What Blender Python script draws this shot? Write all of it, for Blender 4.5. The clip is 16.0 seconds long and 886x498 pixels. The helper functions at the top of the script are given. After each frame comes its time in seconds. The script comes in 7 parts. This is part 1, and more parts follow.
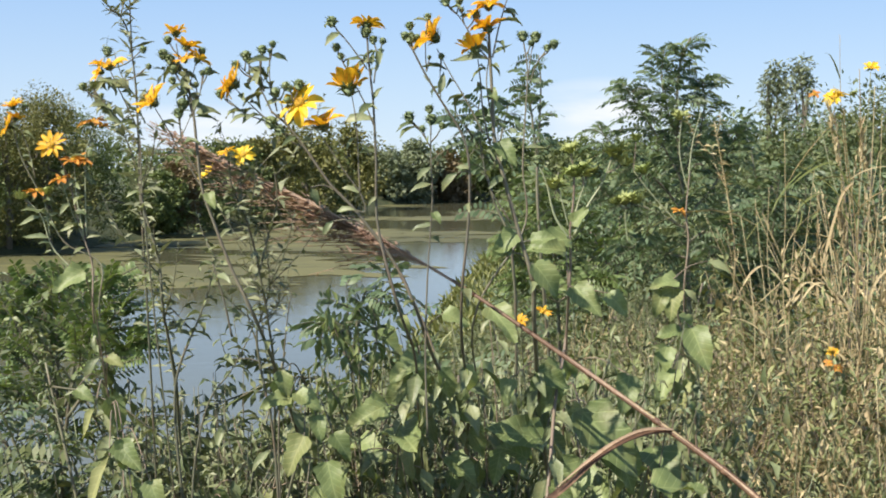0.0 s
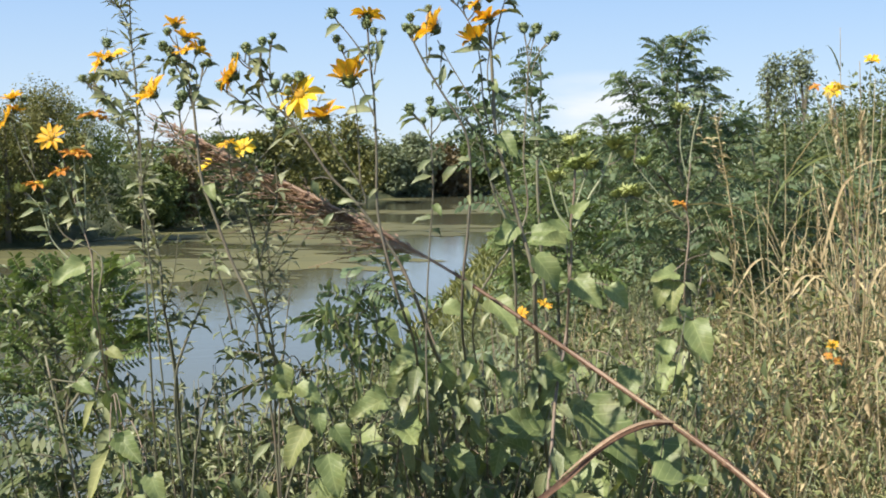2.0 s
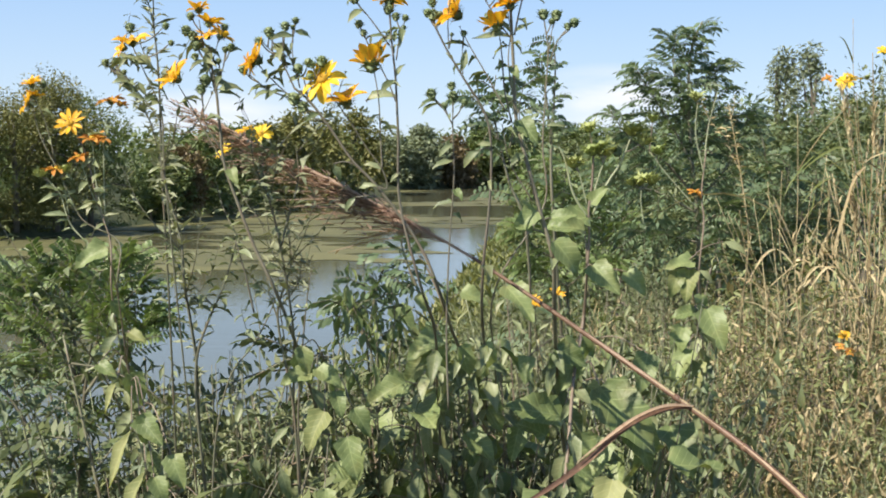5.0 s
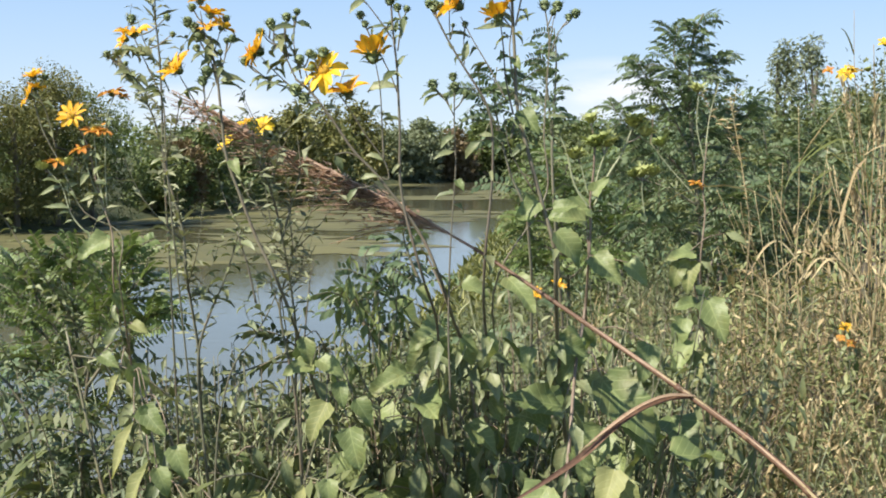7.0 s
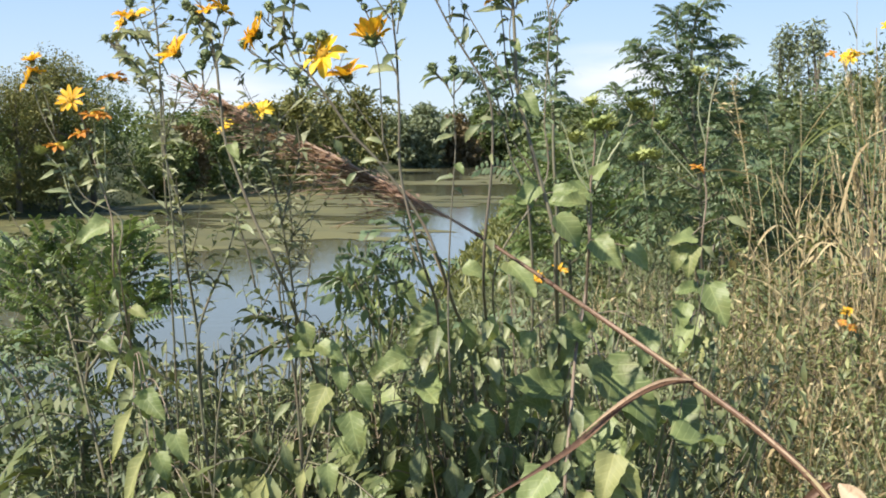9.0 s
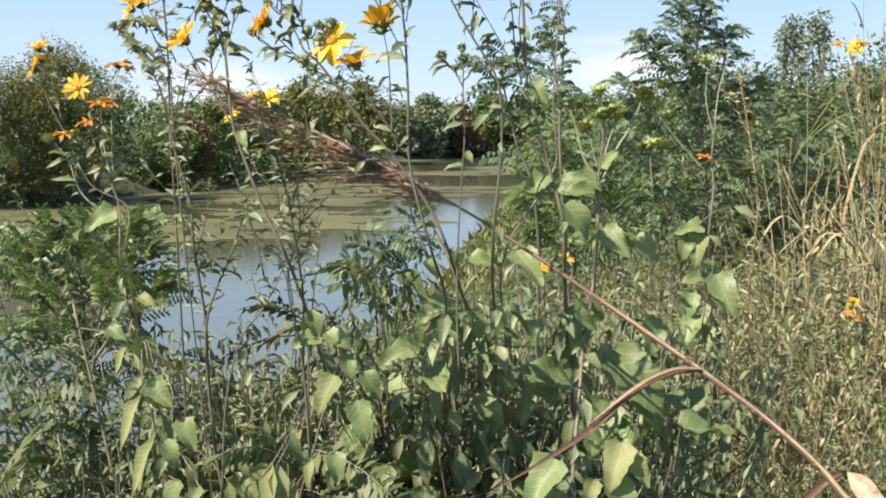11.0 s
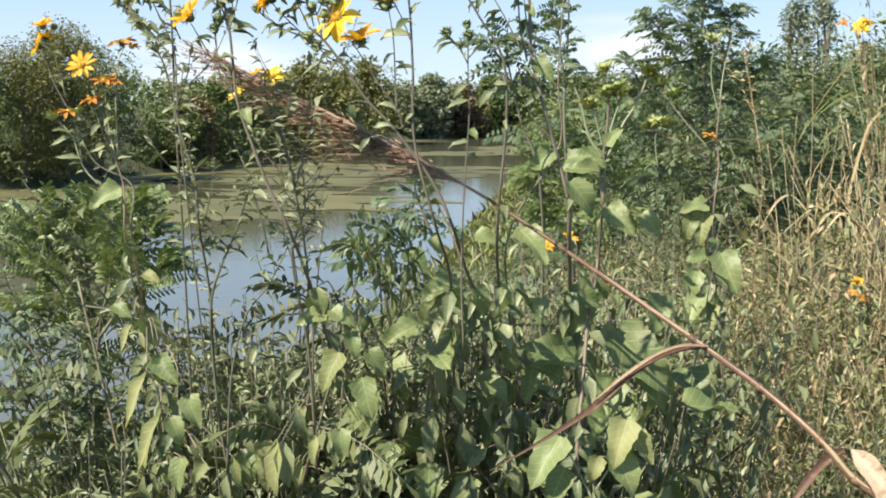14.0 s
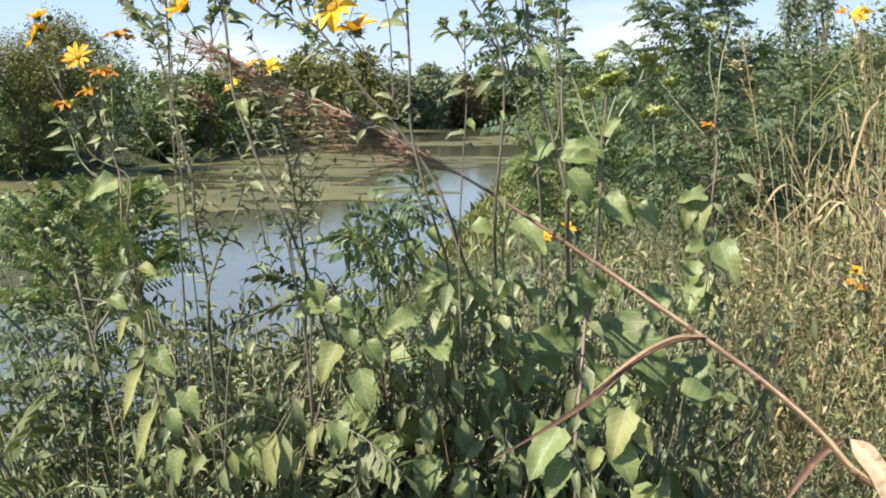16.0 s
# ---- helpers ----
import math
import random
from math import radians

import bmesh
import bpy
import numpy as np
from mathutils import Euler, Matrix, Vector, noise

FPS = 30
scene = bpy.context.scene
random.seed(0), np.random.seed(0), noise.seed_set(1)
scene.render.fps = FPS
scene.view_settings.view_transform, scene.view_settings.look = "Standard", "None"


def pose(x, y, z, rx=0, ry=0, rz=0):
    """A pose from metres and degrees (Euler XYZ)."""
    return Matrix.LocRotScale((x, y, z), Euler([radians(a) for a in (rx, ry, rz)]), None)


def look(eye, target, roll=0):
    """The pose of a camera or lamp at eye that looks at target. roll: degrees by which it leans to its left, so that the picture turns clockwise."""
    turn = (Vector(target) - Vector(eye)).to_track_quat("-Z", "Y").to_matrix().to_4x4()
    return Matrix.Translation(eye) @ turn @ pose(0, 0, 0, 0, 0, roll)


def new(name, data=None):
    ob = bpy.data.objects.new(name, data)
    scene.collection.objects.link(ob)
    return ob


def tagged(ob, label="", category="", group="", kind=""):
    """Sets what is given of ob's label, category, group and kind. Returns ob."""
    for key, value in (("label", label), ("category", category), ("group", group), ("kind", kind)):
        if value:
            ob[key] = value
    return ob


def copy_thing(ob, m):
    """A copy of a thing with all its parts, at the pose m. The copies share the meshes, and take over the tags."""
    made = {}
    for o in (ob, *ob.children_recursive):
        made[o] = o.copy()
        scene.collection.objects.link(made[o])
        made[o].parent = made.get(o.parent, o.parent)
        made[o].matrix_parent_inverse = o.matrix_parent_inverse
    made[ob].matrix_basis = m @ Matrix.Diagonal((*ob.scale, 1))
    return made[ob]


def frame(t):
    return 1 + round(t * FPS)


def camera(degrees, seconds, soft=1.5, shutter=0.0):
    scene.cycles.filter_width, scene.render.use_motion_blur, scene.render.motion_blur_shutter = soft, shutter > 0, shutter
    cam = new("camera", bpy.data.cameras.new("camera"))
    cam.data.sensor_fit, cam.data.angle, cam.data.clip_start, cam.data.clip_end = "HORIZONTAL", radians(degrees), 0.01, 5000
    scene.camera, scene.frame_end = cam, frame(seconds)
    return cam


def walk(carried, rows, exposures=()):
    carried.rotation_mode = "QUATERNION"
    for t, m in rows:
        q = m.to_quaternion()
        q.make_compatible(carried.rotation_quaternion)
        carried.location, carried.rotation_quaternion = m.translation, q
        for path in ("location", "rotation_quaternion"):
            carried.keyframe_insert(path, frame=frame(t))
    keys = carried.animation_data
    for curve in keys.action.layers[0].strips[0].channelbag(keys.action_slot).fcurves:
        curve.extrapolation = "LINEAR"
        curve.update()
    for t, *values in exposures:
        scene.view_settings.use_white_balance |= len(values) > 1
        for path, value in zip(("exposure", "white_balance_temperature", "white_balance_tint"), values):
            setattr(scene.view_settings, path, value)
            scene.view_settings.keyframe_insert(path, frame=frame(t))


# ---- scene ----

# ---------------------------------------------------------------- camera
cam = camera(40.0, 16.0, soft=1.9)
PATH = [  # seconds, x, y, z, yaw, pitch, roll
    (0.0, 0.0, 0.0, 1.6, -0.0, -3.75, 0.0),
    (0.5, 0.0014, 0.003, 1.6002, -0.021, -3.83, 0.023),
    (1.0, 0.0017, 0.0048, 1.5998, -0.027, -3.922, 0.026),
    (1.5, 0.0007, 0.005, 1.599, -0.031, -3.993, 0.032),
    (2.0, -0.002, 0.0038, 1.5979, -0.036, -4.051, 0.015),
    (2.5, -0.0062, 0.0016, 1.5964, 0.001, -4.136, -0.034),
    (3.0, -0.0108, -0.001, 1.5946, 0.038, -4.198, -0.124),
    (3.5, -0.0147, -0.0033, 1.5927, 0.096, -4.226, -0.215),
    (4.0, -0.0173, -0.005, 1.5911, 0.186, -4.257, -0.258),
    (6.5, -0.0219, -0.0108, 1.5852, 0.366, -4.651, -0.201),
    (7.0, -0.0216, -0.0108, 1.5844, 0.328, -4.713, -0.144),
    (7.5, -0.0207, -0.01, 1.5836, 0.334, -4.954, -0.1),
    (8.0, -0.0196, -0.0088, 1.5832, 0.382, -5.097, -0.104),
    (8.5, -0.0186, -0.0072, 1.5829, 0.401, -5.257, -0.112),
    (9.0, -0.0185, -0.0056, 1.5827, 0.424, -5.416, -0.109),
    (9.5, -0.0197, -0.0046, 1.582, 0.461, -5.571, -0.08),
    (12.0, -0.0293, -0.0038, 1.577, 0.662, -6.063, -0.298),
    (12.5, -0.0298, -0.0041, 1.5756, 0.683, -6.227, -0.317),
    (13.0, -0.0293, -0.0046, 1.5748, 0.704, -6.409, -0.298),
    (13.5, -0.0284, -0.0047, 1.5746, 0.727, -6.58, -0.269),
    (14.0, -0.0274, -0.0042, 1.5753, 0.755, -6.782, -0.236),
    (14.5, -0.0268, -0.0031, 1.5756, 0.738, -6.921, -0.178),
    (15.0, -0.0264, -0.0016, 1.5757, 0.709, -7.046, -0.107),
    (15.5, -0.0263, 0.0001, 1.5758, 0.684, -7.16, -0.05),
    (16.0, -0.0262, 0.0018, 1.5759, 0.658, -7.247, -0.017),
]
walk(cam, [(t, pose(x, y, z, 90 + pitch, roll, yaw)) for t, x, y, z, yaw, pitch, roll in PATH], [(0.0, 0.71), (8.0, 0.78), (16.0, 0.88)])

# ---------------------------------------------------------------- light
SUN_FROM = Vector((-0.56, -0.40, 0.73)).normalized()

sun_data = bpy.data.lights.new("sun", "SUN")
sun_data.energy, sun_data.angle, sun_data.color = 5.2, radians(0.6), (1.0, 0.915, 0.78)
sun = new("sun", sun_data)
sun.matrix_world = look(SUN_FROM * 60, (0, 0, 0))

world = bpy.data.worlds.new("sky")
scene.world = world
world.use_nodes = True
wn, wl = world.node_tree.nodes, world.node_tree.links
wn.clear()
sky = wn.new("ShaderNodeTexSky")
sky.sky_type, sky.sun_disc = "NISHITA", False
sky.sun_elevation = math.asin(SUN_FROM.z)
sky.sun_rotation = math.atan2(SUN_FROM.x, SUN_FROM.y)
sky.air_density, sky.dust_density, sky.ozone_density = 1.0, 0.15, 2.2
# thin fair-weather cloud low over the horizon
coord = wn.new("ShaderNodeTexCoord")
sep = wn.new("ShaderNodeSeparateXYZ")
wl.new(coord.outputs["Generated"], sep.inputs[0])
flat = wn.new("ShaderNodeVectorMath")
flat.operation = "MULTIPLY"
flat.inputs[1].default_value = (7.0, 7.0, 34.0)
wl.new(coord.outputs["Generated"], flat.inputs[0])
puff = wn.new("ShaderNodeTexNoise")
puff.inputs["Scale"].default_value, puff.inputs["Detail"].default_value = 1.1, 6.0
wl.new(flat.outputs[0], puff.inputs["Vector"])
puff_edge = wn.new("ShaderNodeMapRange")
puff_edge.inputs["From Min"].default_value, puff_edge.inputs["From Max"].default_value = 0.30, 0.54
wl.new(puff.outputs["Fac"], puff_edge.inputs["Value"])


def cloud_bank(bearing, height, wide, tall, depth):
    """Where a fair-weather cloud lies low in the sky: its bearing, height and spread."""
    off = wn.new("ShaderNodeVectorMath")
    off.operation = "SUBTRACT"
    off.inputs[1].default_value = Vector((bearing, 1.0, height)).normalized()
    wl.new(coord.outputs["Generated"], off.inputs[0])
    scaled = wn.new("ShaderNodeVectorMath")
    scaled.operation = "MULTIPLY"
    scaled.inputs[1].default_value = (1 / wide, 0.6, 1 / tall)
    wl.new(off.outputs[0], scaled.inputs[0])
    size = wn.new("ShaderNodeVectorMath")
    size.operation = "LENGTH"
    wl.new(scaled.outputs[0], size.inputs[0])
    fade = wn.new("ShaderNodeMapRange")
    fade.inputs["From Min"].default_value, fade.inputs["From Max"].default_value = 0.3, 1.0
    fade.inputs["To Min"].default_value, fade.inputs["To Max"].default_value = depth, 0.0
    wl.new(size.outputs["Value"], fade.inputs["Value"])
    return fade


band = wn.new("ShaderNodeMath")
band.operation = "MAXIMUM"
wl.new(cloud_bank(0.13, 0.046, 0.075, 0.030, 1.0).outputs[0], band.inputs[0])
wl.new(cloud_bank(-0.20, 0.032, 0.10, 0.022, 0.8).outputs[0], band.inputs[1])
cover = wn.new("ShaderNodeMath")
cover.operation = "MULTIPLY"
wl.new(puff_edge.outputs[0], cover.inputs[0])
wl.new(band.outputs[0], cover.inputs[1])
cloud = wn.new("ShaderNodeMix")
cloud.data_type = "RGBA"
wl.new(cover.outputs[0], cloud.inputs["Factor"])
# summer haze: an even pale blue low down, the clear sky above it
low_blue = wn.new("ShaderNodeValToRGB")
low_blue.color_ramp.elements[0].position, low_blue.color_ramp.elements[0].color = 0.0, (0.46, 0.57, 0.69, 1)
low_blue.color_ramp.elements[1].position, low_blue.color_ramp.elements[1].color = 0.14, (0.28, 0.43, 0.665, 1)
wl.new(sep.outputs["Z"], low_blue.inputs[0])
lift = wn.new("ShaderNodeVectorMath")
lift.operation = "SCALE"
lift.inputs["Scale"].default_value = 9.3
wl.new(low_blue.outputs[0], lift.inputs[0])
thin = wn.new("ShaderNodeMapRange")
thin.inputs["From Min"].default_value, thin.inputs["From Max"].default_value = 0.2, 0.6
thin.inputs["To Min"].default_value, thin.inputs["To Max"].default_value = 0.85, 0.0
wl.new(sep.outputs["Z"], thin.inputs["Value"])
haze = wn.new("ShaderNodeMix")
haze.data_type = "RGBA"
wl.new(thin.outputs[0], haze.inputs["Factor"])
wl.new(sky.outputs[0], haze.inputs["A"])
wl.new(lift.outputs[0], haze.inputs["B"])
wl.new(haze.outputs["Result"], cloud.inputs["A"])
cloud.inputs["B"].default_value = (6.3, 6.5, 6.9, 1)
back = wn.new("ShaderNodeBackground")
back.inputs["Strength"].default_value = 0.095
wl.new(cloud.outputs["Result"], back.inputs["Color"])
wout = wn.new("ShaderNodeOutputWorld")
wl.new(back.outputs[0], wout.inputs[0])

# ---------------------------------------------------------------- materials


def plant_material(name, dark, light, glow=0.3, rough=0.5, veins=0.0, blotch=0.25, blotch_colour=(0.22, 0.19, 0.07), grain=23.0):
    """Leaf or stem: two tones by piece, blotches, light passing through, and ribs on big leaves."""
    m = bpy.data.materials.new(name)
    m.use_nodes = True
    n, l = m.node_tree.nodes, m.node_tree.links
    n.clear()
    out = n.new("ShaderNodeOutputMaterial")
    info, geo, tc = n.new("ShaderNodeObjectInfo"), n.new("ShaderNodeNewGeometry"), n.new("ShaderNodeTexCoord")
    add = n.new("ShaderNodeMath"); add.operation = "ADD"
    l.new(info.outputs["Random"], add.inputs[0]); l.new(geo.outputs["Random Per Island"], add.inputs[1])
    frac = n.new("ShaderNodeMath"); frac.operation = "FRACT"
    l.new(add.outputs[0], frac.inputs[0])
    tone = n.new("ShaderNodeMix"); tone.data_type = "RGBA"
    tone.inputs["A"].default_value, tone.inputs["B"].default_value = (*dark, 1), (*light, 1)
    l.new(frac.outputs[0], tone.inputs["Factor"])
    big = n.new("ShaderNodeTexNoise")
    big.inputs["Scale"].default_value, big.inputs["Detail"].default_value = grain, 5.0
    l.new(geo.outputs["Position"], big.inputs["Vector"])
    spot = n.new("ShaderNodeMapRange")
    spot.inputs["From Min"].default_value, spot.inputs["From Max"].default_value = 0.5, 0.75
    spot.inputs["To Max"].default_value = blotch
    l.new(big.outputs["Fac"], spot.inputs["Value"])
    worn = n.new("ShaderNodeMix"); worn.data_type = "RGBA"
    l.new(spot.outputs[0], worn.inputs["Factor"]); l.new(tone.outputs["Result"], worn.inputs["A"])
    worn.inputs["B"].default_value = (*blotch_colour, 1)
    colour = worn.outputs["Result"]
    fine = n.new("ShaderNodeTexNoise")
    fine.inputs["Scale"].default_value, fine.inputs["Detail"].default_value = 260.0, 3.0
    l.new(geo.outputs["Position"], fine.inputs["Vector"])
    height = fine.outputs["Fac"]
    if veins:
        sp = n.new("ShaderNodeSeparateXYZ"); l.new(tc.outputs["Object"], sp.inputs[0])
        ax = n.new("ShaderNodeMath"); ax.operation = "ABSOLUTE"; l.new(sp.outputs["X"], ax.inputs[0])
        run = n.new("ShaderNodeMath"); run.operation = "MULTIPLY_ADD"; run.inputs[1].default_value = -0.9
        l.new(ax.outputs[0], run.inputs[0]); l.new(sp.outputs["Y"], run.inputs[2])
        wave = n.new("ShaderNodeMath"); wave.operation = "MULTIPLY"; wave.inputs[1].default_value = 42.0
        l.new(run.outputs[0], wave.inputs[0])
        si = n.new("ShaderNodeMath"); si.operation = "SINE"; l.new(wave.outputs[0], si.inputs[0])
        rib = n.new("ShaderNodeMapRange")
        rib.inputs["From Min"].default_value, rib.inputs["From Max"].default_value = 0.86, 1.0
        l.new(si.outputs[0], rib.inputs["Value"])
        mid = n.new("ShaderNodeMapRange")
        mid.inputs["From Min"].default_value, mid.inputs["From Max"].default_value = 0.022, 0.006
        l.new(ax.outputs[0], mid.inputs["Value"])
        both = n.new("ShaderNodeMath"); both.operation = "MAXIMUM"
        l.new(rib.outputs[0], both.inputs[0]); l.new(mid.outputs[0], both.inputs[1])
        amt = n.new("ShaderNodeMath"); amt.operation = "MULTIPLY"; amt.inputs[1].default_value = veins
        l.new(both.outputs[0], amt.inputs[0])
        pale = n.new("ShaderNodeMix"); pale.data_type = "RGBA"
        l.new(amt.outputs[0], pale.inputs["Factor"]); l.new(colour, pale.inputs["A"])
        pale.inputs["B"].default_value = (min(1, light[0] * 1.7), min(1, light[1] * 1.6), min(1, light[2] * 1.7), 1)
        colour = pale.outputs["Result"]
        hsum = n.new("ShaderNodeMath"); hsum.operation = "SUBTRACT"
        l.new(height, hsum.inputs[0]); l.new(amt.outputs[0], hsum.inputs[1])
        height = hsum.outputs[0]
    bump = n.new("ShaderNodeBump")
    bump.inputs["Strength"].default_value, bump.inputs["Distance"].default_value = 0.35, 0.002
    l.new(height, bump.inputs["Height"])
    skin = n.new("ShaderNodeBsdfPrincipled")
    skin.inputs["Roughness"].default_value = rough
    skin.inputs["Specular IOR Level"].default_value = 0.42
    l.new(colour, skin.inputs["Base Color"]); l.new(bump.outputs[0], skin.inputs["Normal"])
    if glow:
        thru = n.new("ShaderNodeBsdfTranslucent")
        warm = n.new("ShaderNodeMix"); warm.data_type, warm.blend_type = "RGBA", "MULTIPLY"
        warm.inputs["Factor"].default_value = 1.0
        l.new(colour, warm.inputs["A"]); warm.inputs["B"].default_value = (1.0, 1.0, 0.55, 1)
        l.new(warm.outputs["Result"], thru.inputs["Color"])
        mix = n.new("ShaderNodeMixShader"); mix.inputs[0].default_value = glow
        l.new(skin.outputs[0], mix.inputs[1]); l.new(thru.outputs[0], mix.inputs[2])
        l.new(mix.outputs[0], out.inputs[0])
    else:
        l.new(skin.outputs[0], out.inputs[0])
    return m


M = {
    "broad": plant_material("broad_leaf", (0.150, 0.200, 0.075), (0.265, 0.320, 0.132), 0.32, 0.45, 0.34, 0.5),
    "yellowed": plant_material("yellowed_leaf", (0.225, 0.250, 0.095), (0.345, 0.355, 0.150), 0.35, 0.55, 0.3, 0.5, (0.12, 0.17, 0.05)),
    "wilted": plant_material("wilted_leaf", (0.100, 0.136, 0.062), (0.270, 0.302, 0.156), 0.25, 0.42, 0.2, 0.4, (0.27, 0.21, 0.09)),
    "grey": plant_material("grey_green_leaf", (0.175, 0.196, 0.115), (0.315, 0.330, 0.205), 0.2, 0.6),
    # grey mugwort leaf again, darkened in colour to stand in for shade low down
    "mugleaf_shaded": plant_material("mugwort_leaf_shaded", (0.108, 0.142, 0.078), (0.212, 0.248, 0.146), 0.2, 0.6),
    "fine": plant_material("fine_weed_leaf", (0.090, 0.130, 0.042), (0.310, 0.325, 0.145), 0.25, 0.55, 0.0, 0.5, (0.28, 0.23, 0.11)),
    "locust": plant_material("locust_leaflet", (0.090, 0.142, 0.074), (0.198, 0.265, 0.148), 0.32, 0.45),
    "fern": plant_material("fresh_locust_leaflet", (0.108, 0.168, 0.056), (0.215, 0.282, 0.102), 0.3, 0.45),
    "shrub": plant_material("shrub_leaf", (0.075, 0.105, 0.042), (0.168, 0.194, 0.079), 0.25, 0.5),
    "straw": plant_material("straw", (0.29, 0.225, 0.115), (0.58, 0.485, 0.285), 0.2, 0.6, 0.0, 0.5, (0.24, 0.13, 0.07)),
    "grassgreen": plant_material("grass_blade", (0.13, 0.16, 0.05), (0.27, 0.27, 0.09), 0.3, 0.5),
    "stem": plant_material("green_brown_stem", (0.115, 0.115, 0.075), (0.185, 0.18, 0.115), 0.0, 0.55, 0.0, 0.6, (0.17, 0.10, 0.07)),
    "stemred": plant_material("reddish_stem", (0.18, 0.135, 0.10), (0.27, 0.21, 0.15), 0.0, 0.5, 0.0, 0.5, (0.28, 0.24, 0.16)),
    "stemdark": plant_material("dark_stem", (0.115, 0.105, 0.075), (0.19, 0.17, 0.115), 0.0, 0.55, 0.0, 0.5, (0.13, 0.08, 0.06)),
    "stempale": plant_material("pale_green_stem", (0.235, 0.264, 0.151), (0.370, 0.385, 0.235), 0.0, 0.5, 0.0, 0.4, (0.24, 0.18, 0.12)),
    "reed": plant_material("dry_reed_stalk", (0.088, 0.046, 0.029), (0.13, 0.074, 0.045), 0.0, 0.55, 0.0, 0.9, (0.20, 0.125, 0.075), 90.0),
    "plume": plant_material("dry_plume", (0.24, 0.145, 0.105), (0.50, 0.36, 0.27), 0.2, 0.6),
    "drybland": plant_material("dry_blade", (0.42, 0.30, 0.20), (0.56, 0.43, 0.30), 0.25, 0.55, 0.0, 0.85, (0.27, 0.14, 0.08), 110.0),
    "petal": plant_material("yellow_petal", (0.80, 0.40, 0.024), (0.90, 0.55, 0.045), 0.35, 0.5, 0.0, 0.35, (0.62, 0.27, 0.01)),
    "palepetal": plant_material("pale_yellow_petal", (0.86, 0.57, 0.03), (0.92, 0.66, 0.06), 0.35, 0.5),
    "fadedpetal": plant_material("faded_orange_petal", (0.50, 0.20, 0.03), (0.62, 0.30, 0.05), 0.25, 0.6, 0.0, 0.5, (0.25, 0.11, 0.03)),
    "disc": plant_material("flower_disc", (0.42, 0.24, 0.02), (0.60, 0.36, 0.03), 0.0, 0.8),
    "calyx": plant_material("green_calyx", (0.13, 0.175, 0.08), (0.21, 0.26, 0.125), 0.1, 0.55),
    "greenhead": plant_material("green_seed_head", (0.228, 0.287, 0.099), (0.396, 0.425, 0.165), 0.2, 0.55),
    "bark": plant_material("bark", (0.10, 0.085, 0.065), (0.16, 0.14, 0.11), 0.0, 0.8),
    "far_green": plant_material("far_tree_leaf", (0.075, 0.112, 0.038), (0.170, 0.210, 0.068), 0.25, 0.55, 0.0, 0.0),
    "far_olive": plant_material("far_olive_leaf", (0.12, 0.135, 0.042), (0.25, 0.235, 0.08), 0.25, 0.55, 0.0, 0.0),
    "far_brown": plant_material("far_brown_leaf", (0.13, 0.10, 0.05), (0.21, 0.155, 0.08), 0.2, 0.6, 0.0, 0.0),
    "far_grey": plant_material("far_grey_leaf", (0.145, 0.178, 0.105), (0.255, 0.288, 0.172), 0.2, 0.55, 0.0, 0.0),
    "algae": plant_material("algae_scum", (0.088, 0.088, 0.032), (0.145, 0.138, 0.050), 0.0, 0.7, 0.0, 0.7, (0.075, 0.06, 0.03)),
}


def soil_material():
    m = bpy.data.materials.new("bank_soil")
    m.use_nodes = True
    n, l = m.node_tree.nodes, m.node_tree.links
    skin = n["Principled BSDF"]
    skin.inputs["Roughness"].default_value = 0.9
    geo = n.new("ShaderNodeNewGeometry")
    a, b = n.new("ShaderNodeTexNoise"), n.new("ShaderNodeTexNoise")
    a.inputs["Scale"].default_value, a.inputs["Detail"].default_value = 0.9, 8.0
    b.inputs["Scale"].default_value, b.inputs["Detail"].default_value = 40.0, 6.0
    l.new(geo.outputs["Position"], a.inputs["Vector"]); l.new(geo.outputs["Position"], b.inputs["Vector"])
    ramp = n.new("ShaderNodeValToRGB")
    ramp.color_ramp.elements[0].position, ramp.color_ramp.elements[0].color = 0.35, (0.035, 0.052, 0.018, 1)
    ramp.color_ramp.elements[1].position, ramp.color_ramp.elements[1].color = 0.65, (0.085, 0.092, 0.038, 1)
    l.new(a.outputs["Fac"], ramp.inputs[0])
    grit = n.new("ShaderNodeMix"); grit.data_type, grit.blend_type = "RGBA", "OVERLAY"
    grit.inputs["Factor"].default_value = 0.6
    l.new(ramp.outputs[0], grit.inputs["A"]); l.new(b.outputs["Fac"], grit.inputs["B"])
    l.new(grit.outputs["Result"], skin.inputs["Base Color"])
    bump = n.new("ShaderNodeBump"); bump.inputs["Distance"].default_value = 0.03
    l.new(b.outputs["Fac"], bump.inputs["Height"]); l.new(bump.outputs[0], skin.inputs["Normal"])
    return m


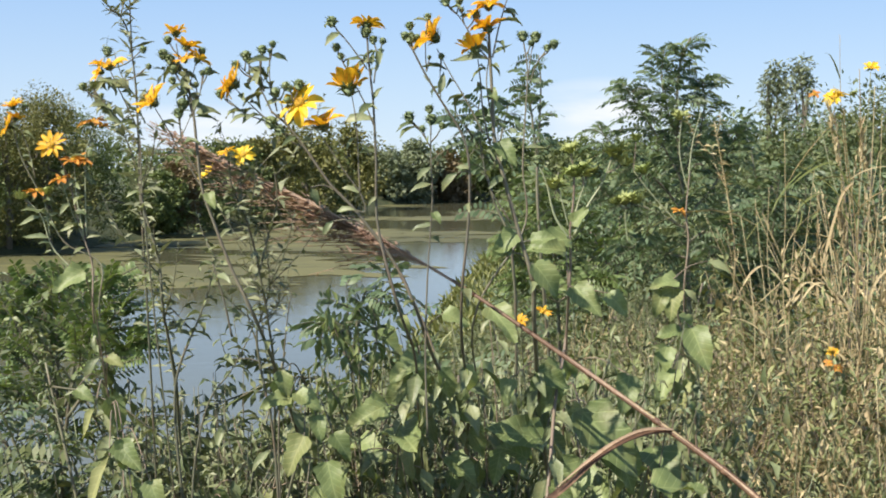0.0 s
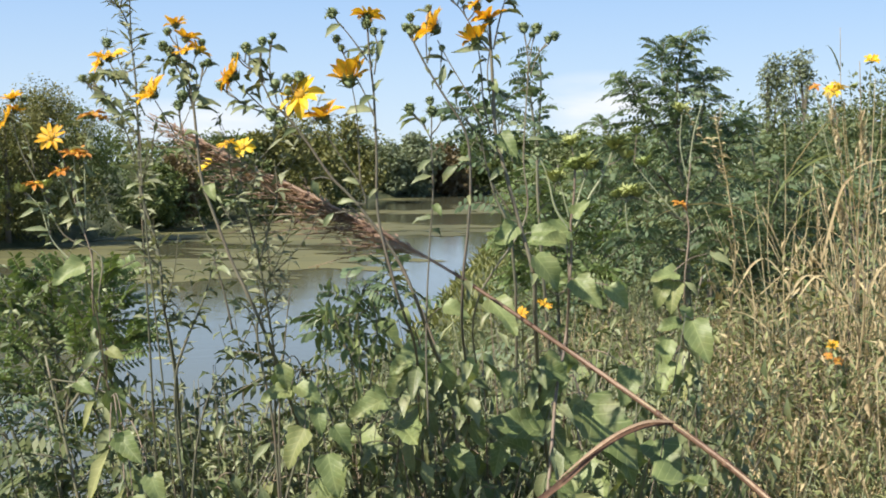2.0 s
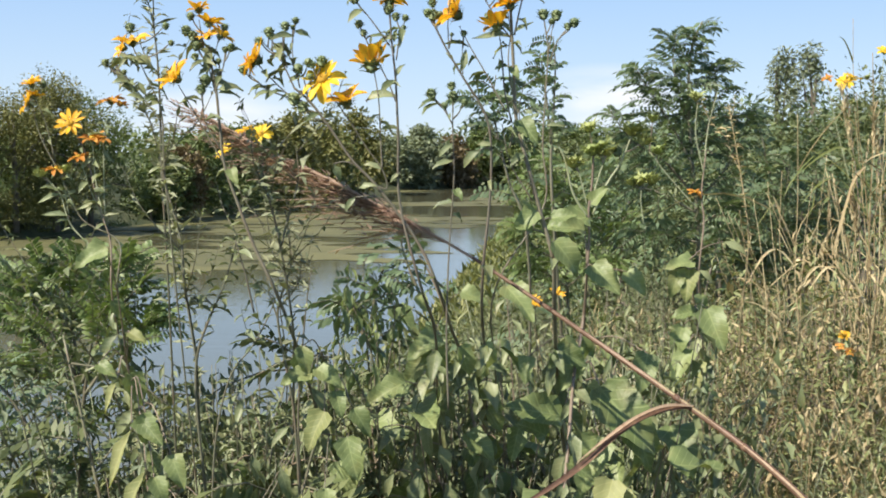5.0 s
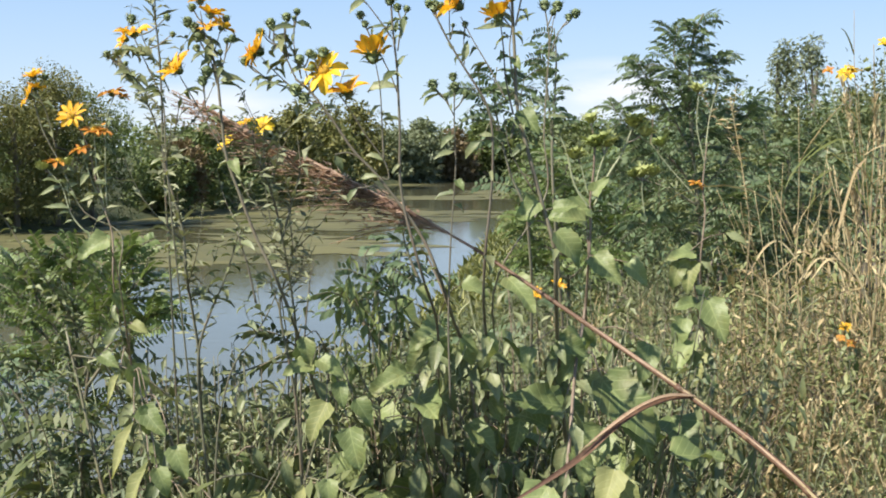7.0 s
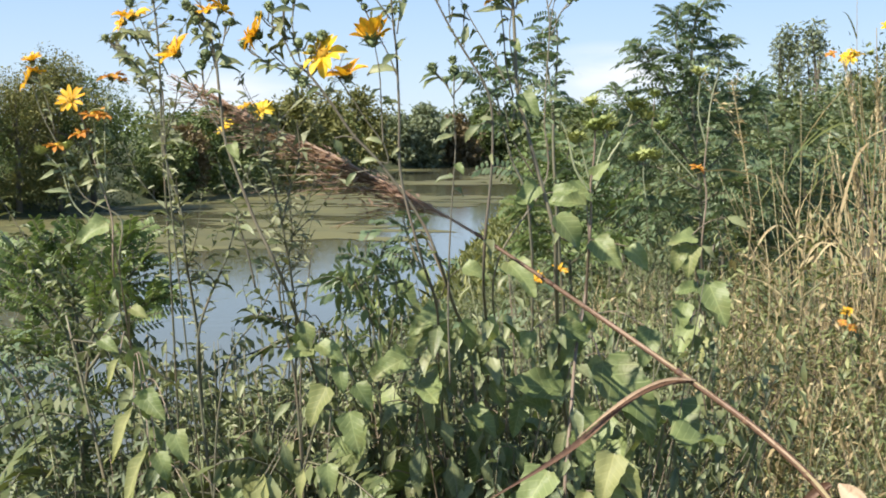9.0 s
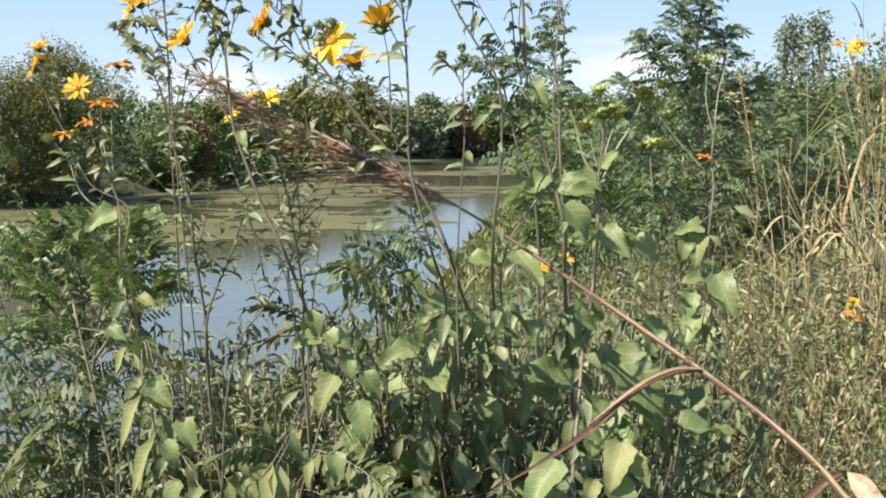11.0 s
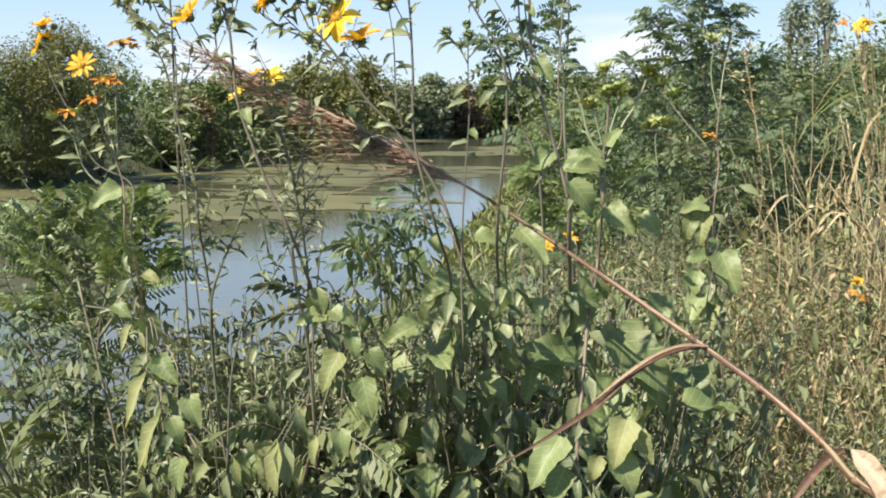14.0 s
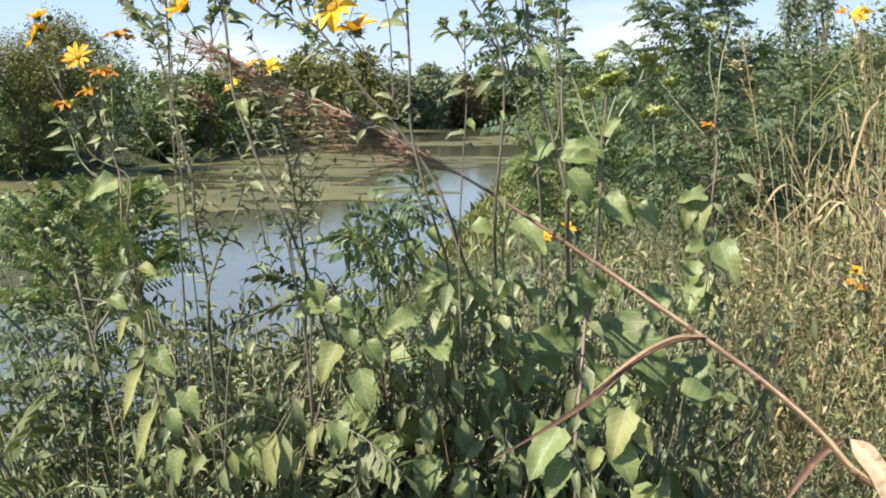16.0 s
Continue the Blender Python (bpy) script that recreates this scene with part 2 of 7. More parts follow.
def water_material():
    m = bpy.data.materials.new("pond_water")
    m.use_nodes = True
    n, l = m.node_tree.nodes, m.node_tree.links
    skin = n["Principled BSDF"]
    skin.inputs["Roughness"].default_value = 0.06
    skin.inputs["IOR"].default_value = 1.33
    geo = n.new("ShaderNodeNewGeometry")
    silt = n.new("ShaderNodeTexNoise")
    silt.inputs["Scale"].default_value, silt.inputs["Detail"].default_value = 0.12, 4.0
    l.new(geo.outputs["Position"], silt.inputs["Vector"])
    ramp = n.new("ShaderNodeValToRGB")
    ramp.color_ramp.elements[0].color = (0.085, 0.085, 0.050, 1)
    ramp.color_ramp.elements[1].color = (0.13, 0.13, 0.085, 1)
    l.new(silt.outputs["Fac"], ramp.inputs[0]); l.new(ramp.outputs[0], skin.inputs["Base Color"])
    stretch = n.new("ShaderNodeVectorMath"); stretch.operation = "MULTIPLY"
    stretch.inputs[1].default_value = (1.0, 1.6, 1.0)
    l.new(geo.outputs["Position"], stretch.inputs[0])
    rip = n.new("ShaderNodeTexNoise")
    rip.inputs["Scale"].default_value, rip.inputs["Detail"].default_value = 2.2, 4.0
    l.new(stretch.outputs[0], rip.inputs["Vector"])
    bump = n.new("ShaderNodeBump")
    bump.inputs["Strength"].default_value, bump.inputs["Distance"].default_value = 0.25, 0.02
    l.new(rip.outputs["Fac"], bump.inputs["Height"]); l.new(bump.outputs[0], skin.inputs["Normal"])
    return m


SOIL, WATER = soil_material(), water_material()

# ---------------------------------------------------------------- shape helpers

class Geo:
    """Collects vertices and faces of one mesh."""

    def __init__(self):
        self.v, self.f, self.n = [], [], 0

    def add(self, shape, m):
        v, f = shape
        a = np.array(m)
        self.v.append(v @ a[:3, :3].T + a[:3, 3])
        self.f.extend([[i + self.n for i in q] for q in f])
        self.n += len(v)

    def tube(self, pts, r0, r1, sides=6):
        pts = [Vector(p) for p in pts]
        rings, k = [], len(pts)
        side = Vector((1, 0.13, 0.07))
        for i, p in enumerate(pts):
            d = (pts[min(i + 1, k - 1)] - pts[max(i - 1, 0)]).normalized()
            side = (side - d * side.dot(d)).normalized()
            up = d.cross(side)
            r = r0 + (r1 - r0) * i / (k - 1)
            rings += [p + (side * math.cos(a) + up * math.sin(a)) * r for a in (2 * math.pi * j / sides for j in range(sides))]
        base = self.n
        self.v.append(np.array(rings))
        for i in range(k - 1):
            for j in range(sides):
                a, b = base + i * sides + j, base + i * sides + (j + 1) % sides
                self.f.append([a, b, b + sides, a + sides])
        self.f.append([base + j for j in reversed(range(sides))])
        self.f.append([base + (k - 1) * sides + j for j in range(sides)])
        self.n += len(rings)

    def mesh(self, name, material):
        me = bpy.data.meshes.new(name)
        me.from_pydata(np.concatenate(self.v).tolist(), [], self.f)
        me.polygons.foreach_set("use_smooth", [True] * len(me.polygons))
        me.materials.append(material)
        return me


def part(name, mesh, parent=None, label="", m=None):
    """Links a mesh as one object, under a thing or a part."""
    ob = new(name, mesh)
    if parent:
        ob.parent = parent
    if m is not None:
        ob.matrix_basis = m
    if label:
        ob["label"] = label
    return ob


def thing(name, place, label, category, group=""):
    ob = new(name)
    ob.empty_display_size = 0.1
    ob.location = place
    return tagged(ob, label, category, group)


def smooth(pts, per=5):
    """A rounded line through the points."""
    p = [Vector(q) for q in pts]
    p = [p[0] * 2 - p[1]] + p + [p[-1] * 2 - p[-2]]
    out = []
    for a, b, c, d in zip(p, p[1:], p[2:], p[3:]):
        k, l, m = (max(1e-4, (v - u).length) ** 0.5 for u, v in ((a, b), (b, c), (c, d)))
        m1 = l * ((b - a) / k - (c - a) / (k + l) + (c - b) / l)
        m2 = l * ((c - b) / l - (d - b) / (l + m) + (d - c) / m)
        for i in range(per):
            t = i / per
            out.append((2 * t ** 3 - 3 * t * t + 1) * b + (t ** 3 - 2 * t * t + t) * m1 + (3 * t * t - 2 * t ** 3) * c + (t ** 3 - t * t) * m2)
    return out + [p[-2]]


PROFILES = {
    "ovate": lambda s: (math.sin(math.pi * min(1, s * 1.0) ** 0.62) ** 0.8) * (1 - 0.25 * s),
    "heart": lambda s: min(1.0, (s + 0.02) * 7) ** 0.5 * (1 - s) ** 0.75 * (1 + 0.5 * s),
    "lance": lambda s: math.sin(math.pi * s ** 0.75) ** 0.9,
    "oblong": lambda s: max(0.0, 1 - (2 * s - 1) ** 4) ** 0.7,
    "petal": lambda s: min(1.0, 0.35 + 1.5 * s) * max(0.0, 1 - s ** 3.2) ** 0.6,
    "blade": lambda s: min(1.0, 0.5 + 3 * s) * (1 - s) ** 0.6,
}


def leaf_shape(kind, width, rows=5, halves=1, fold=0.25, droop=0.6, ruffle=0.0, teeth=0.0, seed=0):
    """A leaf of unit length along +y with its face to +z: folded on its midrib, bent down by droop radians, ruffled, toothed."""
    r, prof = random.Random(seed), PROFILES[kind]
    v, f, y, z = [], [], 0.0, 0.0
    cols = 2 * halves + 1
    ph = r.uniform(0, 6)
    for i in range(rows + 1):
        s = i / rows
        w = 0.5 * width * max(prof(s), 0.02)
        if teeth and 0 < i < rows:
            w *= 1 + (teeth if i % 2 else -teeth)
        for j in range(cols):
            c = j / halves - 1
            wave = ruffle * width * math.sin(ph + 9 * s + 2.2 * c) * abs(c)
            bend = droop * s
            h = abs(c) * w * fold * 1.6 + wave
            v.append((c * w, y - math.sin(bend) * -h, z + math.cos(bend) * h))
        a = droop * (s + 0.5 / rows)
        y += math.cos(a) / rows
        z -= math.sin(a) / rows
    for i in range(rows):
        for j in range(cols - 1):
            a = i * cols + j
            f.append([a, a + 1, a + 1 + cols, a + cols])
    return np.array(v), f


def aim(place, way, size, roll=0.0, up=(0, 0, 1), wide=1.0):
    """A matrix that lays a leaf at place, running along way, its face turned up, then rolled."""
    y = Vector(way).normalized()
    x = y.cross(Vector(up))
    if x.length < 1e-3:
        x = Vector((1, 0, 0))
    x.normalize()
    z = x.cross(y)
    m = Matrix((x, y, z)).transposed().to_4x4() @ Matrix.Rotation(roll, 4, "Y")
    return Matrix.Translation(place) @ m @ Matrix.Diagonal((size * wide, size, size, 1))


# ---------------------------------------------------------------- ground, water
WATER_Z = -2.4
SHORE = [(-75.0, -600.0), (-4.8, -0.3), (-3.8, 7.0), (-1.0, 25.0), (2.4, 60.0), (4.4, 80.0), (9.0, 120.0), (7.0, 157.0), (-6.0, 139.0), (-12.6, 96.0), (-15.8, 75.0),
         (-18.8, 59.0), (-27.0, 46.0), (-60.0, 36.0), (-420.0, 20.0), (-500.0, -600.0)]


def shore_distance(x, y):
    """Metres from the pond's edge, above zero on land."""
    best, inside = 1e9, False
    for (ax, ay), (bx, by) in zip(SHORE, SHORE[1:] + SHORE[:1]):
        dx, dy = bx - ax, by - ay
        t = max(0.0, min(1.0, ((x - ax) * dx + (y - ay) * dy) / (dx * dx + dy * dy)))
        best = min(best, math.hypot(x - ax - t * dx, y - ay - t * dy))
        if (ay > y) != (by > y) and x < ax + (y - ay) / dy * dx:
            inside = not inside
    return -best if inside else best


def shore_x(y):
    """Where the near bank meets the water, going away from the camera."""
    return float(np.interp(y, [p[1] for p in SHORE[1:6]], [p[0] for p in SHORE[1:6]]))


def ground_z(x, y):
    d = shore_distance(x, y)
    bumps = 0.05 * noise.noise((x * 0.7, y * 0.7, 0.0)) + 0.02 * noise.noise((x * 2.9, y * 2.9, 3.0))
    return max(-3.4, min(0.0, WATER_Z + 0.48 * d)) + bumps * min(1.0, abs(d))


def steps(lo, hi, first, ratio):
    out, s = [0.0], first
    while out[-1] < hi:
        out.append(min(hi, out[-1] + s)); s *= ratio
    neg, s = [0.0], first
    while neg[-1] > lo:
        neg.append(max(lo, neg[-1] - s)); s *= ratio
    return sorted(set(out + neg))


def build_ground():
    xs = steps(-4000, 4000, 0.45, 1.075)
    ys = steps(-3000, 4500, 0.6, 1.06)
    v = [(x, y, ground_z(x, y)) for y in ys for x in xs]
    k = len(xs)
    f = [(a, a + 1, a + 1 + k, a + k) for j in range(len(ys) - 1) for a in range(j * k, j * k + k - 1)]
    me = bpy.data.meshes.new("ground")
    me.from_pydata(v, [], f)
    me.polygons.foreach_set("use_smooth", [True] * len(me.polygons))
    me.materials.append(SOIL)
    tagged(new("ground", me), "grassy earth bank sloping down to the pond", "ground", kind="structure")


def build_water():
    me = bpy.data.meshes.new("water")
    me.from_pydata([(-520, -620, WATER_Z), (40, -620, WATER_Z), (40, 175, WATER_Z), (-520, 175, WATER_Z)], [], [(0, 1, 2, 3)])
    me.materials.append(WATER)
    tagged(new("water", me), "still grey-blue pond water with sky reflections", "water", kind="structure")


def build_algae():
    r, g = random.Random(21), Geo()
    for _ in range(900):
        y = r.uniform(30, 150)
        x = r.uniform(-0.42, 0.06) * y + r.uniform(-2, 2)
        d = shore_distance(x, y)
        # mats lie in drifts towards the far bank
        drift = noise.noise((x * 0.09, y * 0.075, 5.0)) * 1.3 + (0.35 if -14 < d < -0.5 else -0.12) + (0.2 if x < -0.05 * y else -0.1) - 0.025 * max(0.0, 58 - y) - (0.14 if x > -0.11 * y else 0.0)
        if d > -0.3 or drift < 0.41:
            continue
        a, b, turn = r.uniform(0.8, 4.2), r.uniform(0.35, 2.2), r.uniform(-0.3, 0.3)
        k, ph = 18, r.uniform(0, 9)
        ring = []
        for i in range(k):
            t = 2 * math.pi * i / k
            q = 1 + 0.35 * math.sin(3 * t + ph) + 0.2 * math.sin(5 * t - ph) + r.uniform(-0.15, 0.15)
            px, py = a * q * math.cos(t), b * q * math.sin(t)
            ring.append((x + px * math.cos(turn) - py * math.sin(turn), y + px * math.sin(turn) + py * math.cos(turn), WATER_Z + 0.006))
        mid = (x, y, WATER_Z + 0.03)
        g.add((np.array([mid] + ring), [[0, i + 1, (i + 1) % k + 1] for i in range(k)]), Matrix.Translation((0, 0, r.uniform(0, 0.012))))
    ob = new("algae_mat", g.mesh("algae_mat", M["algae"]))
    tagged(ob, "olive-yellow algae scum drifting on the pond", "algae", kind="stuff")


build_ground()
build_water()
build_algae()

# ---------------------------------------------------------------- far trees


KITE = (np.array([(0, 0, 0), (0.32, 0.45, 0.06), (0, 1.0, -0.15), (-0.32, 0.45, 0.06)]), [[0, 1, 2], [0, 2, 3]])


def crown_geo(g, r, height, width, low, leaf, count, lumps):
    """Leaves in uneven clumps round an ovoid crown, the clumps standing off with gaps."""
    blobs = []
    for _ in range(lumps):
        t = r.random() ** 0.8
        z = low + (height - 0.13 * width - low) * t
        reach = 0.5 * width * math.sin(math.pi * (0.12 + 0.83 * t) ** 0.85) ** 0.7
        a, q = r.uniform(0, 2 * math.pi), r.random() ** 0.5
        blobs.append((Vector((math.cos(a) * reach * q, math.sin(a) * reach * q, z)), r.uniform(0.10, 0.22) * width))
    card = KITE
    for i in range(count):
        c, rad = blobs[r.randrange(len(blobs))]
        d = Vector((r.gauss(0, 1), r.gauss(0, 1), r.gauss(0, 1))).normalized()
        p = c + d * rad * r.uniform(0.55, 1.08) * (1.0 if d.z > -0.3 else 0.8)
        p.z = max(p.z, low * 0.6)
        way = (d + Vector((r.gauss(0, 0.7), r.gauss(0, 0.7), r.gauss(-0.2, 0.6))))
        g.add(card, aim(p, way, leaf * r.uniform(0.6, 1.5), r.uniform(-1, 1), wide=r.uniform(0.45, 0.95) if leaf < 0.11 else r.uniform(0.75, 1.15)))
    return blobs


def tree(x, y, height, width, material, leaf, count, label, category="tree", name="tree", seed=0, low=0.06, lumps=34, base=None):
    r = random.Random(seed)
    z = ground_z(x, y) if base is None else base
    root = thing(name, (x, y, z - 0.05), label, category)
    crown, wood = Geo(), Geo()
    blobs = crown_geo(crown, r, height, width, height * low, leaf, count, lumps)
    lean = Vector((r.uniform(-0.06, 0.06) * height, r.uniform(-0.06, 0.06) * height, height * 0.8))
    trunk = smooth([(0, 0, 0), (lean.x * 0.2, lean.y * 0.3, height * 0.3), (lean.x * 0.7, lean.y * 0.6, height * 0.55), lean])
    wood.tube(trunk, 0.022 * height, 0.006 * height, 7)
    for c, rad in blobs[:10]:
        s = trunk[min(len(trunk) - 1, int(len(trunk) * r.uniform(0.25, 0.8)))]
        wood.tube(smooth([s, (s + c) * 0.5 + Vector((0, 0, 0.05 * height)), c], 3), 0.009 * height, 0.003 * height, 5)
    part("trunk", wood.mesh("trunk", M["bark"]), root)
    part("crown", crown.mesh("crown", material), root)
    return root


# the far banks
FAR_TREES = [  # x, y, height, width, leaf, look
    (-22.2, 55.6, 6.0, 4.3, 0.12, "far_green"),
    (-20.5, 57.4, 7.4, 4.8, 0.12, "far_olive"),
    (-19.2, 59.3, 7.8, 5.6, 0.12, "far_olive"),
    (-18.6, 63.0, 7.0, 5.0, 0.12, "far_green"),
    (-20.8, 60.7, 5.3, 4.6, 0.12, "far_green"),
    (-17.2, 70.0, 3.1, 2.9, 0.21, "far_green"),
    (-16.3, 74.5, 4.3, 3.4, 0.22, "far_brown"),
    (-15.0, 83.2, 6.1, 5.1, 0.25, "far_green"),
    (-13.7, 91.6, 6.1, 4.2, 0.27, "far_olive"),
    (-15.8, 78.3, 5.3, 4.4, 0.23, "far_green"),
    (-16.8, 72.4, 3.8, 3.3, 0.22, "far_green"),
    (-14.4, 87.5, 5.8, 4.0, 0.26, "far_green"),
    (-12.8, 97.7, 7.2, 5.4, 0.29, "far_olive"),
    (-11.7, 105.1, 8.2, 7.6, 0.32, "far_olive"),
    (-9.4, 119.9, 8.3, 7.0, 0.36, "far_olive"),
    (-10.8, 111.1, 6.3, 5.1, 0.33, "far_green"),
    (-6.2, 139.7, 6.6, 5.0, 0.42, "far_grey"),
    (-3.1, 144.0, 7.3, 6.3, 0.43, "far_grey"),
    (0.4, 148.9, 6.4, 6.1, 0.45, "far_brown"),
    (4.2, 154.2, 7.3, 6.8, 0.46, "far_green"),
    (8.6, 153.9, 7.2, 7.9, 0.46, "far_green"),
    (13.9, 156.7, 5.7, 8.8, 0.47, "far_green"),
    (19.3, 159.6, 6.0, 9.0, 0.48, "far_green"),
    (24.6, 162.6, 5.7, 9.1, 0.49, "far_green"),
    (30.6, 162.6, 6.1, 10.0, 0.49, "far_green"),
    (38.2, 165.7, 6.5, 11.0, 0.50, "far_green"),
    (45.8, 165.7, 6.8, 11.8, 0.50, "far_green"),
    (53.5, 165.7, 6.8, 11.8, 0.50, "far_green"),
    (61.2, 165.7, 6.8, 11.8, 0.50, "far_green"),
]
LOOKS = {"far_green": "round dark green willow on the far bank", "far_olive": "olive-green willow with lit yellowish top",
         "far_brown": "reddish-brown shrub on the far bank", "far_grey": "grey-green bushy tree on the far bank"}
for i, (x, y, h, w, leaf, look_of) in enumerate(FAR_TREES):
    tree(x, y, h, w, M[look_of], leaf, 13000 if y < 70 else 5000 if x < 15 else 2500, LOOKS[look_of], "tree", "far_tree", seed=100 + i, low=0.03, lumps=46)


def far_wood(label, line, height, leaf, count, material, seed):
    """A distant belt of trees: clumps of leaves in an uneven hedge along a line."""
    r, g = random.Random(seed), Geo()
    card = KITE
    (ax, ay), (bx, by) = line
    for _ in range(count):
        t = r.random()
        x, y = ax + (bx - ax) * t, ay + (by - ay) * t
        top = height * (0.72 + 0.35 * noise.noise((t * 23.0, seed, 0.0)) + 0.2 * noise.noise((t * 71.0, seed, 2.0)))
        z = ground_z(x, y) + top * r.random() ** 0.7
        g.add(card, aim((x + r.gauss(0, 2.5), y + r.gauss(0, 2.5), z), (r.gauss(0, 1), r.gauss(0, 1), r.gauss(0, 0.7)), leaf * r.uniform(0.6, 1.4), r.uniform(-1, 1)))
    tagged(new("far_woods", g.mesh("far_woods", material)), label, "woods", kind="stuff")


far_wood("dark belt of distant trees behind the pond", ((-75, 175), (60, 190)), 6.5, 0.65, 9000, M["far_green"], 3)
far_wood("dark thicket behind the willows of the far bank", ((-45, 62), (-9, 145)), 4.6, 0.42, 9000, M["far_green"], 5)

# ---------------------------------------------------------------- plants of the bank
BROAD = [leaf_shape("heart", 0.66, 9, 2, 0.30, d, 0.11, 0.055, k) for k, d in enumerate((0.35, 0.6, 0.9, 0.15))]
DROOPY = [leaf_shape("ovate", w, 3, 1, 0.5, d, 0.16, 0.0, k) for k, (w, d) in enumerate(((0.40, 0.6), (0.33, 1.2), (0.46, 0.9), (0.27, 0.35)))]
LIMP = [leaf_shape("ovate", w, 2, 1, 0.5, d, 0.1, 0.0, k) for k, (w, d) in enumerate(((0.40, 0.7), (0.32, 1.2), (0.26, 0.2)))]
SLIM = [leaf_shape("lance", 0.30, 2, 1, 0.3, d, 0.05, 0.0, k) for k, d in enumerate((0.3, 0.9, -0.3))]
TINY = [(np.array([(0, 0, 0), (0.12 * w, 0.4, 0.05), (0, 1.0, -d), (-0.12 * w, 0.4, 0.05)]), [[0, 1, 2], [0, 2, 3]]) for w, d in ((1.0, 0.05), (1.4, 0.3))]
SMALL = [leaf_shape("lance", w, 2, 1, 0.3, d, 0.0, 0.0, k) for k, (w, d) in enumerate(((0.30, 0.4), (0.24, 1.0)))] + TINY
LEAFLET_SIMPLE = (np.array([(0, 0, 0), (0.17, 0.5, 0.03), (0, 1.0, -0.1), (-0.17, 0.5, 0.03)]), [[0, 1, 2, 3]])
LEAFLET = (np.array([(0, 0, 0), (0.15, 0.32, 0.04), (-0.15, 0.32, 0.04), (0.16, 0.72, 0.0), (-0.16, 0.72, 0.0), (0, 1.0, -0.1)]), [[0, 1, 2], [1, 3, 4, 2], [3, 5, 4]])
BLADE = [leaf_shape("blade", w, 5, 1, 0.4, d, 0.02, 0.0, k) for k, (w, d) in enumerate(((0.035, 0.9), (0.045, 1.35), (0.03, 0.4)))]
PETALS = [leaf_shape("petal", w, 6, 1, 0.35, d, 0.05, 0.0, k) for k, (w, d) in enumerate(((0.46, 0.3), (0.40, -0.3), (0.52, 0.7)))]


def shape_mesh(name, shape, material):
    g = Geo()
    g.add(shape, Matrix.Identity(4))
    return g.mesh(name, material)


LEAF_MESH = {k: [shape_mesh("leaf", s, M[m]) for s in shapes] for k, shapes, m in (
    ("broad", BROAD, "broad"), ("yellow", BROAD, "yellowed"), ("droopy", DROOPY, "wilted"), ("slim", SLIM, "grey"), ("droopyellow", DROOPY, "yellowed"))}
PETAL_MESH = {k: [shape_mesh("petal", s, M[k]) for s in PETALS] for k in ("petal", "palepetal", "fadedpetal")}


def disc_mesh():
    g, v, f, k = Geo(), [], [], 12
    rings = ((0.0, 0.08), (0.07, 0.08), (0.115, 0.05), (0.125, 0.0), (0.07, -0.07), (0.03, -0.12))
    for i, (rad, z) in enumerate(rings):
        for j in range(k):
            a = 2 * math.pi * j / k
            bump = 0.012 * ((i + j) % 2) if i < 3 else 0
            v.append((rad * math.cos(a), rad * math.sin(a), z + bump))
    for i in range(len(rings) - 1):
        for j in range(k):
            a, b = i * k + j, i * k + (j + 1) % k
            f.append([a, b, b + k, a + k])
    g.add((np.array(v), f), Matrix.Identity(4))
    r = random.Random(3)
    for _ in range(40):
        a, q = r.uniform(0, 6.28), r.uniform(0, 0.10)
        g.add(TINY[0], aim((math.cos(a) * q, math.sin(a) * q, 0.07), (math.cos(a) * 0.4, math.sin(a) * 0.4, 1), 0.06))
    return g.mesh("disc", M["disc"])


def calyx_mesh(n, length, spread, cup):
    """Green bracts round the back of a flower, or a closed bud of them."""
    g, r = Geo(), random.Random(n)
    v, f, k = [], [], 10
    rings = ((0.02, -0.30), (0.12, -0.24), (0.19, -0.10), (0.2, 0.02), (0.14, cup), (0.02, cup + 0.04))
    for rad, z in rings:
        for j in range(k):
            a = 2 * math.pi * j / k
            v.append((rad * math.cos(a), rad * math.sin(a), z))
    for i in range(len(rings) - 1):
        for j in range(k):
            a, b = i * k + j, i * k + (j + 1) % k
            f.append([a, b, b + k, a + k])
    for j in range(n):
        # each bract grows out of a row of the cup
        a, ring = 2.4 * j, 1 + (3 * j) // n
        at = aim((0.17 * math.cos(a), 0.17 * math.sin(a), -0.22 + 0.22 * (j / n)), (math.cos(a) * spread, math.sin(a) * spread, 1 - 0.5 * spread + r.uniform(-0.2, 0.2)), length * r.uniform(0.8, 1.2))
        shape, q = SLIM[j % 3], round(k * a / (2 * math.pi))
        tip = [tuple(at @ Vector(p)) for p in shape[0][3:]]
        index = [ring * k + (q + d) % k for d in (1, 0, -1)] + list(range(len(v), len(v) + len(tip)))
        v += tip
        f += [[index[i] for i in face] for face in shape[1]]
    g.add((np.array(v), f), Matrix.Identity(4))
    return g.mesh("calyx", M["calyx"])


DISC, CALYX, BUD = disc_mesh(), calyx_mesh(18, 0.26, 0.9, 0.0), calyx_mesh(26, 0.23, 0.38, 0.15)
BUD.name = "bud"
SEED_HEAD = calyx_mesh(34, 0.36, 0.75, 0.12)
SEED_HEAD.name = "seed_head"
SEED_HEAD.materials[0] = M["greenhead"]


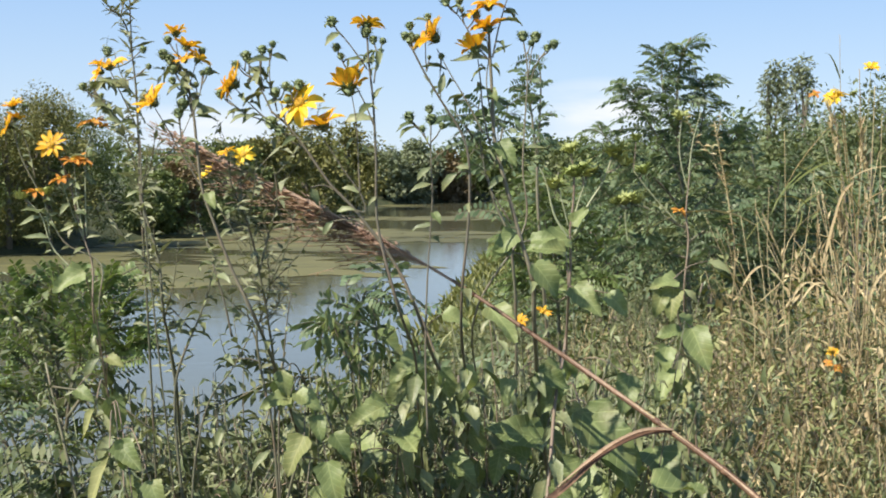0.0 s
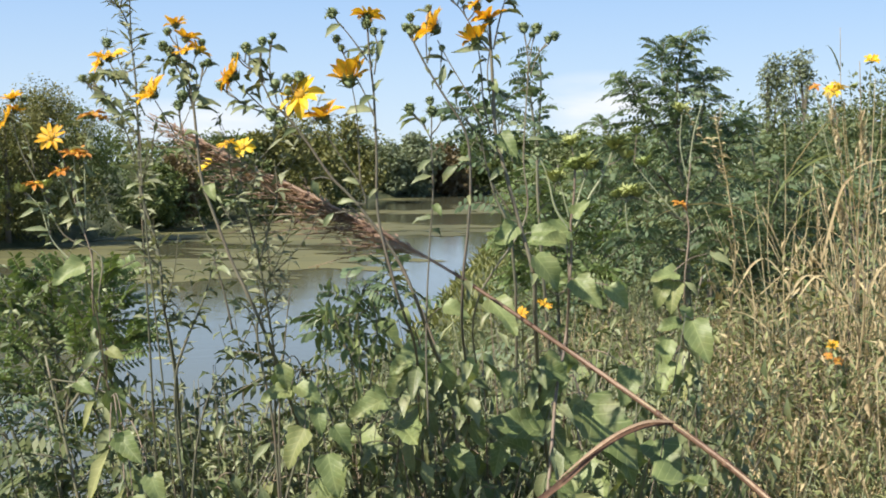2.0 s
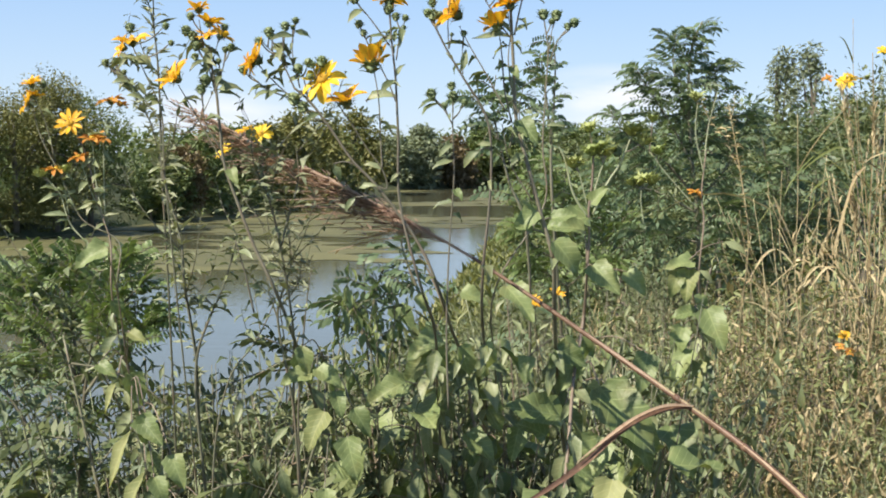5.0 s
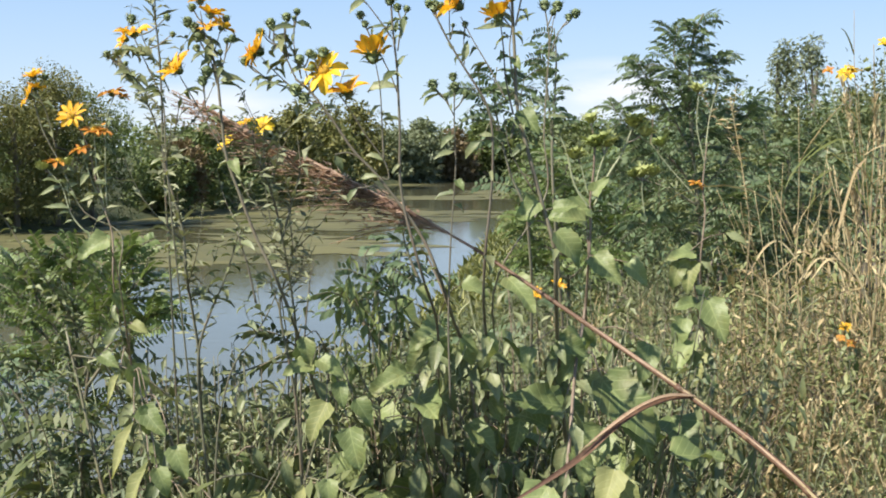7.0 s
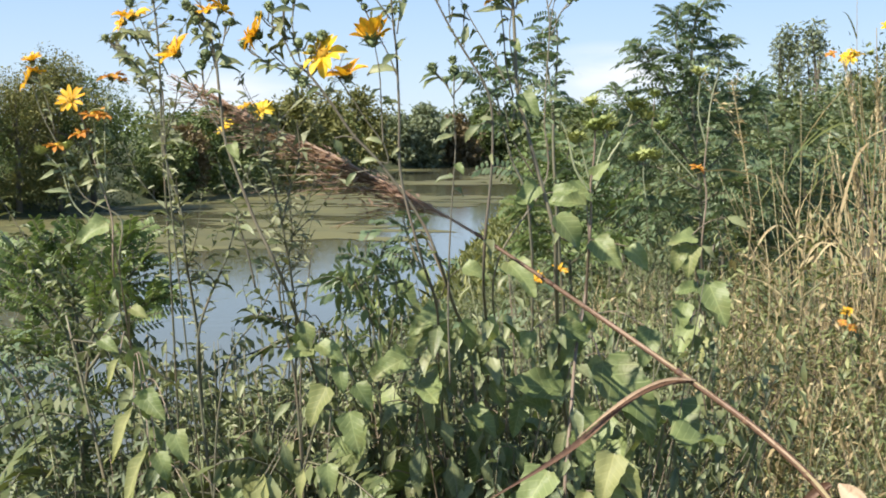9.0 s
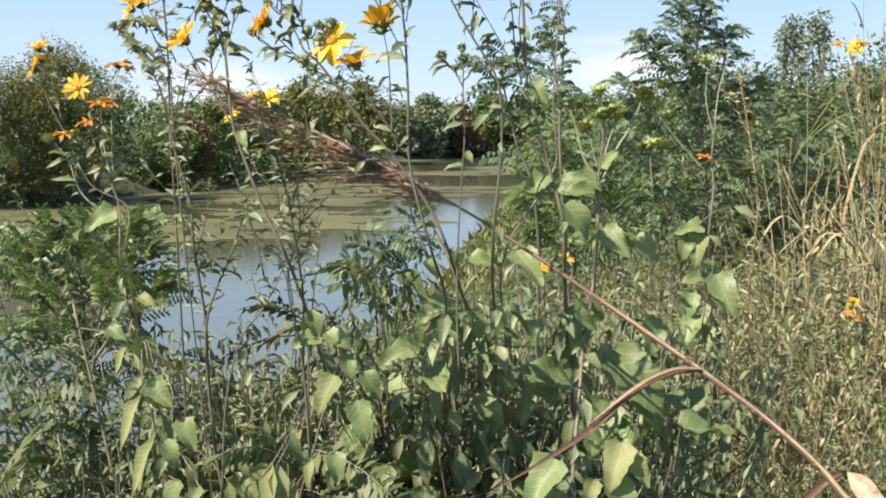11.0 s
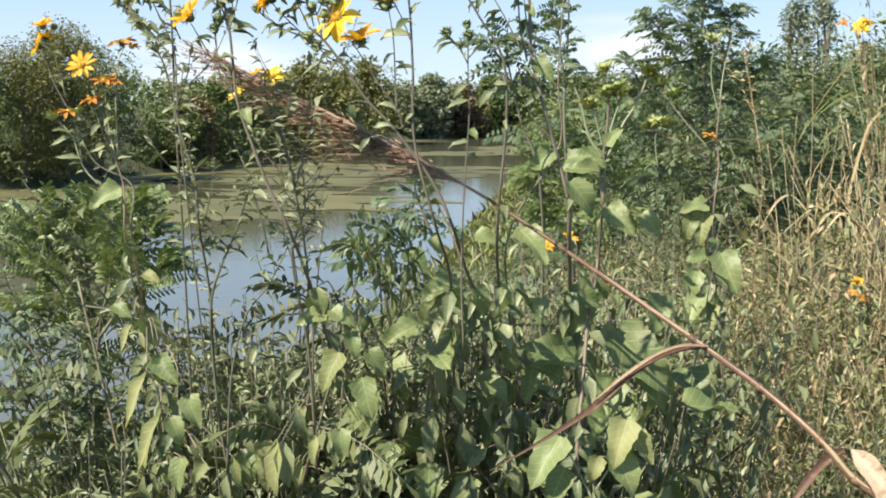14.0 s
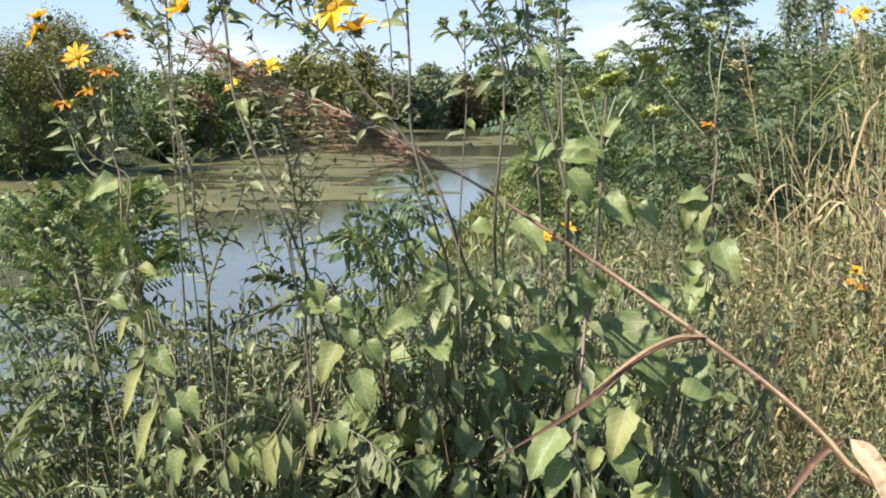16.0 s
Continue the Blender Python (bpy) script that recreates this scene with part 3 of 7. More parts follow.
def flower_head(plant, place, way, size, kind="petal", cup=0.3, petals=11, seed=0):
    """A daisy-like head: disc, calyx under it, and single petals round it; size is the full spread in metres."""
    r = random.Random(seed)
    z = Vector(way).normalized()
    x = z.orthogonal().normalized()
    m = Matrix((x, z.cross(x), z)).transposed().to_4x4()
    head = part("flower", DISC, plant, "yellow flower head", Matrix.Translation(place) @ m @ Matrix.Rotation(r.uniform(0, 6), 4, "Z") @ Matrix.Scale(size, 4))
    part("calyx", CALYX, head, m=Matrix.Scale(0.62, 4))
    for j in range(petals):
        a = 2 * math.pi * (j + r.uniform(-0.18, 0.18)) / petals
        lift = cup + r.gauss(0, 0.16)
        way_out = Vector((math.cos(a) * math.cos(lift), math.sin(a) * math.cos(lift), math.sin(lift)))
        mm = aim((0.10 * math.cos(a), 0.10 * math.sin(a), 0.0), way_out, r.uniform(0.38, 0.50), r.uniform(-0.4, 0.4), wide=r.uniform(0.85, 1.15))
        part("petal", PETAL_MESH[kind][r.randrange(3)], head, m=mm)
    return head


def sunflower(name, label, stems, heads=(), buds=(), leaves=(), stem="stem", twigs=0, seed=0, leaf="broad", lower=17):
    """stems: (radius, points from the root up); heads: (place, way, spread, petal kind, cup); buds: (place, size);
    leaves: (place, way, length, shape, kind, roll). Small leaves are set along the upper stems too."""
    r = random.Random(seed)
    root = Vector(stems[0][1][0])
    plant = thing(name, root, label, "wild sunflower", "wild sunflowers on the bank")

    def local(p):
        return Vector(p) - root

    lines = []

    def join(p, name, rad, below=0.0):
        """A short curved stalk from the nearest stem to p."""
        near = min((q for l in lines for q in l), key=lambda q: (q - p).length + 2 * max(0.0, q.z - p.z + below))
        gap = (near - p).length
        if gap > 0.004:
            s = Geo()
            s.tube(smooth([near, near.lerp(p, 0.5) + Vector((0, 0, -0.12 * gap if below else 0.12 * gap)), p], 4), rad, rad * 0.7, 5)
            part(name, s.mesh(name, M[stem]), plant)

    for rad, pts in stems:
        g = Geo()
        line = smooth([local(p) for p in pts], 6)
        lines.append(line)
        g.tube(line, rad * 0.54, rad * 0.30, 7)
        part("stem", g.mesh("stem", M["stempale" if stem == "stemred" and len(lines) > 1 else stem]), plant)
        for _ in range(twigs):
            k = r.uniform(0.25, 0.95) * (len(line) - 1)
            p = line[int(k)]
            a = r.uniform(0, 2 * math.pi)
            way = Vector((math.cos(a), math.sin(a), r.uniform(-0.5, 0.5)))
            part("leaf", LEAF_MESH[leaf if leaf != "broad" else "droopy"][r.randrange(3)], plant, m=aim(p, way, r.uniform(0.016, 0.036), r.uniform(-0.6, 0.6), (0, -0.5, 0.8)))
    if stems[0][0] >= 0.0038:
        trunk = [q for q in lines[0] if 0.62 < q.z + root.z < 1.32]
        for i in range(lower if trunk else 0):
            a = i * 2.4 + r.uniform(-0.4, 0.4)
            way = Vector((math.cos(a), math.sin(a) - 0.5, r.uniform(-2.0, -0.4)))
            part("leaf", LEAF_MESH["broad" if i % 8 == 0 else "droopy"][r.randrange(3)], plant, m=aim(trunk[int(len(trunk) * i / lower)], way, r.uniform(0.03, 0.065), r.uniform(-0.5, 0.5), (0, -0.5, 0.8)))
    for i, (p, way, spread, kind, cup) in enumerate(heads):
        flower_head(plant, local(p), way, spread, kind, cup, r.randrange(9, 13), seed * 31 + i)
    for p, size in buds:
        join(local(p), "stalk", 0.0012, 0.02)
        z = Vector((r.uniform(-0.35, 0.35), r.uniform(-0.35, 0.35), 1)).normalized()
        x = z.orthogonal().normalized()
        m = Matrix((x, z.cross(x), z)).transposed().to_4x4()
        part("bud", BUD if size < 0.0195 else SEED_HEAD, plant, "green spiky bud" if size < 0.0195 else "yellow-green spent flower head", Matrix.Translation(local(p)) @ m @ Matrix.Rotation(r.uniform(0, 6), 4, "Z") @ Matrix.Scale(size * (2.1 if size < 0.0195 else 1.75), 4))
    for p, way, size, shape, kind, roll in leaves:
        join(local(p), "petiole", 0.0012)
        part("leaf", LEAF_MESH[kind][shape], plant, "yellowing leaf" if "yellow" in kind else "", aim(local(p), way, size, roll, (r.uniform(-0.3, 0.2), -0.75, 0.6)))
    return plant


def pinnate(g, base, way, length, pairs, leaflet, r, droop=0.5, shape=LEAFLET):
    """One feathered leaf: a bent rib with paired leaflets and one at its tip."""
    way = Vector(way).normalized()
    side = way.cross(Vector((0, 0, 1)))
    side = side.normalized() if side.length > 1e-3 else Vector((1, 0, 0))
    side = Matrix.Rotation(r.uniform(-1.3, 1.3), 3, way) @ side
    face = side.cross(way)
    pts = []
    for i in range(pairs + 2):
        s = i / (pairs + 1)
        pts.append(Vector(base) + way * length * s + Vector((0, 0, -droop * length * s * s)))
    for i in range(1, pairs + 1):
        d = (pts[i + 1] - pts[i - 1]).normalized()
        for q in (-1, 1):
            w = (side * q + d * 0.35 + Vector((0, 0, r.uniform(-0.35, 0.15)))).normalized()
            g.add(shape, aim(pts[i], w, leaflet * r.uniform(0.8, 1.1), r.uniform(-0.3, 0.3), face))
    g.add(shape, aim(pts[-1], pts[-1] - pts[-2], leaflet))
    return pts


def locust(stems, label, leaf_len, leaflet, per_stem, seed, start=0.3, droop=0.5, spread=0.6, look_of="locust", shape=LEAFLET):
    """A young locust: woody stems and feathered leaves along them."""
    r = random.Random(seed)
    root = Vector(stems[0][1][0])
    plant = thing("locust_sapling", root, label, "sapling", "locust saplings")
    for rad, pts in stems:
        wood, green = Geo(), Geo()
        line = smooth([Vector(p) - root for p in pts], 8)
        wood.tube(line, rad, rad * 0.3, 6)
        for i in range(per_stem):
            t = start + (1 - start) * (i + r.random()) / per_stem
            k = min(len(line) - 2, int(t * (len(line) - 1)))
            a = i * 2.4 + r.uniform(-0.4, 0.4)
            d = (line[k + 1] - line[k]).normalized()
            way = (Vector((math.cos(a), math.sin(a), 0)) + d * spread + Vector((0, 0, r.uniform(-0.5, 0.6))))
            rib = pinnate(green, line[k], way, leaf_len * r.uniform(0.65, 1.1) * (1.15 - 0.5 * t), max(6, int(leaf_len / leaflet * r.uniform(1.5, 2.0))), leaflet * r.uniform(0.85, 1.1), r, droop, shape)
            wood.tube(rib[::4] + rib[-1:], 0.0016, 0.0008, 3)
        part("branch", wood.mesh("branch", M["stem"]), plant)["kind"] = "stuff"
        part("foliage", green.mesh("foliage", M[look_of]), plant)["kind"] = "stuff"
    return plant


# ------ low weeds, one of each look, then set out over the bank


def weed_stems(r, height, count, lean, rad):
    out = []
    for _ in range(count):
        a, q = r.uniform(0, 2 * math.pi), r.uniform(0.3, 1) * lean * height
        h = height * r.uniform(0.75, 1)
        out.append((rad, smooth([(0, 0, -0.08), (math.cos(a) * q * 0.3, math.sin(a) * q * 0.3, h * 0.4), (math.cos(a + 0.4) * q * 0.7, math.sin(a + 0.4) * q * 0.7, h * 0.75), (math.cos(a + 0.5) * q, math.sin(a + 0.5) * q, h)], 5)))
    return out


def leafy_weed(name, label, category, group, seed, height, stems, lean, shapes, leaf_mat, stem_mat, per_stem, size, dip, start=0.15, branches=0, single=0, withered=0.0):
    """A weed: leaning stems, side shoots, leaves all along; the first `single` leaves are parts of their own."""
    r = random.Random(seed)
    plant = thing(name, (0, 0, 0), label, category, group)
    wood, green, brown = Geo(), Geo(), Geo()
    lines = weed_stems(r, height, stems, lean, 0.0026)
    for rad, line in list(lines):
        for _ in range(branches):
            k = r.randrange(int(len(line) * 0.3), int(len(line) * 0.75))
            a = r.uniform(0, 6.28)
            l = height * r.uniform(0.14, 0.24)
            p = line[k]
            lines.append((0.002, smooth([p, p + Vector((math.cos(a) * l * 0.5, math.sin(a) * l * 0.5, l * 0.45)), p + Vector((math.cos(a) * l * 0.7, math.sin(a) * l * 0.7, l))], 4)))
    done = 0
    for rad, line in lines:
        wood.tube(line[::2] + line[-1:] if rad > 0.0025 else line[::3] + line[-1:], rad, rad * 0.15, 4 if rad > 0.0025 else 3)
        n = per_stem if rad > 0.003 else max(3, per_stem // 3)
        for i in range(n):
            t = start + (1 - start) * (i + r.random()) / n
            k = min(len(line) - 2, int(t * (len(line) - 1)))
            p = line[k].lerp(line[k + 1], r.random())
            a = i * 2.4 + r.uniform(-0.5, 0.5)
            way = Vector((math.cos(a), math.sin(a), r.uniform(*dip)))
            s = size * r.uniform(0.55, 1.15) * (1.15 - 0.55 * t)
            shape = r.randrange(len(shapes))
            m = aim(p, way, s, r.uniform(-0.7, 0.7))
            if done < single and s > 0.05:
                part("leaf", LEAF_MESH["droopy" if leaf_mat == "wilted" else "broad"][shape], plant, m=m)
                done += 1
            else:
                (brown if r.random() < withered else green).add(shapes[shape], m)
    if brown.n:
        part("withered_foliage", brown.mesh("withered_foliage", M["straw"]), plant, "withered straw-coloured leaves")["kind"] = "stuff"
    part("stem", wood.mesh("stem", M[stem_mat]), plant)["kind"] = "stuff"
    if green.n:
        part("foliage", green.mesh("foliage", M[leaf_mat]), plant)["kind"] = "stuff"
    return plant


def grass_tuft(name, label, seed, height, stalks, blades, mat, green_share, plume=0.0):
    """A tuft: jointed stalks, some with a seed head, and bent blades."""
    r = random.Random(seed)
    plant = thing(name, (0, 0, 0), label, "grass", "dry grasses on the bank")
    cane, dry, fresh, seedy = Geo(), Geo(), Geo(), Geo()
    for _ in range(stalks):
        a, q = r.uniform(0, 6.28), r.uniform(0.05, 0.32) * height
        b = Vector((r.gauss(0, 0.05), r.gauss(0, 0.05), -0.05))
        h = height * r.uniform(0.6, 1)
        line = smooth([b, b + Vector((math.cos(a) * q * 0.3, math.sin(a) * q * 0.3, h * 0.5)), b + Vector((math.cos(a) * q, math.sin(a) * q, h))], 6)
        cane.tube(line, 0.0026, 0.0008, 4)
        for k in range(2, len(line) - 3, 3):
            aa = r.uniform(0, 6.28)
            g = fresh if r.random() < green_share else dry
            g.add(BLADE[r.randrange(3)], aim(line[k], (math.cos(aa), math.sin(aa), r.uniform(0.5, 2.0)), height * r.uniform(0.12, 0.30), r.uniform(-1, 1), wide=0.75))
        if r.random() < plume:
            for i in range(18):
                t = i / 18
                p = line[-1].lerp(line[-4], t)
                aa = r.uniform(0, 6.28)
                seedy.add(TINY[0], aim(p, (math.cos(aa) * 0.4, math.sin(aa) * 0.4, 1), r.uniform(0.015, 0.035)))
    for _ in range(blades):
        a = r.uniform(0, 6.28)
        g = fresh if r.random() < green_share else dry
        g.add(BLADE[r.randrange(3)], aim((r.gauss(0, 0.06), r.gauss(0, 0.06), 0), (math.cos(a), math.sin(a), r.uniform(0.8, 3.0)), height * r.uniform(0.3, 0.7), r.uniform(-1, 1), wide=0.65))
    part("stalks", cane.mesh("stalks", M["straw"]), plant)["kind"] = "stuff"
    if dry.n:
        part("dry_blades", dry.mesh("dry_blades", M["straw"]), plant)["kind"] = "stuff"
    if fresh.n:
        part("green_blades", fresh.mesh("green_blades", M["grassgreen"]), plant)["kind"] = "stuff"
    if seedy.n:
        part("seed_heads", seedy.mesh("seed_heads", M["straw"]), plant)["kind"] = "stuff"
    return plant


def leafy_shoots(name, label, category, group, stems, shapes, leaf_mat, stem_mat, per_metre, size, dip, seed, shoots=0, start=0.1):
    """A tall weed drawn by its own stems, with leaves and short side shoots all along."""
    r = random.Random(seed)
    root = Vector(stems[0][1][0])
    plant = thing(name, root, label, category, group)
    for rad, pts in stems:
        wood, green = Geo(), Geo()
        rad *= 0.6
        main = smooth([Vector(p) - root for p in pts], 8)
        lines = [(rad, main)]
        for _ in range(shoots):
            k = r.randrange(int(len(main) * 0.3), len(main) - 1)
            a, l = r.uniform(0, 6.28), r.uniform(0.05, 0.13)
            p = main[k]
            lines.append((rad * 0.45, smooth([p, p + Vector((math.cos(a) * l * 0.5, math.sin(a) * l * 0.5, l * 0.5)), p + Vector((math.cos(a) * l * 0.75, math.sin(a) * l * 0.75, l))], 4)))
        for q, (rr, line) in enumerate(lines):
            wood.tube(line, rr, rr * 0.35, 6 if q == 0 else 4)
            run = sum((b - a).length for a, b in zip(line, line[1:]))
            n = max(4, int(run * per_metre * (1 if q == 0 else 1.6)))
            for i in range(n):
                t = start + (1 - start) * (i + r.random()) / n if q == 0 else (i + r.random()) / n
                k = min(len(line) - 2, int(t * (len(line) - 1)))
                a = i * 2.4 + r.uniform(-0.5, 0.5)
                green.add(shapes[r.randrange(len(shapes))], aim(line[k].lerp(line[k + 1], r.random()), (math.cos(a), math.sin(a), r.uniform(*dip)), size * r.uniform(0.5, 1.15) * (1.2 - 0.6 * t), r.uniform(-0.7, 0.7)))
        part("stem", wood.mesh("stem", M[stem_mat]), plant)
        part("foliage", green.mesh("foliage", M[leaf_mat]), plant)["kind"] = "stuff"
    return plant


def ribbon(g, pts, width, face, fold=0.5, ends=(0.6, 0.15)):
    """A long grass blade along the points, folded on its rib, narrowing to its ends."""
    line = smooth(pts, 6)
    v, f, k = [], [], len(line)
    face = Vector(face).normalized()
    for i, p in enumerate(line):
        d = (line[min(i + 1, k - 1)] - line[max(i - 1, 0)]).normalized()
        s = i / (k - 1)
        side = d.cross(face).normalized()
        up = side.cross(d)
        taper = min(1.0, ends[0] + 3 * s) * min(1.0, ends[1] + 2.2 * (1 - s))
        w = 0.5 * width * taper * (1 + 0.12 * math.sin(11 * s))
        v += [p - side * w + up * w * fold, p - side * w * 0.5 + up * w * fold * 0.3, p, p + side * w * 0.5 + up * w * fold * 0.3, p + side * w + up * w * fold]
    for i in range(k - 1):
        for j in range(4):
            a = i * 5 + j
            f.append([a, a + 1, a + 6, a + 5])
    g.add((np.array([tuple(q) for q in v]), f), Matrix.Identity(4))


def bent_reed(stalk, plume, blades, label, radius, seed):
    """A tall dry reed bent over: jointed stalk, feathery plume of fine branches, and dry blades."""
    r = random.Random(seed)
    root = Vector(stalk[0])
    plant = thing("bent_reed", root, label, "reed")
    cane, hair, grain = Geo(), Geo(), Geo()
    line = smooth([Vector(p) - root for p in stalk], 8)
    cane.tube(line, radius, radius * 0.4, 10)
    for k in range(6, len(line) - 1, 9):
        d = (line[k + 1] - line[k]).normalized()
        q = radius * (1 - 0.6 * k / len(line))
        cane.tube([line[k] - d * 0.006, line[k], line[k] + d * 0.006], q * 1.0, q * 1.13, 10)
    part("stalk", cane.mesh("stalk", M["reed"]), plant)
    for i in range(9):
        # thin pale strips hugging the stalk's camera side, added for its light streaks
        a = r.randrange(6, len(line) - 22)
        run = line[a:a + r.randrange(9, 20)]
        turn = r.uniform(-0.9, 0.9)
        lift = Vector((math.sin(turn) * 0.4, -0.8, 0.5)).normalized()
        q = radius * (1 - 0.6 * a / len(line))
        g = Geo()
        ribbon(g, [w + lift * q * 1.04 for w in run[::3]], q * r.uniform(0.5, 1.1), lift, -0.3, (0.2, 0.1))
        part("sheath", g.mesh("sheath", M["drybland" if i % 3 == 0 else "straw" if i % 3 == 1 else "plume"]), plant)
    axis = smooth([Vector(p) - root for p in plume], 10)
    hair.tube(axis, radius * 0.4, radius * 0.12, 6)
    n = len(axis)
    for i in range(150):
        s = 0.09 + (i / 150) * 0.74
        k = min(n - 2, int(s * (n - 1)))
        d = (axis[k + 1] - axis[k]).normalized()
        l = r.uniform(0.10, 0.24) * (1 - 0.5 * s)
        off = Vector((r.gauss(0.0, 0.04), r.gauss(0, 0.10), r.gauss(-0.20, 0.13) * (1 - 0.65 * s)))
        way = (d + off).normalized()
        droop = Vector((0, 0, -l * r.uniform(0.0, 0.22)))
        twig = smooth([axis[k], axis[k] + way * l * 0.5 + droop * 0.3, axis[k] + way * l + droop], 4)
        hair.tube(twig, 0.0009, 0.0005, 3)
        for j in range(9):
            t = 0.2 + 0.8 * j / 9
            p = twig[min(len(twig) - 1, int(t * (len(twig) - 1)))]
            grain.add(TINY[0], aim(p + Vector((r.gauss(0, 0.003), r.gauss(0, 0.003), r.gauss(0, 0.003))), way + Vector((r.gauss(0, 0.3), r.gauss(0, 0.3), r.gauss(0, 0.3))), r.uniform(0.009, 0.018), wide=1.5))
    part("plume", hair.mesh("plume", M["plume"]), plant)
    part("seed_tassel", grain.mesh("seed_tassel", M["plume"]), plant, "purplish-brown feathery seeds")
    for pts, width, face, mat, ends in blades:
        g = Geo()
        ribbon(g, [Vector(p) - root for p in pts], width, face, 0.5, ends)
        part("blade", g.mesh("blade", M[mat]), plant, "dry curled reddish blade")
    return plant



def tall_grass(canes, blades, tassels, label, seed):
    """Standing dry grass: canes, arching blades, and thin reddish tassels."""
    r = random.Random(seed)
    root = Vector(canes[0][1][0])
    plant = thing("tall_grass", root, label, "grass", "dry grasses on the bank")
    for rad, pts in canes:
        g = Geo()
        line = smooth([Vector(p) - root for p in pts], 6)
        g.tube(line, rad * 0.6, rad * 0.25, 6)
        part("cane", g.mesh("cane", M["straw"]), plant)
        g = Geo()
        for k in range(5, len(line) - 2, 5):
            a = r.uniform(0, 6.28)
            g.add(BLADE[r.randrange(3)], aim(line[k], (math.cos(a), math.sin(a), r.uniform(0.6, 1.8)), r.uniform(0.15, 0.4), r.uniform(-1, 1), wide=0.7))
        part("blade_tuft", g.mesh("blade_tuft", M["straw" if r.random() < 0.6 else "grassgreen"]), plant)["kind"] = "stuff"
    for pts, width, face, mat, ends in blades:
        g = Geo()
        ribbon(g, [Vector(p) - root for p in pts], width * 0.55, face, 0.4, ends)
        part("blade", g.mesh("blade", M[mat]), plant)
    for pts, spread in tassels:
        g = Geo()
        line = smooth([Vector(p) - root for p in pts], 10)
        g.tube(line, 0.0012, 0.0005, 4)
        for q in line:
            for _ in range(5):
                a = r.uniform(0, 6.28)
                g.add(TINY[0], aim(q + Vector((r.gauss(0, spread), r.gauss(0, spread), r.gauss(0, spread))), (math.cos(a) * 0.4, math.sin(a) * 0.4, 1), r.uniform(0.015, 0.035)))
        part("tassel", g.mesh("tassel", M["straw"]), plant)
    return plant


# ------ the tall plants, each in its place

sunflower("wild_sunflower", "tall wild sunflower with three crowded yellow heads and buds",
    [(0.0055, [(-0.274, 2.366, -0.410), (-0.184, 1.946, 1.027), (-0.222, 1.957, 1.128), (-0.240, 1.804, 1.275), (-0.257, 1.641, 1.403), (-0.285, 1.644, 1.461), (-0.309, 1.649, 1.523), (-0.327, 1.652, 1.575), (-0.334, 1.656, 1.633), (-0.339, 1.659, 1.679), (-0.350, 1.662, 1.732)]),
     (0.0022, [(-0.339, 1.658, 1.671), (-0.353, 1.662, 1.724), (-0.362, 1.665, 1.770)]),
     (0.0020, [(-0.339, 1.658, 1.671), (-0.344, 1.660, 1.705), (-0.336, 1.663, 1.740)]),
     (0.0020, [(-0.338, 1.658, 1.675), (-0.329, 1.660, 1.705), (-0.323, 1.662, 1.732)]),
     (0.0022, [(-0.327, 1.652, 1.575), (-0.352, 1.655, 1.617), (-0.378, 1.658, 1.662), (-0.390, 1.659, 1.682)]),
     (0.0018, [(-0.344, 1.660, 1.694), (-0.355, 1.661, 1.717), (-0.371, 1.663, 1.746)]),
     (0.0020, [(-0.332, 1.653, 1.595), (-0.353, 1.656, 1.633), (-0.357, 1.658, 1.675)]),
     (0.0030, [(-0.286, 1.639, 1.373), (-0.298, 1.642, 1.426), (-0.312, 1.645, 1.472)])],
    heads=[((-0.362, 1.666, 1.784), (-0.2, 0.3, 1.0), 0.035, "petal", 0.55),
     ((-0.348, 1.664, 1.766), (0.1, 0.2, 1.0), 0.039, "petal", 0.40),
     ((-0.332, 1.663, 1.749), (0.6, 0.2, 0.8), 0.037, "petal", 0.50),
     ((-0.350, 1.663, 1.749), (-0.1, -0.3, 0.7), 0.034, "petal", 0.20),
     ((-0.394, 1.660, 1.692), (-0.6, -0.5, 0.6), 0.056, "petal", 0.50),
     ((-0.453, 1.663, 1.741), (-0.2, -0.2, 0.9), 0.047, "petal", 0.30),
     ((-0.465, 1.662, 1.732), (-0.8, -0.3, 0.2), 0.034, "petal", 0.40)],
    buds=[((-0.373, 1.665, 1.776), 0.012), ((-0.379, 1.664, 1.757), 0.015), ((-0.370, 1.663, 1.749), 0.015), ((-0.365, 1.662, 1.736), 0.014), ((-0.367, 1.661, 1.721), 0.011), ((-0.327, 1.664, 1.761), 0.011), ((-0.318, 1.662, 1.734), 0.012), ((-0.326, 1.662, 1.731), 0.009), ((-0.335, 1.661, 1.715), 0.009), ((-0.353, 1.659, 1.690), 0.017), ((-0.359, 1.659, 1.677), 0.015)],
    leaves=[((-0.336, 1.658, 1.675), (0.95, -0.18, 0.27), 0.036, 2, "droopy", 0.0),
     ((-0.336, 1.658, 1.671), (0.97, -0.18, 0.18), 0.032, 1, "droopy", 0.0),
     ((-0.318, 1.651, 1.568), (0.39, -0.55, -0.74), 0.027, 0, "broad", 0.0),
     ((-0.344, 1.662, 1.732), (-0.24, -0.34, -0.91), 0.039, 0, "droopy", 0.0)],
    stem="stemdark", twigs=4, seed=11, leaf="broad")

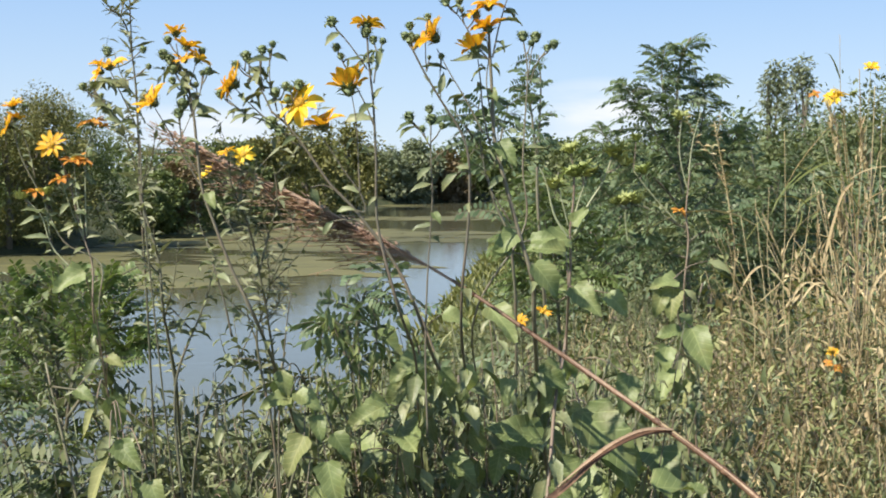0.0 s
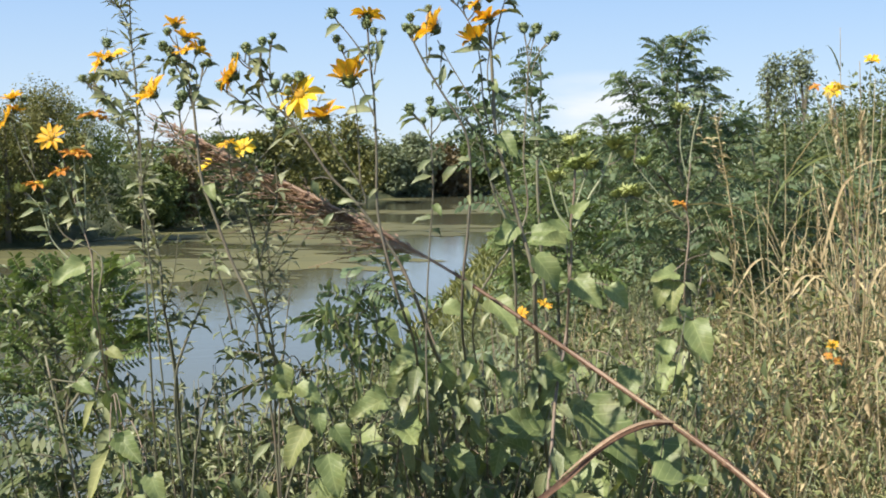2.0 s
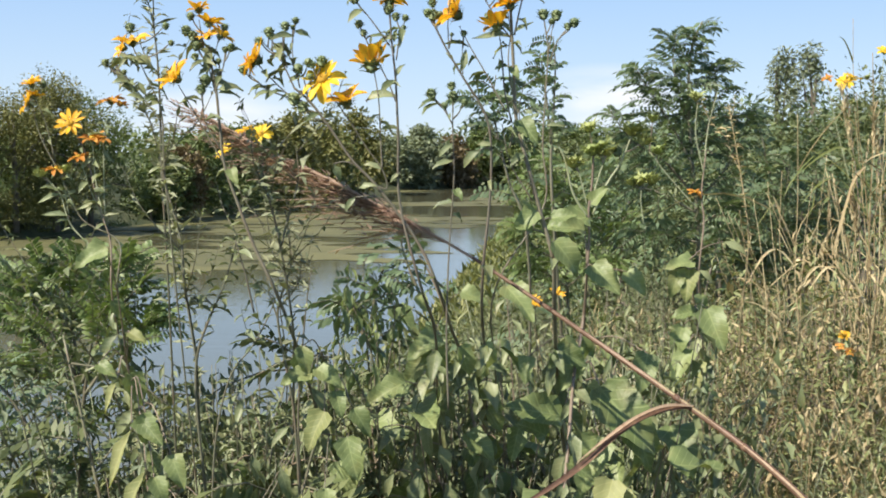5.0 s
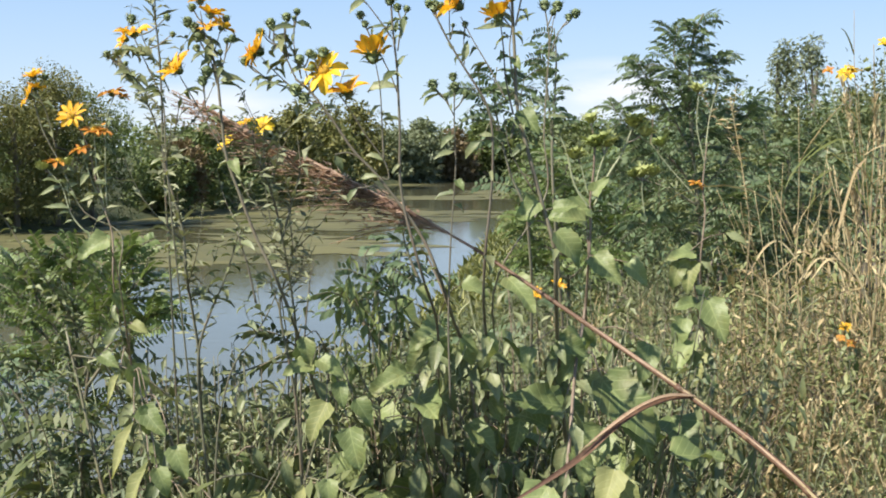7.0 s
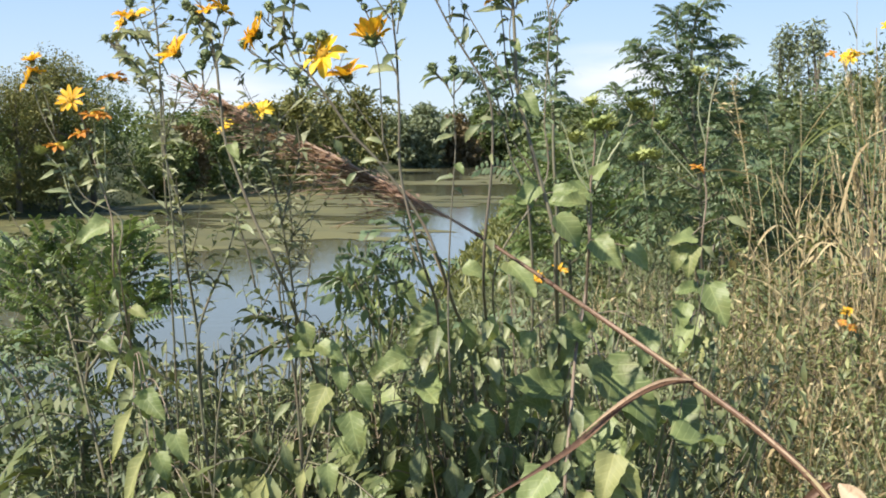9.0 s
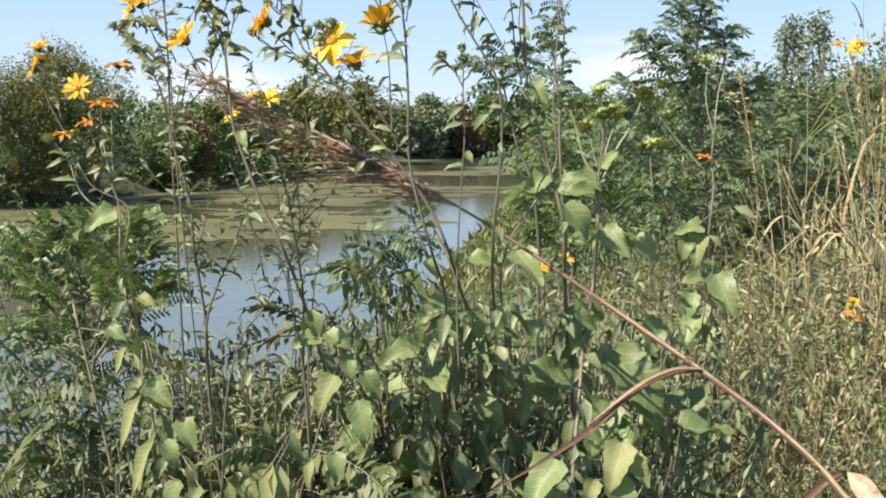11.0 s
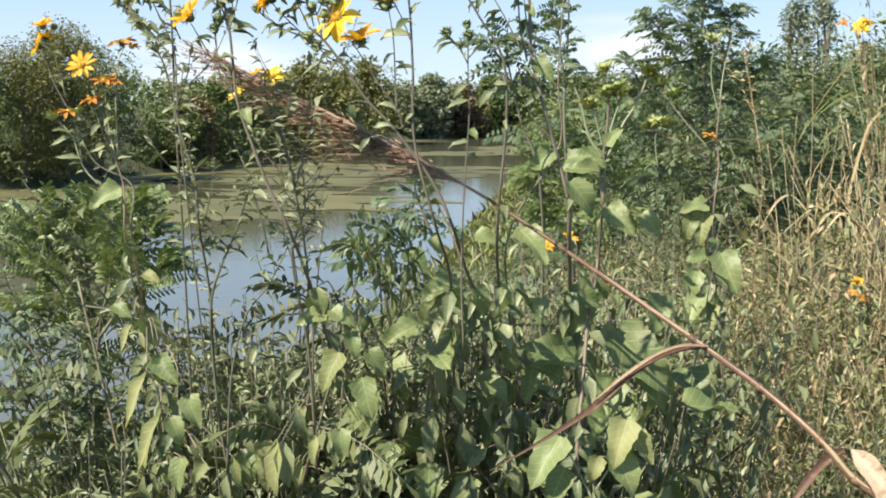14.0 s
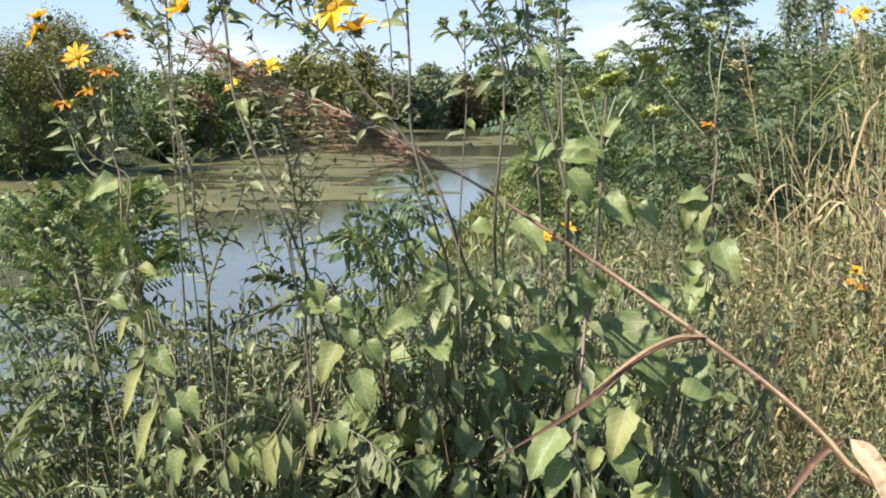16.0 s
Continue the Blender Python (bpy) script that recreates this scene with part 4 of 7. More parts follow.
sunflower("wild_sunflower", "wild sunflower shoot with a nodding yellow head beside grey mugwort",
    [(0.0025, [(-0.334, 2.117, -0.425), (-0.414, 1.697, 1.500), (-0.421, 1.702, 1.579), (-0.425, 1.707, 1.649), (-0.440, 1.709, 1.685), (-0.453, 1.711, 1.712), (-0.466, 1.713, 1.740)]),
     (0.0020, [(-0.425, 1.706, 1.634), (-0.453, 1.708, 1.669), (-0.477, 1.710, 1.697), (-0.496, 1.711, 1.719)]),
     (0.0018, [(-0.457, 1.711, 1.709), (-0.468, 1.711, 1.719), (-0.479, 1.712, 1.732)])],
    heads=[],
    buds=[((-0.469, 1.715, 1.766), 0.014), ((-0.504, 1.711, 1.716), 0.011), ((-0.490, 1.711, 1.720), 0.008), ((-0.477, 1.710, 1.703), 0.008), ((-0.411, 1.713, 1.744), 0.009), ((-0.419, 1.715, 1.768), 0.011)],
    leaves=[((-0.481, 1.710, 1.693), (0.75, -0.24, -0.62), 0.033, 3, "droopy", 0.0),
     ((-0.457, 1.709, 1.689), (0.50, -0.25, -0.83), 0.025, 0, "droopy", 0.0),
     ((-0.489, 1.711, 1.705), (0.62, -0.24, -0.74), 0.033, 1, "droopy", 0.0)],
    stem="stem", twigs=9, seed=12, leaf="broad")

sunflower("wild_sunflower", "tall wild sunflower with bright drooping yellow petals and buds",
    [(0.0050, [(-0.133, 2.332, -0.341), (0.037, 1.912, 1.149), (0.005, 1.757, 1.285), (-0.016, 1.679, 1.345), (-0.036, 1.588, 1.418), (-0.059, 1.594, 1.469), (-0.118, 1.600, 1.549), (-0.148, 1.602, 1.580), (-0.178, 1.605, 1.623), (-0.207, 1.607, 1.660), (-0.226, 1.608, 1.676)]),
     (0.0022, [(-0.207, 1.607, 1.655), (-0.230, 1.608, 1.665), (-0.252, 1.609, 1.684), (-0.273, 1.610, 1.706)]),
     (0.0022, [(-0.224, 1.608, 1.673), (-0.243, 1.611, 1.713), (-0.258, 1.613, 1.744)]),
     (0.0018, [(-0.235, 1.610, 1.702), (-0.240, 1.612, 1.728), (-0.237, 1.614, 1.754)]),
     (0.0018, [(-0.218, 1.608, 1.676), (-0.228, 1.611, 1.721), (-0.225, 1.614, 1.765)]),
     (0.0022, [(-0.233, 1.608, 1.663), (-0.259, 1.608, 1.673), (-0.285, 1.609, 1.693)]),
     (0.0018, [(-0.241, 1.611, 1.710), (-0.252, 1.611, 1.721), (-0.270, 1.612, 1.738)]),
     (0.0020, [(-0.114, 1.600, 1.546), (-0.103, 1.600, 1.544), (-0.107, 1.601, 1.565), (-0.133, 1.604, 1.602), (-0.152, 1.606, 1.632), (-0.172, 1.607, 1.660), (-0.185, 1.608, 1.676)]),
     (0.0020, [(-0.207, 1.607, 1.658), (-0.211, 1.609, 1.680), (-0.218, 1.610, 1.702)]),
     (0.0020, [(-0.205, 1.607, 1.658), (-0.198, 1.609, 1.684), (-0.189, 1.611, 1.710)])],
    heads=[((-0.276, 1.611, 1.713), (-0.8, -0.1, 0.5), 0.054, "petal", 0.55),
     ((-0.282, 1.610, 1.706), (-0.8, -0.3, -0.2), 0.033, "petal", 0.50),
     ((-0.188, 1.609, 1.687), (-0.3, -0.8, 0.5), 0.060, "palepetal", 0.25),
     ((-0.157, 1.607, 1.660), (-0.3, -0.3, 0.8), 0.059, "petal", 0.50)],
    buds=[((-0.272, 1.612, 1.738), 0.012), ((-0.259, 1.613, 1.750), 0.015), ((-0.255, 1.613, 1.744), 0.010), ((-0.238, 1.614, 1.758), 0.013), ((-0.241, 1.613, 1.748), 0.007), ((-0.224, 1.614, 1.765), 0.010), ((-0.228, 1.614, 1.756), 0.007), ((-0.293, 1.610, 1.700), 0.013), ((-0.221, 1.610, 1.702), 0.015), ((-0.207, 1.611, 1.710), 0.013), ((-0.201, 1.610, 1.707), 0.010), ((-0.189, 1.611, 1.712), 0.016), ((-0.205, 1.609, 1.691), 0.010), ((-0.226, 1.608, 1.663), 0.018), ((-0.215, 1.607, 1.652), 0.016)],
    leaves=[((-0.230, 1.608, 1.669), (-0.86, -0.23, -0.47), 0.020, 3, "droopy", 0.0),
     ((-0.227, 1.612, 1.737), (-0.32, -0.25, -0.91), 0.014, 0, "droopy", 0.0),
     ((-0.241, 1.612, 1.730), (-0.91, -0.17, 0.37), 0.013, 3, "droopy", 0.0),
     ((-0.174, 1.602, 1.576), (0.46, -0.34, -0.82), 0.028, 2, "droopy", 0.0),
     ((-0.140, 1.600, 1.544), (0.86, -0.43, 0.28), 0.028, 0, "droopy", 0.0),
     ((-0.144, 1.599, 1.532), (-0.65, -0.41, -0.64), 0.024, 2, "droopy", 0.0)],
    stem="stemdark", twigs=4, seed=13, leaf="broad")

sunflower("wild_sunflower", "slender wild sunflower with one cupped yellow head and side buds",
    [(0.0042, [(0.064, 2.280, -0.244), (-0.036, 1.860, 1.196), (-0.040, 1.679, 1.345), (-0.058, 1.588, 1.418), (-0.086, 1.599, 1.528), (-0.088, 1.604, 1.610), (-0.090, 1.607, 1.654), (-0.092, 1.609, 1.691), (-0.097, 1.612, 1.736), (-0.100, 1.615, 1.776)]),
     (0.0020, [(-0.100, 1.612, 1.732), (-0.124, 1.614, 1.765), (-0.146, 1.616, 1.791)]),
     (0.0020, [(-0.091, 1.607, 1.658), (-0.103, 1.609, 1.687), (-0.127, 1.612, 1.732), (-0.139, 1.614, 1.756)]),
     (0.0022, [(-0.109, 1.601, 1.569), (-0.111, 1.604, 1.602), (-0.114, 1.607, 1.661), (-0.120, 1.610, 1.697)]),
     (0.0020, [(-0.091, 1.611, 1.713), (-0.086, 1.613, 1.747), (-0.079, 1.614, 1.767)]),
     (0.0016, [(-0.088, 1.613, 1.739), (-0.085, 1.614, 1.758)])],
    heads=[((-0.124, 1.610, 1.707), (-0.1, 0.3, 1.0), 0.069, "petal", 0.75),
     ((-0.100, 1.616, 1.791), (0.1, 0.3, 1.0), 0.046, "petal", 0.15)],
    buds=[((-0.146, 1.616, 1.795), 0.015), ((-0.140, 1.614, 1.761), 0.012), ((-0.134, 1.613, 1.749), 0.010), ((-0.092, 1.615, 1.771), 0.012), ((-0.079, 1.615, 1.769), 0.010), ((-0.081, 1.614, 1.756), 0.007), ((-0.101, 1.615, 1.781), 0.015)],
    leaves=[((-0.103, 1.613, 1.743), (-0.99, -0.09, 0.14), 0.028, 3, "droopy", 0.0),
     ((-0.092, 1.608, 1.665), (-0.97, -0.19, 0.13), 0.042, 2, "droopy", 0.0),
     ((-0.091, 1.609, 1.691), (0.43, -0.14, 0.89), 0.022, 0, "droopy", 0.0),
     ((-0.094, 1.612, 1.736), (0.12, -0.13, 0.98), 0.020, 0, "droopy", 0.0),
     ((-0.124, 1.613, 1.744), (-0.14, -0.16, -0.98), 0.011, 0, "droopy", 0.0),
     ((-0.111, 1.601, 1.569), (-0.83, -0.26, 0.50), 0.024, 2, "droopy", 0.0),
     ((-0.086, 1.601, 1.565), (-0.73, -0.32, -0.60), 0.019, 0, "droopy", 0.0)],
    stem="stemdark", twigs=3, seed=14, leaf="broad")

sunflower("wild_sunflower", "wild sunflower with a side-facing yellow head and paired small leaves",
    [(0.0042, [(0.009, 2.281, -0.270), (0.039, 1.861, 1.197), (0.024, 1.614, 1.393), (0.026, 1.593, 1.455), (0.032, 1.599, 1.514), (0.035, 1.601, 1.565), (0.032, 1.605, 1.624), (0.023, 1.607, 1.650), (-0.003, 1.609, 1.691), (-0.025, 1.612, 1.728), (-0.042, 1.614, 1.761)]),
     (0.0020, [(0.053, 1.606, 1.647), (0.030, 1.609, 1.691), (0.008, 1.612, 1.728), (-0.008, 1.614, 1.758)]),
     (0.0016, [(-0.022, 1.612, 1.728), (-0.023, 1.614, 1.765), (-0.020, 1.616, 1.799)]),
     (0.0016, [(-0.003, 1.610, 1.695), (-0.004, 1.611, 1.713), (-0.003, 1.613, 1.747)]),
     (0.0026, [(-0.020, 1.571, 1.255), (-0.023, 1.580, 1.344), (-0.022, 1.588, 1.418), (-0.019, 1.596, 1.484), (-0.014, 1.601, 1.565), (-0.016, 1.605, 1.617), (-0.016, 1.608, 1.673)]),
     (0.0020, [(-0.016, 1.605, 1.628), (-0.029, 1.607, 1.650), (-0.044, 1.608, 1.667)])],
    heads=[((-0.013, 1.615, 1.774), (-0.8, -0.1, 0.6), 0.059, "petal", 0.70)],
    buds=[((-0.044, 1.616, 1.789), 0.012), ((-0.050, 1.615, 1.776), 0.012), ((-0.042, 1.615, 1.773), 0.016), ((-0.034, 1.615, 1.774), 0.009), ((-0.020, 1.617, 1.801), 0.010), ((-0.002, 1.613, 1.749), 0.009), ((-0.018, 1.613, 1.747), 0.006), ((-0.045, 1.608, 1.670), 0.015), ((-0.018, 1.609, 1.680), 0.012), ((-0.016, 1.608, 1.667), 0.015), ((-0.001, 1.607, 1.658), 0.010), ((-0.027, 1.607, 1.654), 0.010)],
    leaves=[((-0.016, 1.611, 1.713), (-0.62, -0.05, 0.78), 0.015, 0, "droopy", 0.0),
     ((-0.003, 1.610, 1.700), (0.13, -0.04, 0.99), 0.030, 0, "droopy", 0.0),
     ((-0.016, 1.604, 1.602), (-0.80, -0.40, -0.45), 0.026, 2, "droopy", 0.0),
     ((-0.016, 1.602, 1.580), (-0.92, -0.38, -0.13), 0.030, 0, "droopy", 0.0),
     ((-0.013, 1.600, 1.543), (0.52, -0.55, -0.65), 0.020, 0, "broad", 0.0),
     ((0.016, 1.604, 1.602), (0.96, -0.28, 0.06), 0.024, 0, "droopy", 0.0),
     ((0.019, 1.603, 1.595), (-0.78, -0.23, -0.59), 0.033, 2, "droopy", 0.0)],
    stem="stemdark", twigs=3, seed=15, leaf="broad")

sunflower("wild_sunflower", "tallest wild sunflower, thick stem, yellow heads and slender buds",
    [(0.0065, [(0.348, 2.331, -0.111), (0.158, 1.911, 1.187), (0.127, 1.678, 1.378), (0.121, 1.644, 1.449), (0.104, 1.648, 1.510), (0.085, 1.652, 1.579), (0.070, 1.656, 1.640), (0.067, 1.660, 1.694), (0.064, 1.663, 1.747), (0.062, 1.666, 1.786)]),
     (0.0022, [(0.064, 1.663, 1.746), (0.047, 1.664, 1.766), (0.025, 1.667, 1.802), (0.005, 1.668, 1.825)]),
     (0.0025, [(0.067, 1.663, 1.751), (0.076, 1.666, 1.793), (0.087, 1.669, 1.831)]),
     (0.0025, [(0.064, 1.656, 1.633), (0.054, 1.659, 1.679), (0.051, 1.661, 1.717), (0.047, 1.663, 1.751)]),
     (0.0020, [(0.068, 1.657, 1.656), (0.059, 1.661, 1.717), (0.062, 1.664, 1.755), (0.058, 1.665, 1.782)]),
     (0.0020, [(0.093, 1.649, 1.526), (0.062, 1.652, 1.579), (0.051, 1.656, 1.631)]),
     (0.0020, [(0.089, 1.652, 1.572), (0.077, 1.654, 1.610), (0.074, 1.657, 1.659)])],
    heads=[((0.062, 1.668, 1.822), (0.0, -0.2, 1.0), 0.047, "petal", 0.30),
     ((0.061, 1.666, 1.792), (-0.2, 0.1, 1.0), 0.051, "petal", 0.50),
     ((0.043, 1.664, 1.764), (-0.3, 0.1, 0.9), 0.056, "petal", 0.60),
     ((0.044, 1.667, 1.812), (-0.5, -0.1, 0.6), 0.037, "petal", 0.40)],
    buds=[((0.003, 1.668, 1.828), 0.014), ((0.022, 1.669, 1.829), 0.011), ((0.045, 1.667, 1.809), 0.012), ((0.025, 1.668, 1.816), 0.008)],
    leaves=[((0.067, 1.664, 1.755), (0.84, -0.06, 0.54), 0.030, 3, "droopy", 0.0),
     ((0.064, 1.663, 1.749), (-0.99, -0.10, 0.06), 0.054, 3, "droopy", 0.0),
     ((0.062, 1.664, 1.755), (-0.65, -0.15, 0.74), 0.027, 2, "droopy", 0.0),
     ((0.051, 1.661, 1.709), (-0.84, -0.46, -0.28), 0.012, 0, "broad", 0.0),
     ((0.064, 1.661, 1.709), (0.40, -0.49, -0.77), 0.022, 0, "broad", 0.0),
     ((0.076, 1.656, 1.637), (0.51, -0.48, -0.71), 0.043, 0, "broad", 0.0),
     ((0.119, 1.647, 1.503), (0.94, -0.27, 0.22), 0.037, 0, "broad", 0.0),
     ((0.093, 1.646, 1.487), (-0.90, -0.27, 0.35), 0.029, 1, "broad", 0.0),
     ((0.123, 1.645, 1.472), (0.67, -0.33, -0.67), 0.061, 2, "broad", 0.0),
     ((0.097, 1.648, 1.514), (-0.65, -0.41, -0.64), 0.047, 2, "broad", 0.0)],
    stem="stemdark", twigs=4, seed=16, leaf="broad")

sunflower("wild_sunflower", "thin wild sunflower stem with closed green buds",
    [(0.0032, [(-0.029, 2.478, -0.299), (0.061, 2.058, 1.157), (0.051, 1.788, 1.398), (0.122, 1.799, 1.519), (0.118, 1.804, 1.602), (0.122, 1.809, 1.686), (0.125, 1.813, 1.744), (0.119, 1.816, 1.790)]),
     (0.0018, [(0.128, 1.812, 1.727), (0.139, 1.814, 1.757), (0.155, 1.816, 1.779)]),
     (0.0018, [(0.126, 1.813, 1.736), (0.130, 1.815, 1.769), (0.135, 1.816, 1.790)])],
    heads=[],
    buds=[((0.118, 1.817, 1.798), 0.017), ((0.137, 1.817, 1.797), 0.017), ((0.130, 1.816, 1.787), 0.010), ((0.154, 1.816, 1.780), 0.012), ((0.164, 1.816, 1.786), 0.015)],
    leaves=[((0.122, 1.806, 1.632), (0.98, -0.19, 0.08), 0.031, 3, "droopy", 0.0),
     ((0.125, 1.815, 1.765), (-0.85, -0.07, 0.53), 0.008, 3, "droopy", 0.0)],
    stem="stemdark", twigs=0, seed=17, leaf="broad")

sunflower("wild_sunflower", "reddish-stemmed wild sunflower with green heads and broad leaves",
    [(0.0058, [(0.222, 2.090, -0.159), (0.142, 1.670, 1.040), (0.143, 1.677, 1.105), (0.153, 1.715, 1.178), (0.167, 1.794, 1.254), (0.197, 1.942, 1.326), (0.196, 1.891, 1.404), (0.199, 1.895, 1.466), (0.198, 1.898, 1.501), (0.203, 1.900, 1.545), (0.205, 1.904, 1.598)]),
     (0.0040, [(0.196, 1.897, 1.492), (0.174, 1.899, 1.528), (0.161, 1.903, 1.580), (0.147, 1.905, 1.611)]),
     (0.0040, [(0.205, 1.897, 1.497), (0.227, 1.900, 1.545), (0.249, 1.903, 1.580), (0.266, 1.906, 1.624)]),
     (0.0030, [(0.201, 1.898, 1.510), (0.213, 1.901, 1.554), (0.229, 1.904, 1.598)]),
     (0.0030, [(0.167, 1.863, 1.152), (0.139, 1.872, 1.231), (0.118, 1.879, 1.301)]),
     (0.0025, [(0.196, 1.898, 1.510), (0.187, 1.900, 1.545), (0.178, 1.903, 1.580)])],
    heads=[],
    buds=[((0.203, 1.904, 1.600), 0.026), ((0.215, 1.904, 1.598), 0.021), ((0.227, 1.904, 1.600), 0.026), ((0.198, 1.906, 1.635), 0.021), ((0.174, 1.903, 1.580), 0.025), ((0.268, 1.906, 1.632), 0.030), ((0.284, 1.905, 1.614), 0.021), ((0.242, 1.904, 1.598), 0.019), ((0.147, 1.905, 1.616), 0.016), ((0.218, 1.905, 1.607), 0.021)],
    leaves=[((0.198, 1.897, 1.492), (-0.92, -0.38, -0.08), 0.075, 1, "broad", 0.0),
     ((0.201, 1.898, 1.514), (0.67, -0.15, 0.73), 0.038, 3, "broad", 0.0)],
    stem="stemred", twigs=0, seed=18, leaf="broad")

sunflower("wild_sunflower", "broad-leaved wild sunflower, no flower, large heart-shaped leaves",
    [(0.0040, [(0.045, 2.557, -0.268), (0.215, 2.137, 0.891), (0.214, 2.151, 1.015), (0.209, 2.083, 1.173), (0.195, 1.904, 1.334), (0.190, 1.842, 1.420)])],
    heads=[],
    buds=[],
    leaves=[((0.199, 1.843, 1.422), (0.58, -0.56, -0.59), 0.065, 0, "broad", 0.0),
     ((0.251, 1.842, 1.412), (0.58, -0.56, -0.59), 0.048, 2, "broad", 0.0),
     ((0.177, 1.829, 1.300), (-0.75, -0.55, -0.36), 0.063, 0, "broad", 0.0),
     ((0.178, 1.827, 1.283), (-0.49, -0.45, -0.75), 0.060, 1, "broad", 0.0),
     ((0.283, 1.829, 1.288), (-0.24, -0.52, -0.82), 0.066, 0, "broad", 0.0),
     ((0.153, 1.817, 1.193), (-0.93, -0.27, 0.24), 0.096, 3, "broad", 0.0),
     ((0.209, 1.823, 1.236), (0.61, -0.50, -0.62), 0.131, 0, "broad", 0.0),
     ((0.209, 1.823, 1.241), (-0.76, -0.42, -0.48), 0.034, 2, "yellow", 0.0),
     ((0.248, 1.818, 1.194), (0.51, -0.50, -0.70), 0.096, 2, "broad", 0.0),
     ((0.209, 1.815, 1.164), (-0.35, -0.45, -0.82), 0.095, 0, "broad", 0.0),
     ((0.187, 1.849, 1.475), (-0.93, -0.27, 0.25), 0.052, 1, "broad", 0.0),
     ((0.101, 1.827, 1.283), (-0.16, -0.52, -0.84), 0.044, 0, "broad", 0.0),
     ((0.128, 1.814, 1.163), (-0.74, -0.32, 0.58), 0.053, 2, "broad", 0.0)],
    stem="stemred", twigs=0, seed=19, leaf="broad")

sunflower("wild_sunflower", "low wild sunflower with large yellowing lower leaves",
    [(0.0060, [(0.351, 2.306, -0.108), (0.201, 1.886, 0.898), (0.192, 1.894, 0.970), (0.182, 1.903, 1.051)]),
     (0.0028, [(0.156, 1.553, 1.072), (0.187, 1.559, 1.127), (0.197, 1.563, 1.165)]),
     (0.0028, [(0.152, 1.551, 1.057), (0.128, 1.556, 1.105), (0.109, 1.560, 1.142)])],
    heads=[],
    buds=[],
    leaves=[((0.108, 1.560, 1.142), (-0.53, -0.51, -0.68), 0.081, 0, "broad", 0.0),
     ((0.196, 1.563, 1.164), (-0.32, -0.52, -0.79), 0.069, 0, "yellow", 0.0),
     ((0.204, 1.561, 1.146), (0.55, -0.50, -0.67), 0.048, 1, "yellow", 0.0),
     ((0.178, 1.559, 1.127), (0.41, -0.44, -0.80), 0.072, 0, "broad", 0.0),
     ((0.159, 1.557, 1.116), (-0.33, -0.45, -0.83), 0.039, 2, "yellow", 0.0),
     ((0.115, 1.555, 1.101), (-0.42, -0.52, -0.75), 0.060, 1, "broad", 0.0)],
    stem="stemred", twigs=0, seed=20, leaf="broad")

sunflower("wild_sunflower", "dark-stemmed wild sunflower with pale broad leaves",
    [(0.0050, [(0.561, 3.205, -0.055), (0.591, 2.785, 0.798), (0.577, 2.753, 1.019), (0.520, 2.578, 1.226), (0.496, 2.493, 1.355), (0.504, 2.496, 1.458), (0.499, 2.499, 1.505), (0.507, 2.505, 1.597)]),
     (0.0028, [(0.484, 2.498, 1.487), (0.432, 2.502, 1.545), (0.391, 2.505, 1.597)]),
     (0.0025, [(0.380, 2.495, 1.447), (0.374, 2.499, 1.505), (0.380, 2.502, 1.545)]),
     (0.0030, [(0.504, 2.502, 1.551), (0.486, 2.507, 1.632), (0.490, 2.512, 1.707)]),
     (0.0028, [(0.504, 2.504, 1.586), (0.513, 2.509, 1.655), (0.530, 2.513, 1.719)])],
    heads=[((0.486, 2.500, 1.514), (0.3, -0.3, 0.9), 0.033, "fadedpetal", 0.20)],
    buds=[((0.371, 2.501, 1.540), 0.028), ((0.385, 2.502, 1.545), 0.028), ((0.411, 2.506, 1.603), 0.028), ((0.397, 2.501, 1.540), 0.026), ((0.487, 2.513, 1.713), 0.026), ((0.397, 2.510, 1.667), 0.021), ((0.356, 2.501, 1.537), 0.023)],
    leaves=[],
    stem="stemred", twigs=0, seed=21, leaf="broad")

sunflower("wild_sunflower", "pale-leaved wild sunflower growing among dry weeds",
    [(0.0050, [(0.750, 3.107, -0.030), (0.560, 2.687, 0.825), (0.527, 2.604, 1.099), (0.483, 2.453, 1.266), (0.451, 2.394, 1.380)])],
    heads=[],
    buds=[],
    leaves=[((0.462, 2.395, 1.380), (-0.92, -0.39, -0.09), 0.060, 0, "broad", 0.0),
     ((0.456, 2.393, 1.364), (-0.20, -0.52, -0.83), 0.069, 0, "yellow", 0.0),
     ((0.490, 2.385, 1.288), (0.28, -0.52, -0.81), 0.095, 0, "broad", 0.0),
     ((0.468, 2.384, 1.281), (-0.92, -0.38, -0.01), 0.054, 1, "broad", 0.0),
     ((0.441, 2.380, 1.253), (-0.28, -0.45, -0.85), 0.068, 2, "broad", 0.0),
     ((0.452, 2.376, 1.208), (-0.47, -0.51, -0.72), 0.081, 0, "broad", 0.0),
     ((0.469, 2.373, 1.186), (-0.14, -0.52, -0.84), 0.068, 0, "yellow", 0.0),
     ((0.434, 2.392, 1.358), (-0.34, -0.52, -0.78), 0.055, 2, "broad", 0.0),
     ((0.475, 2.393, 1.364), (0.72, -0.48, -0.50), 0.045, 1, "droopy", 0.0),
     ((0.523, 2.399, 1.419), (0.86, -0.39, -0.32), 0.054, 0, "droopy", 0.0)],
    stem="stemred", twigs=0, seed=22, leaf="broad")

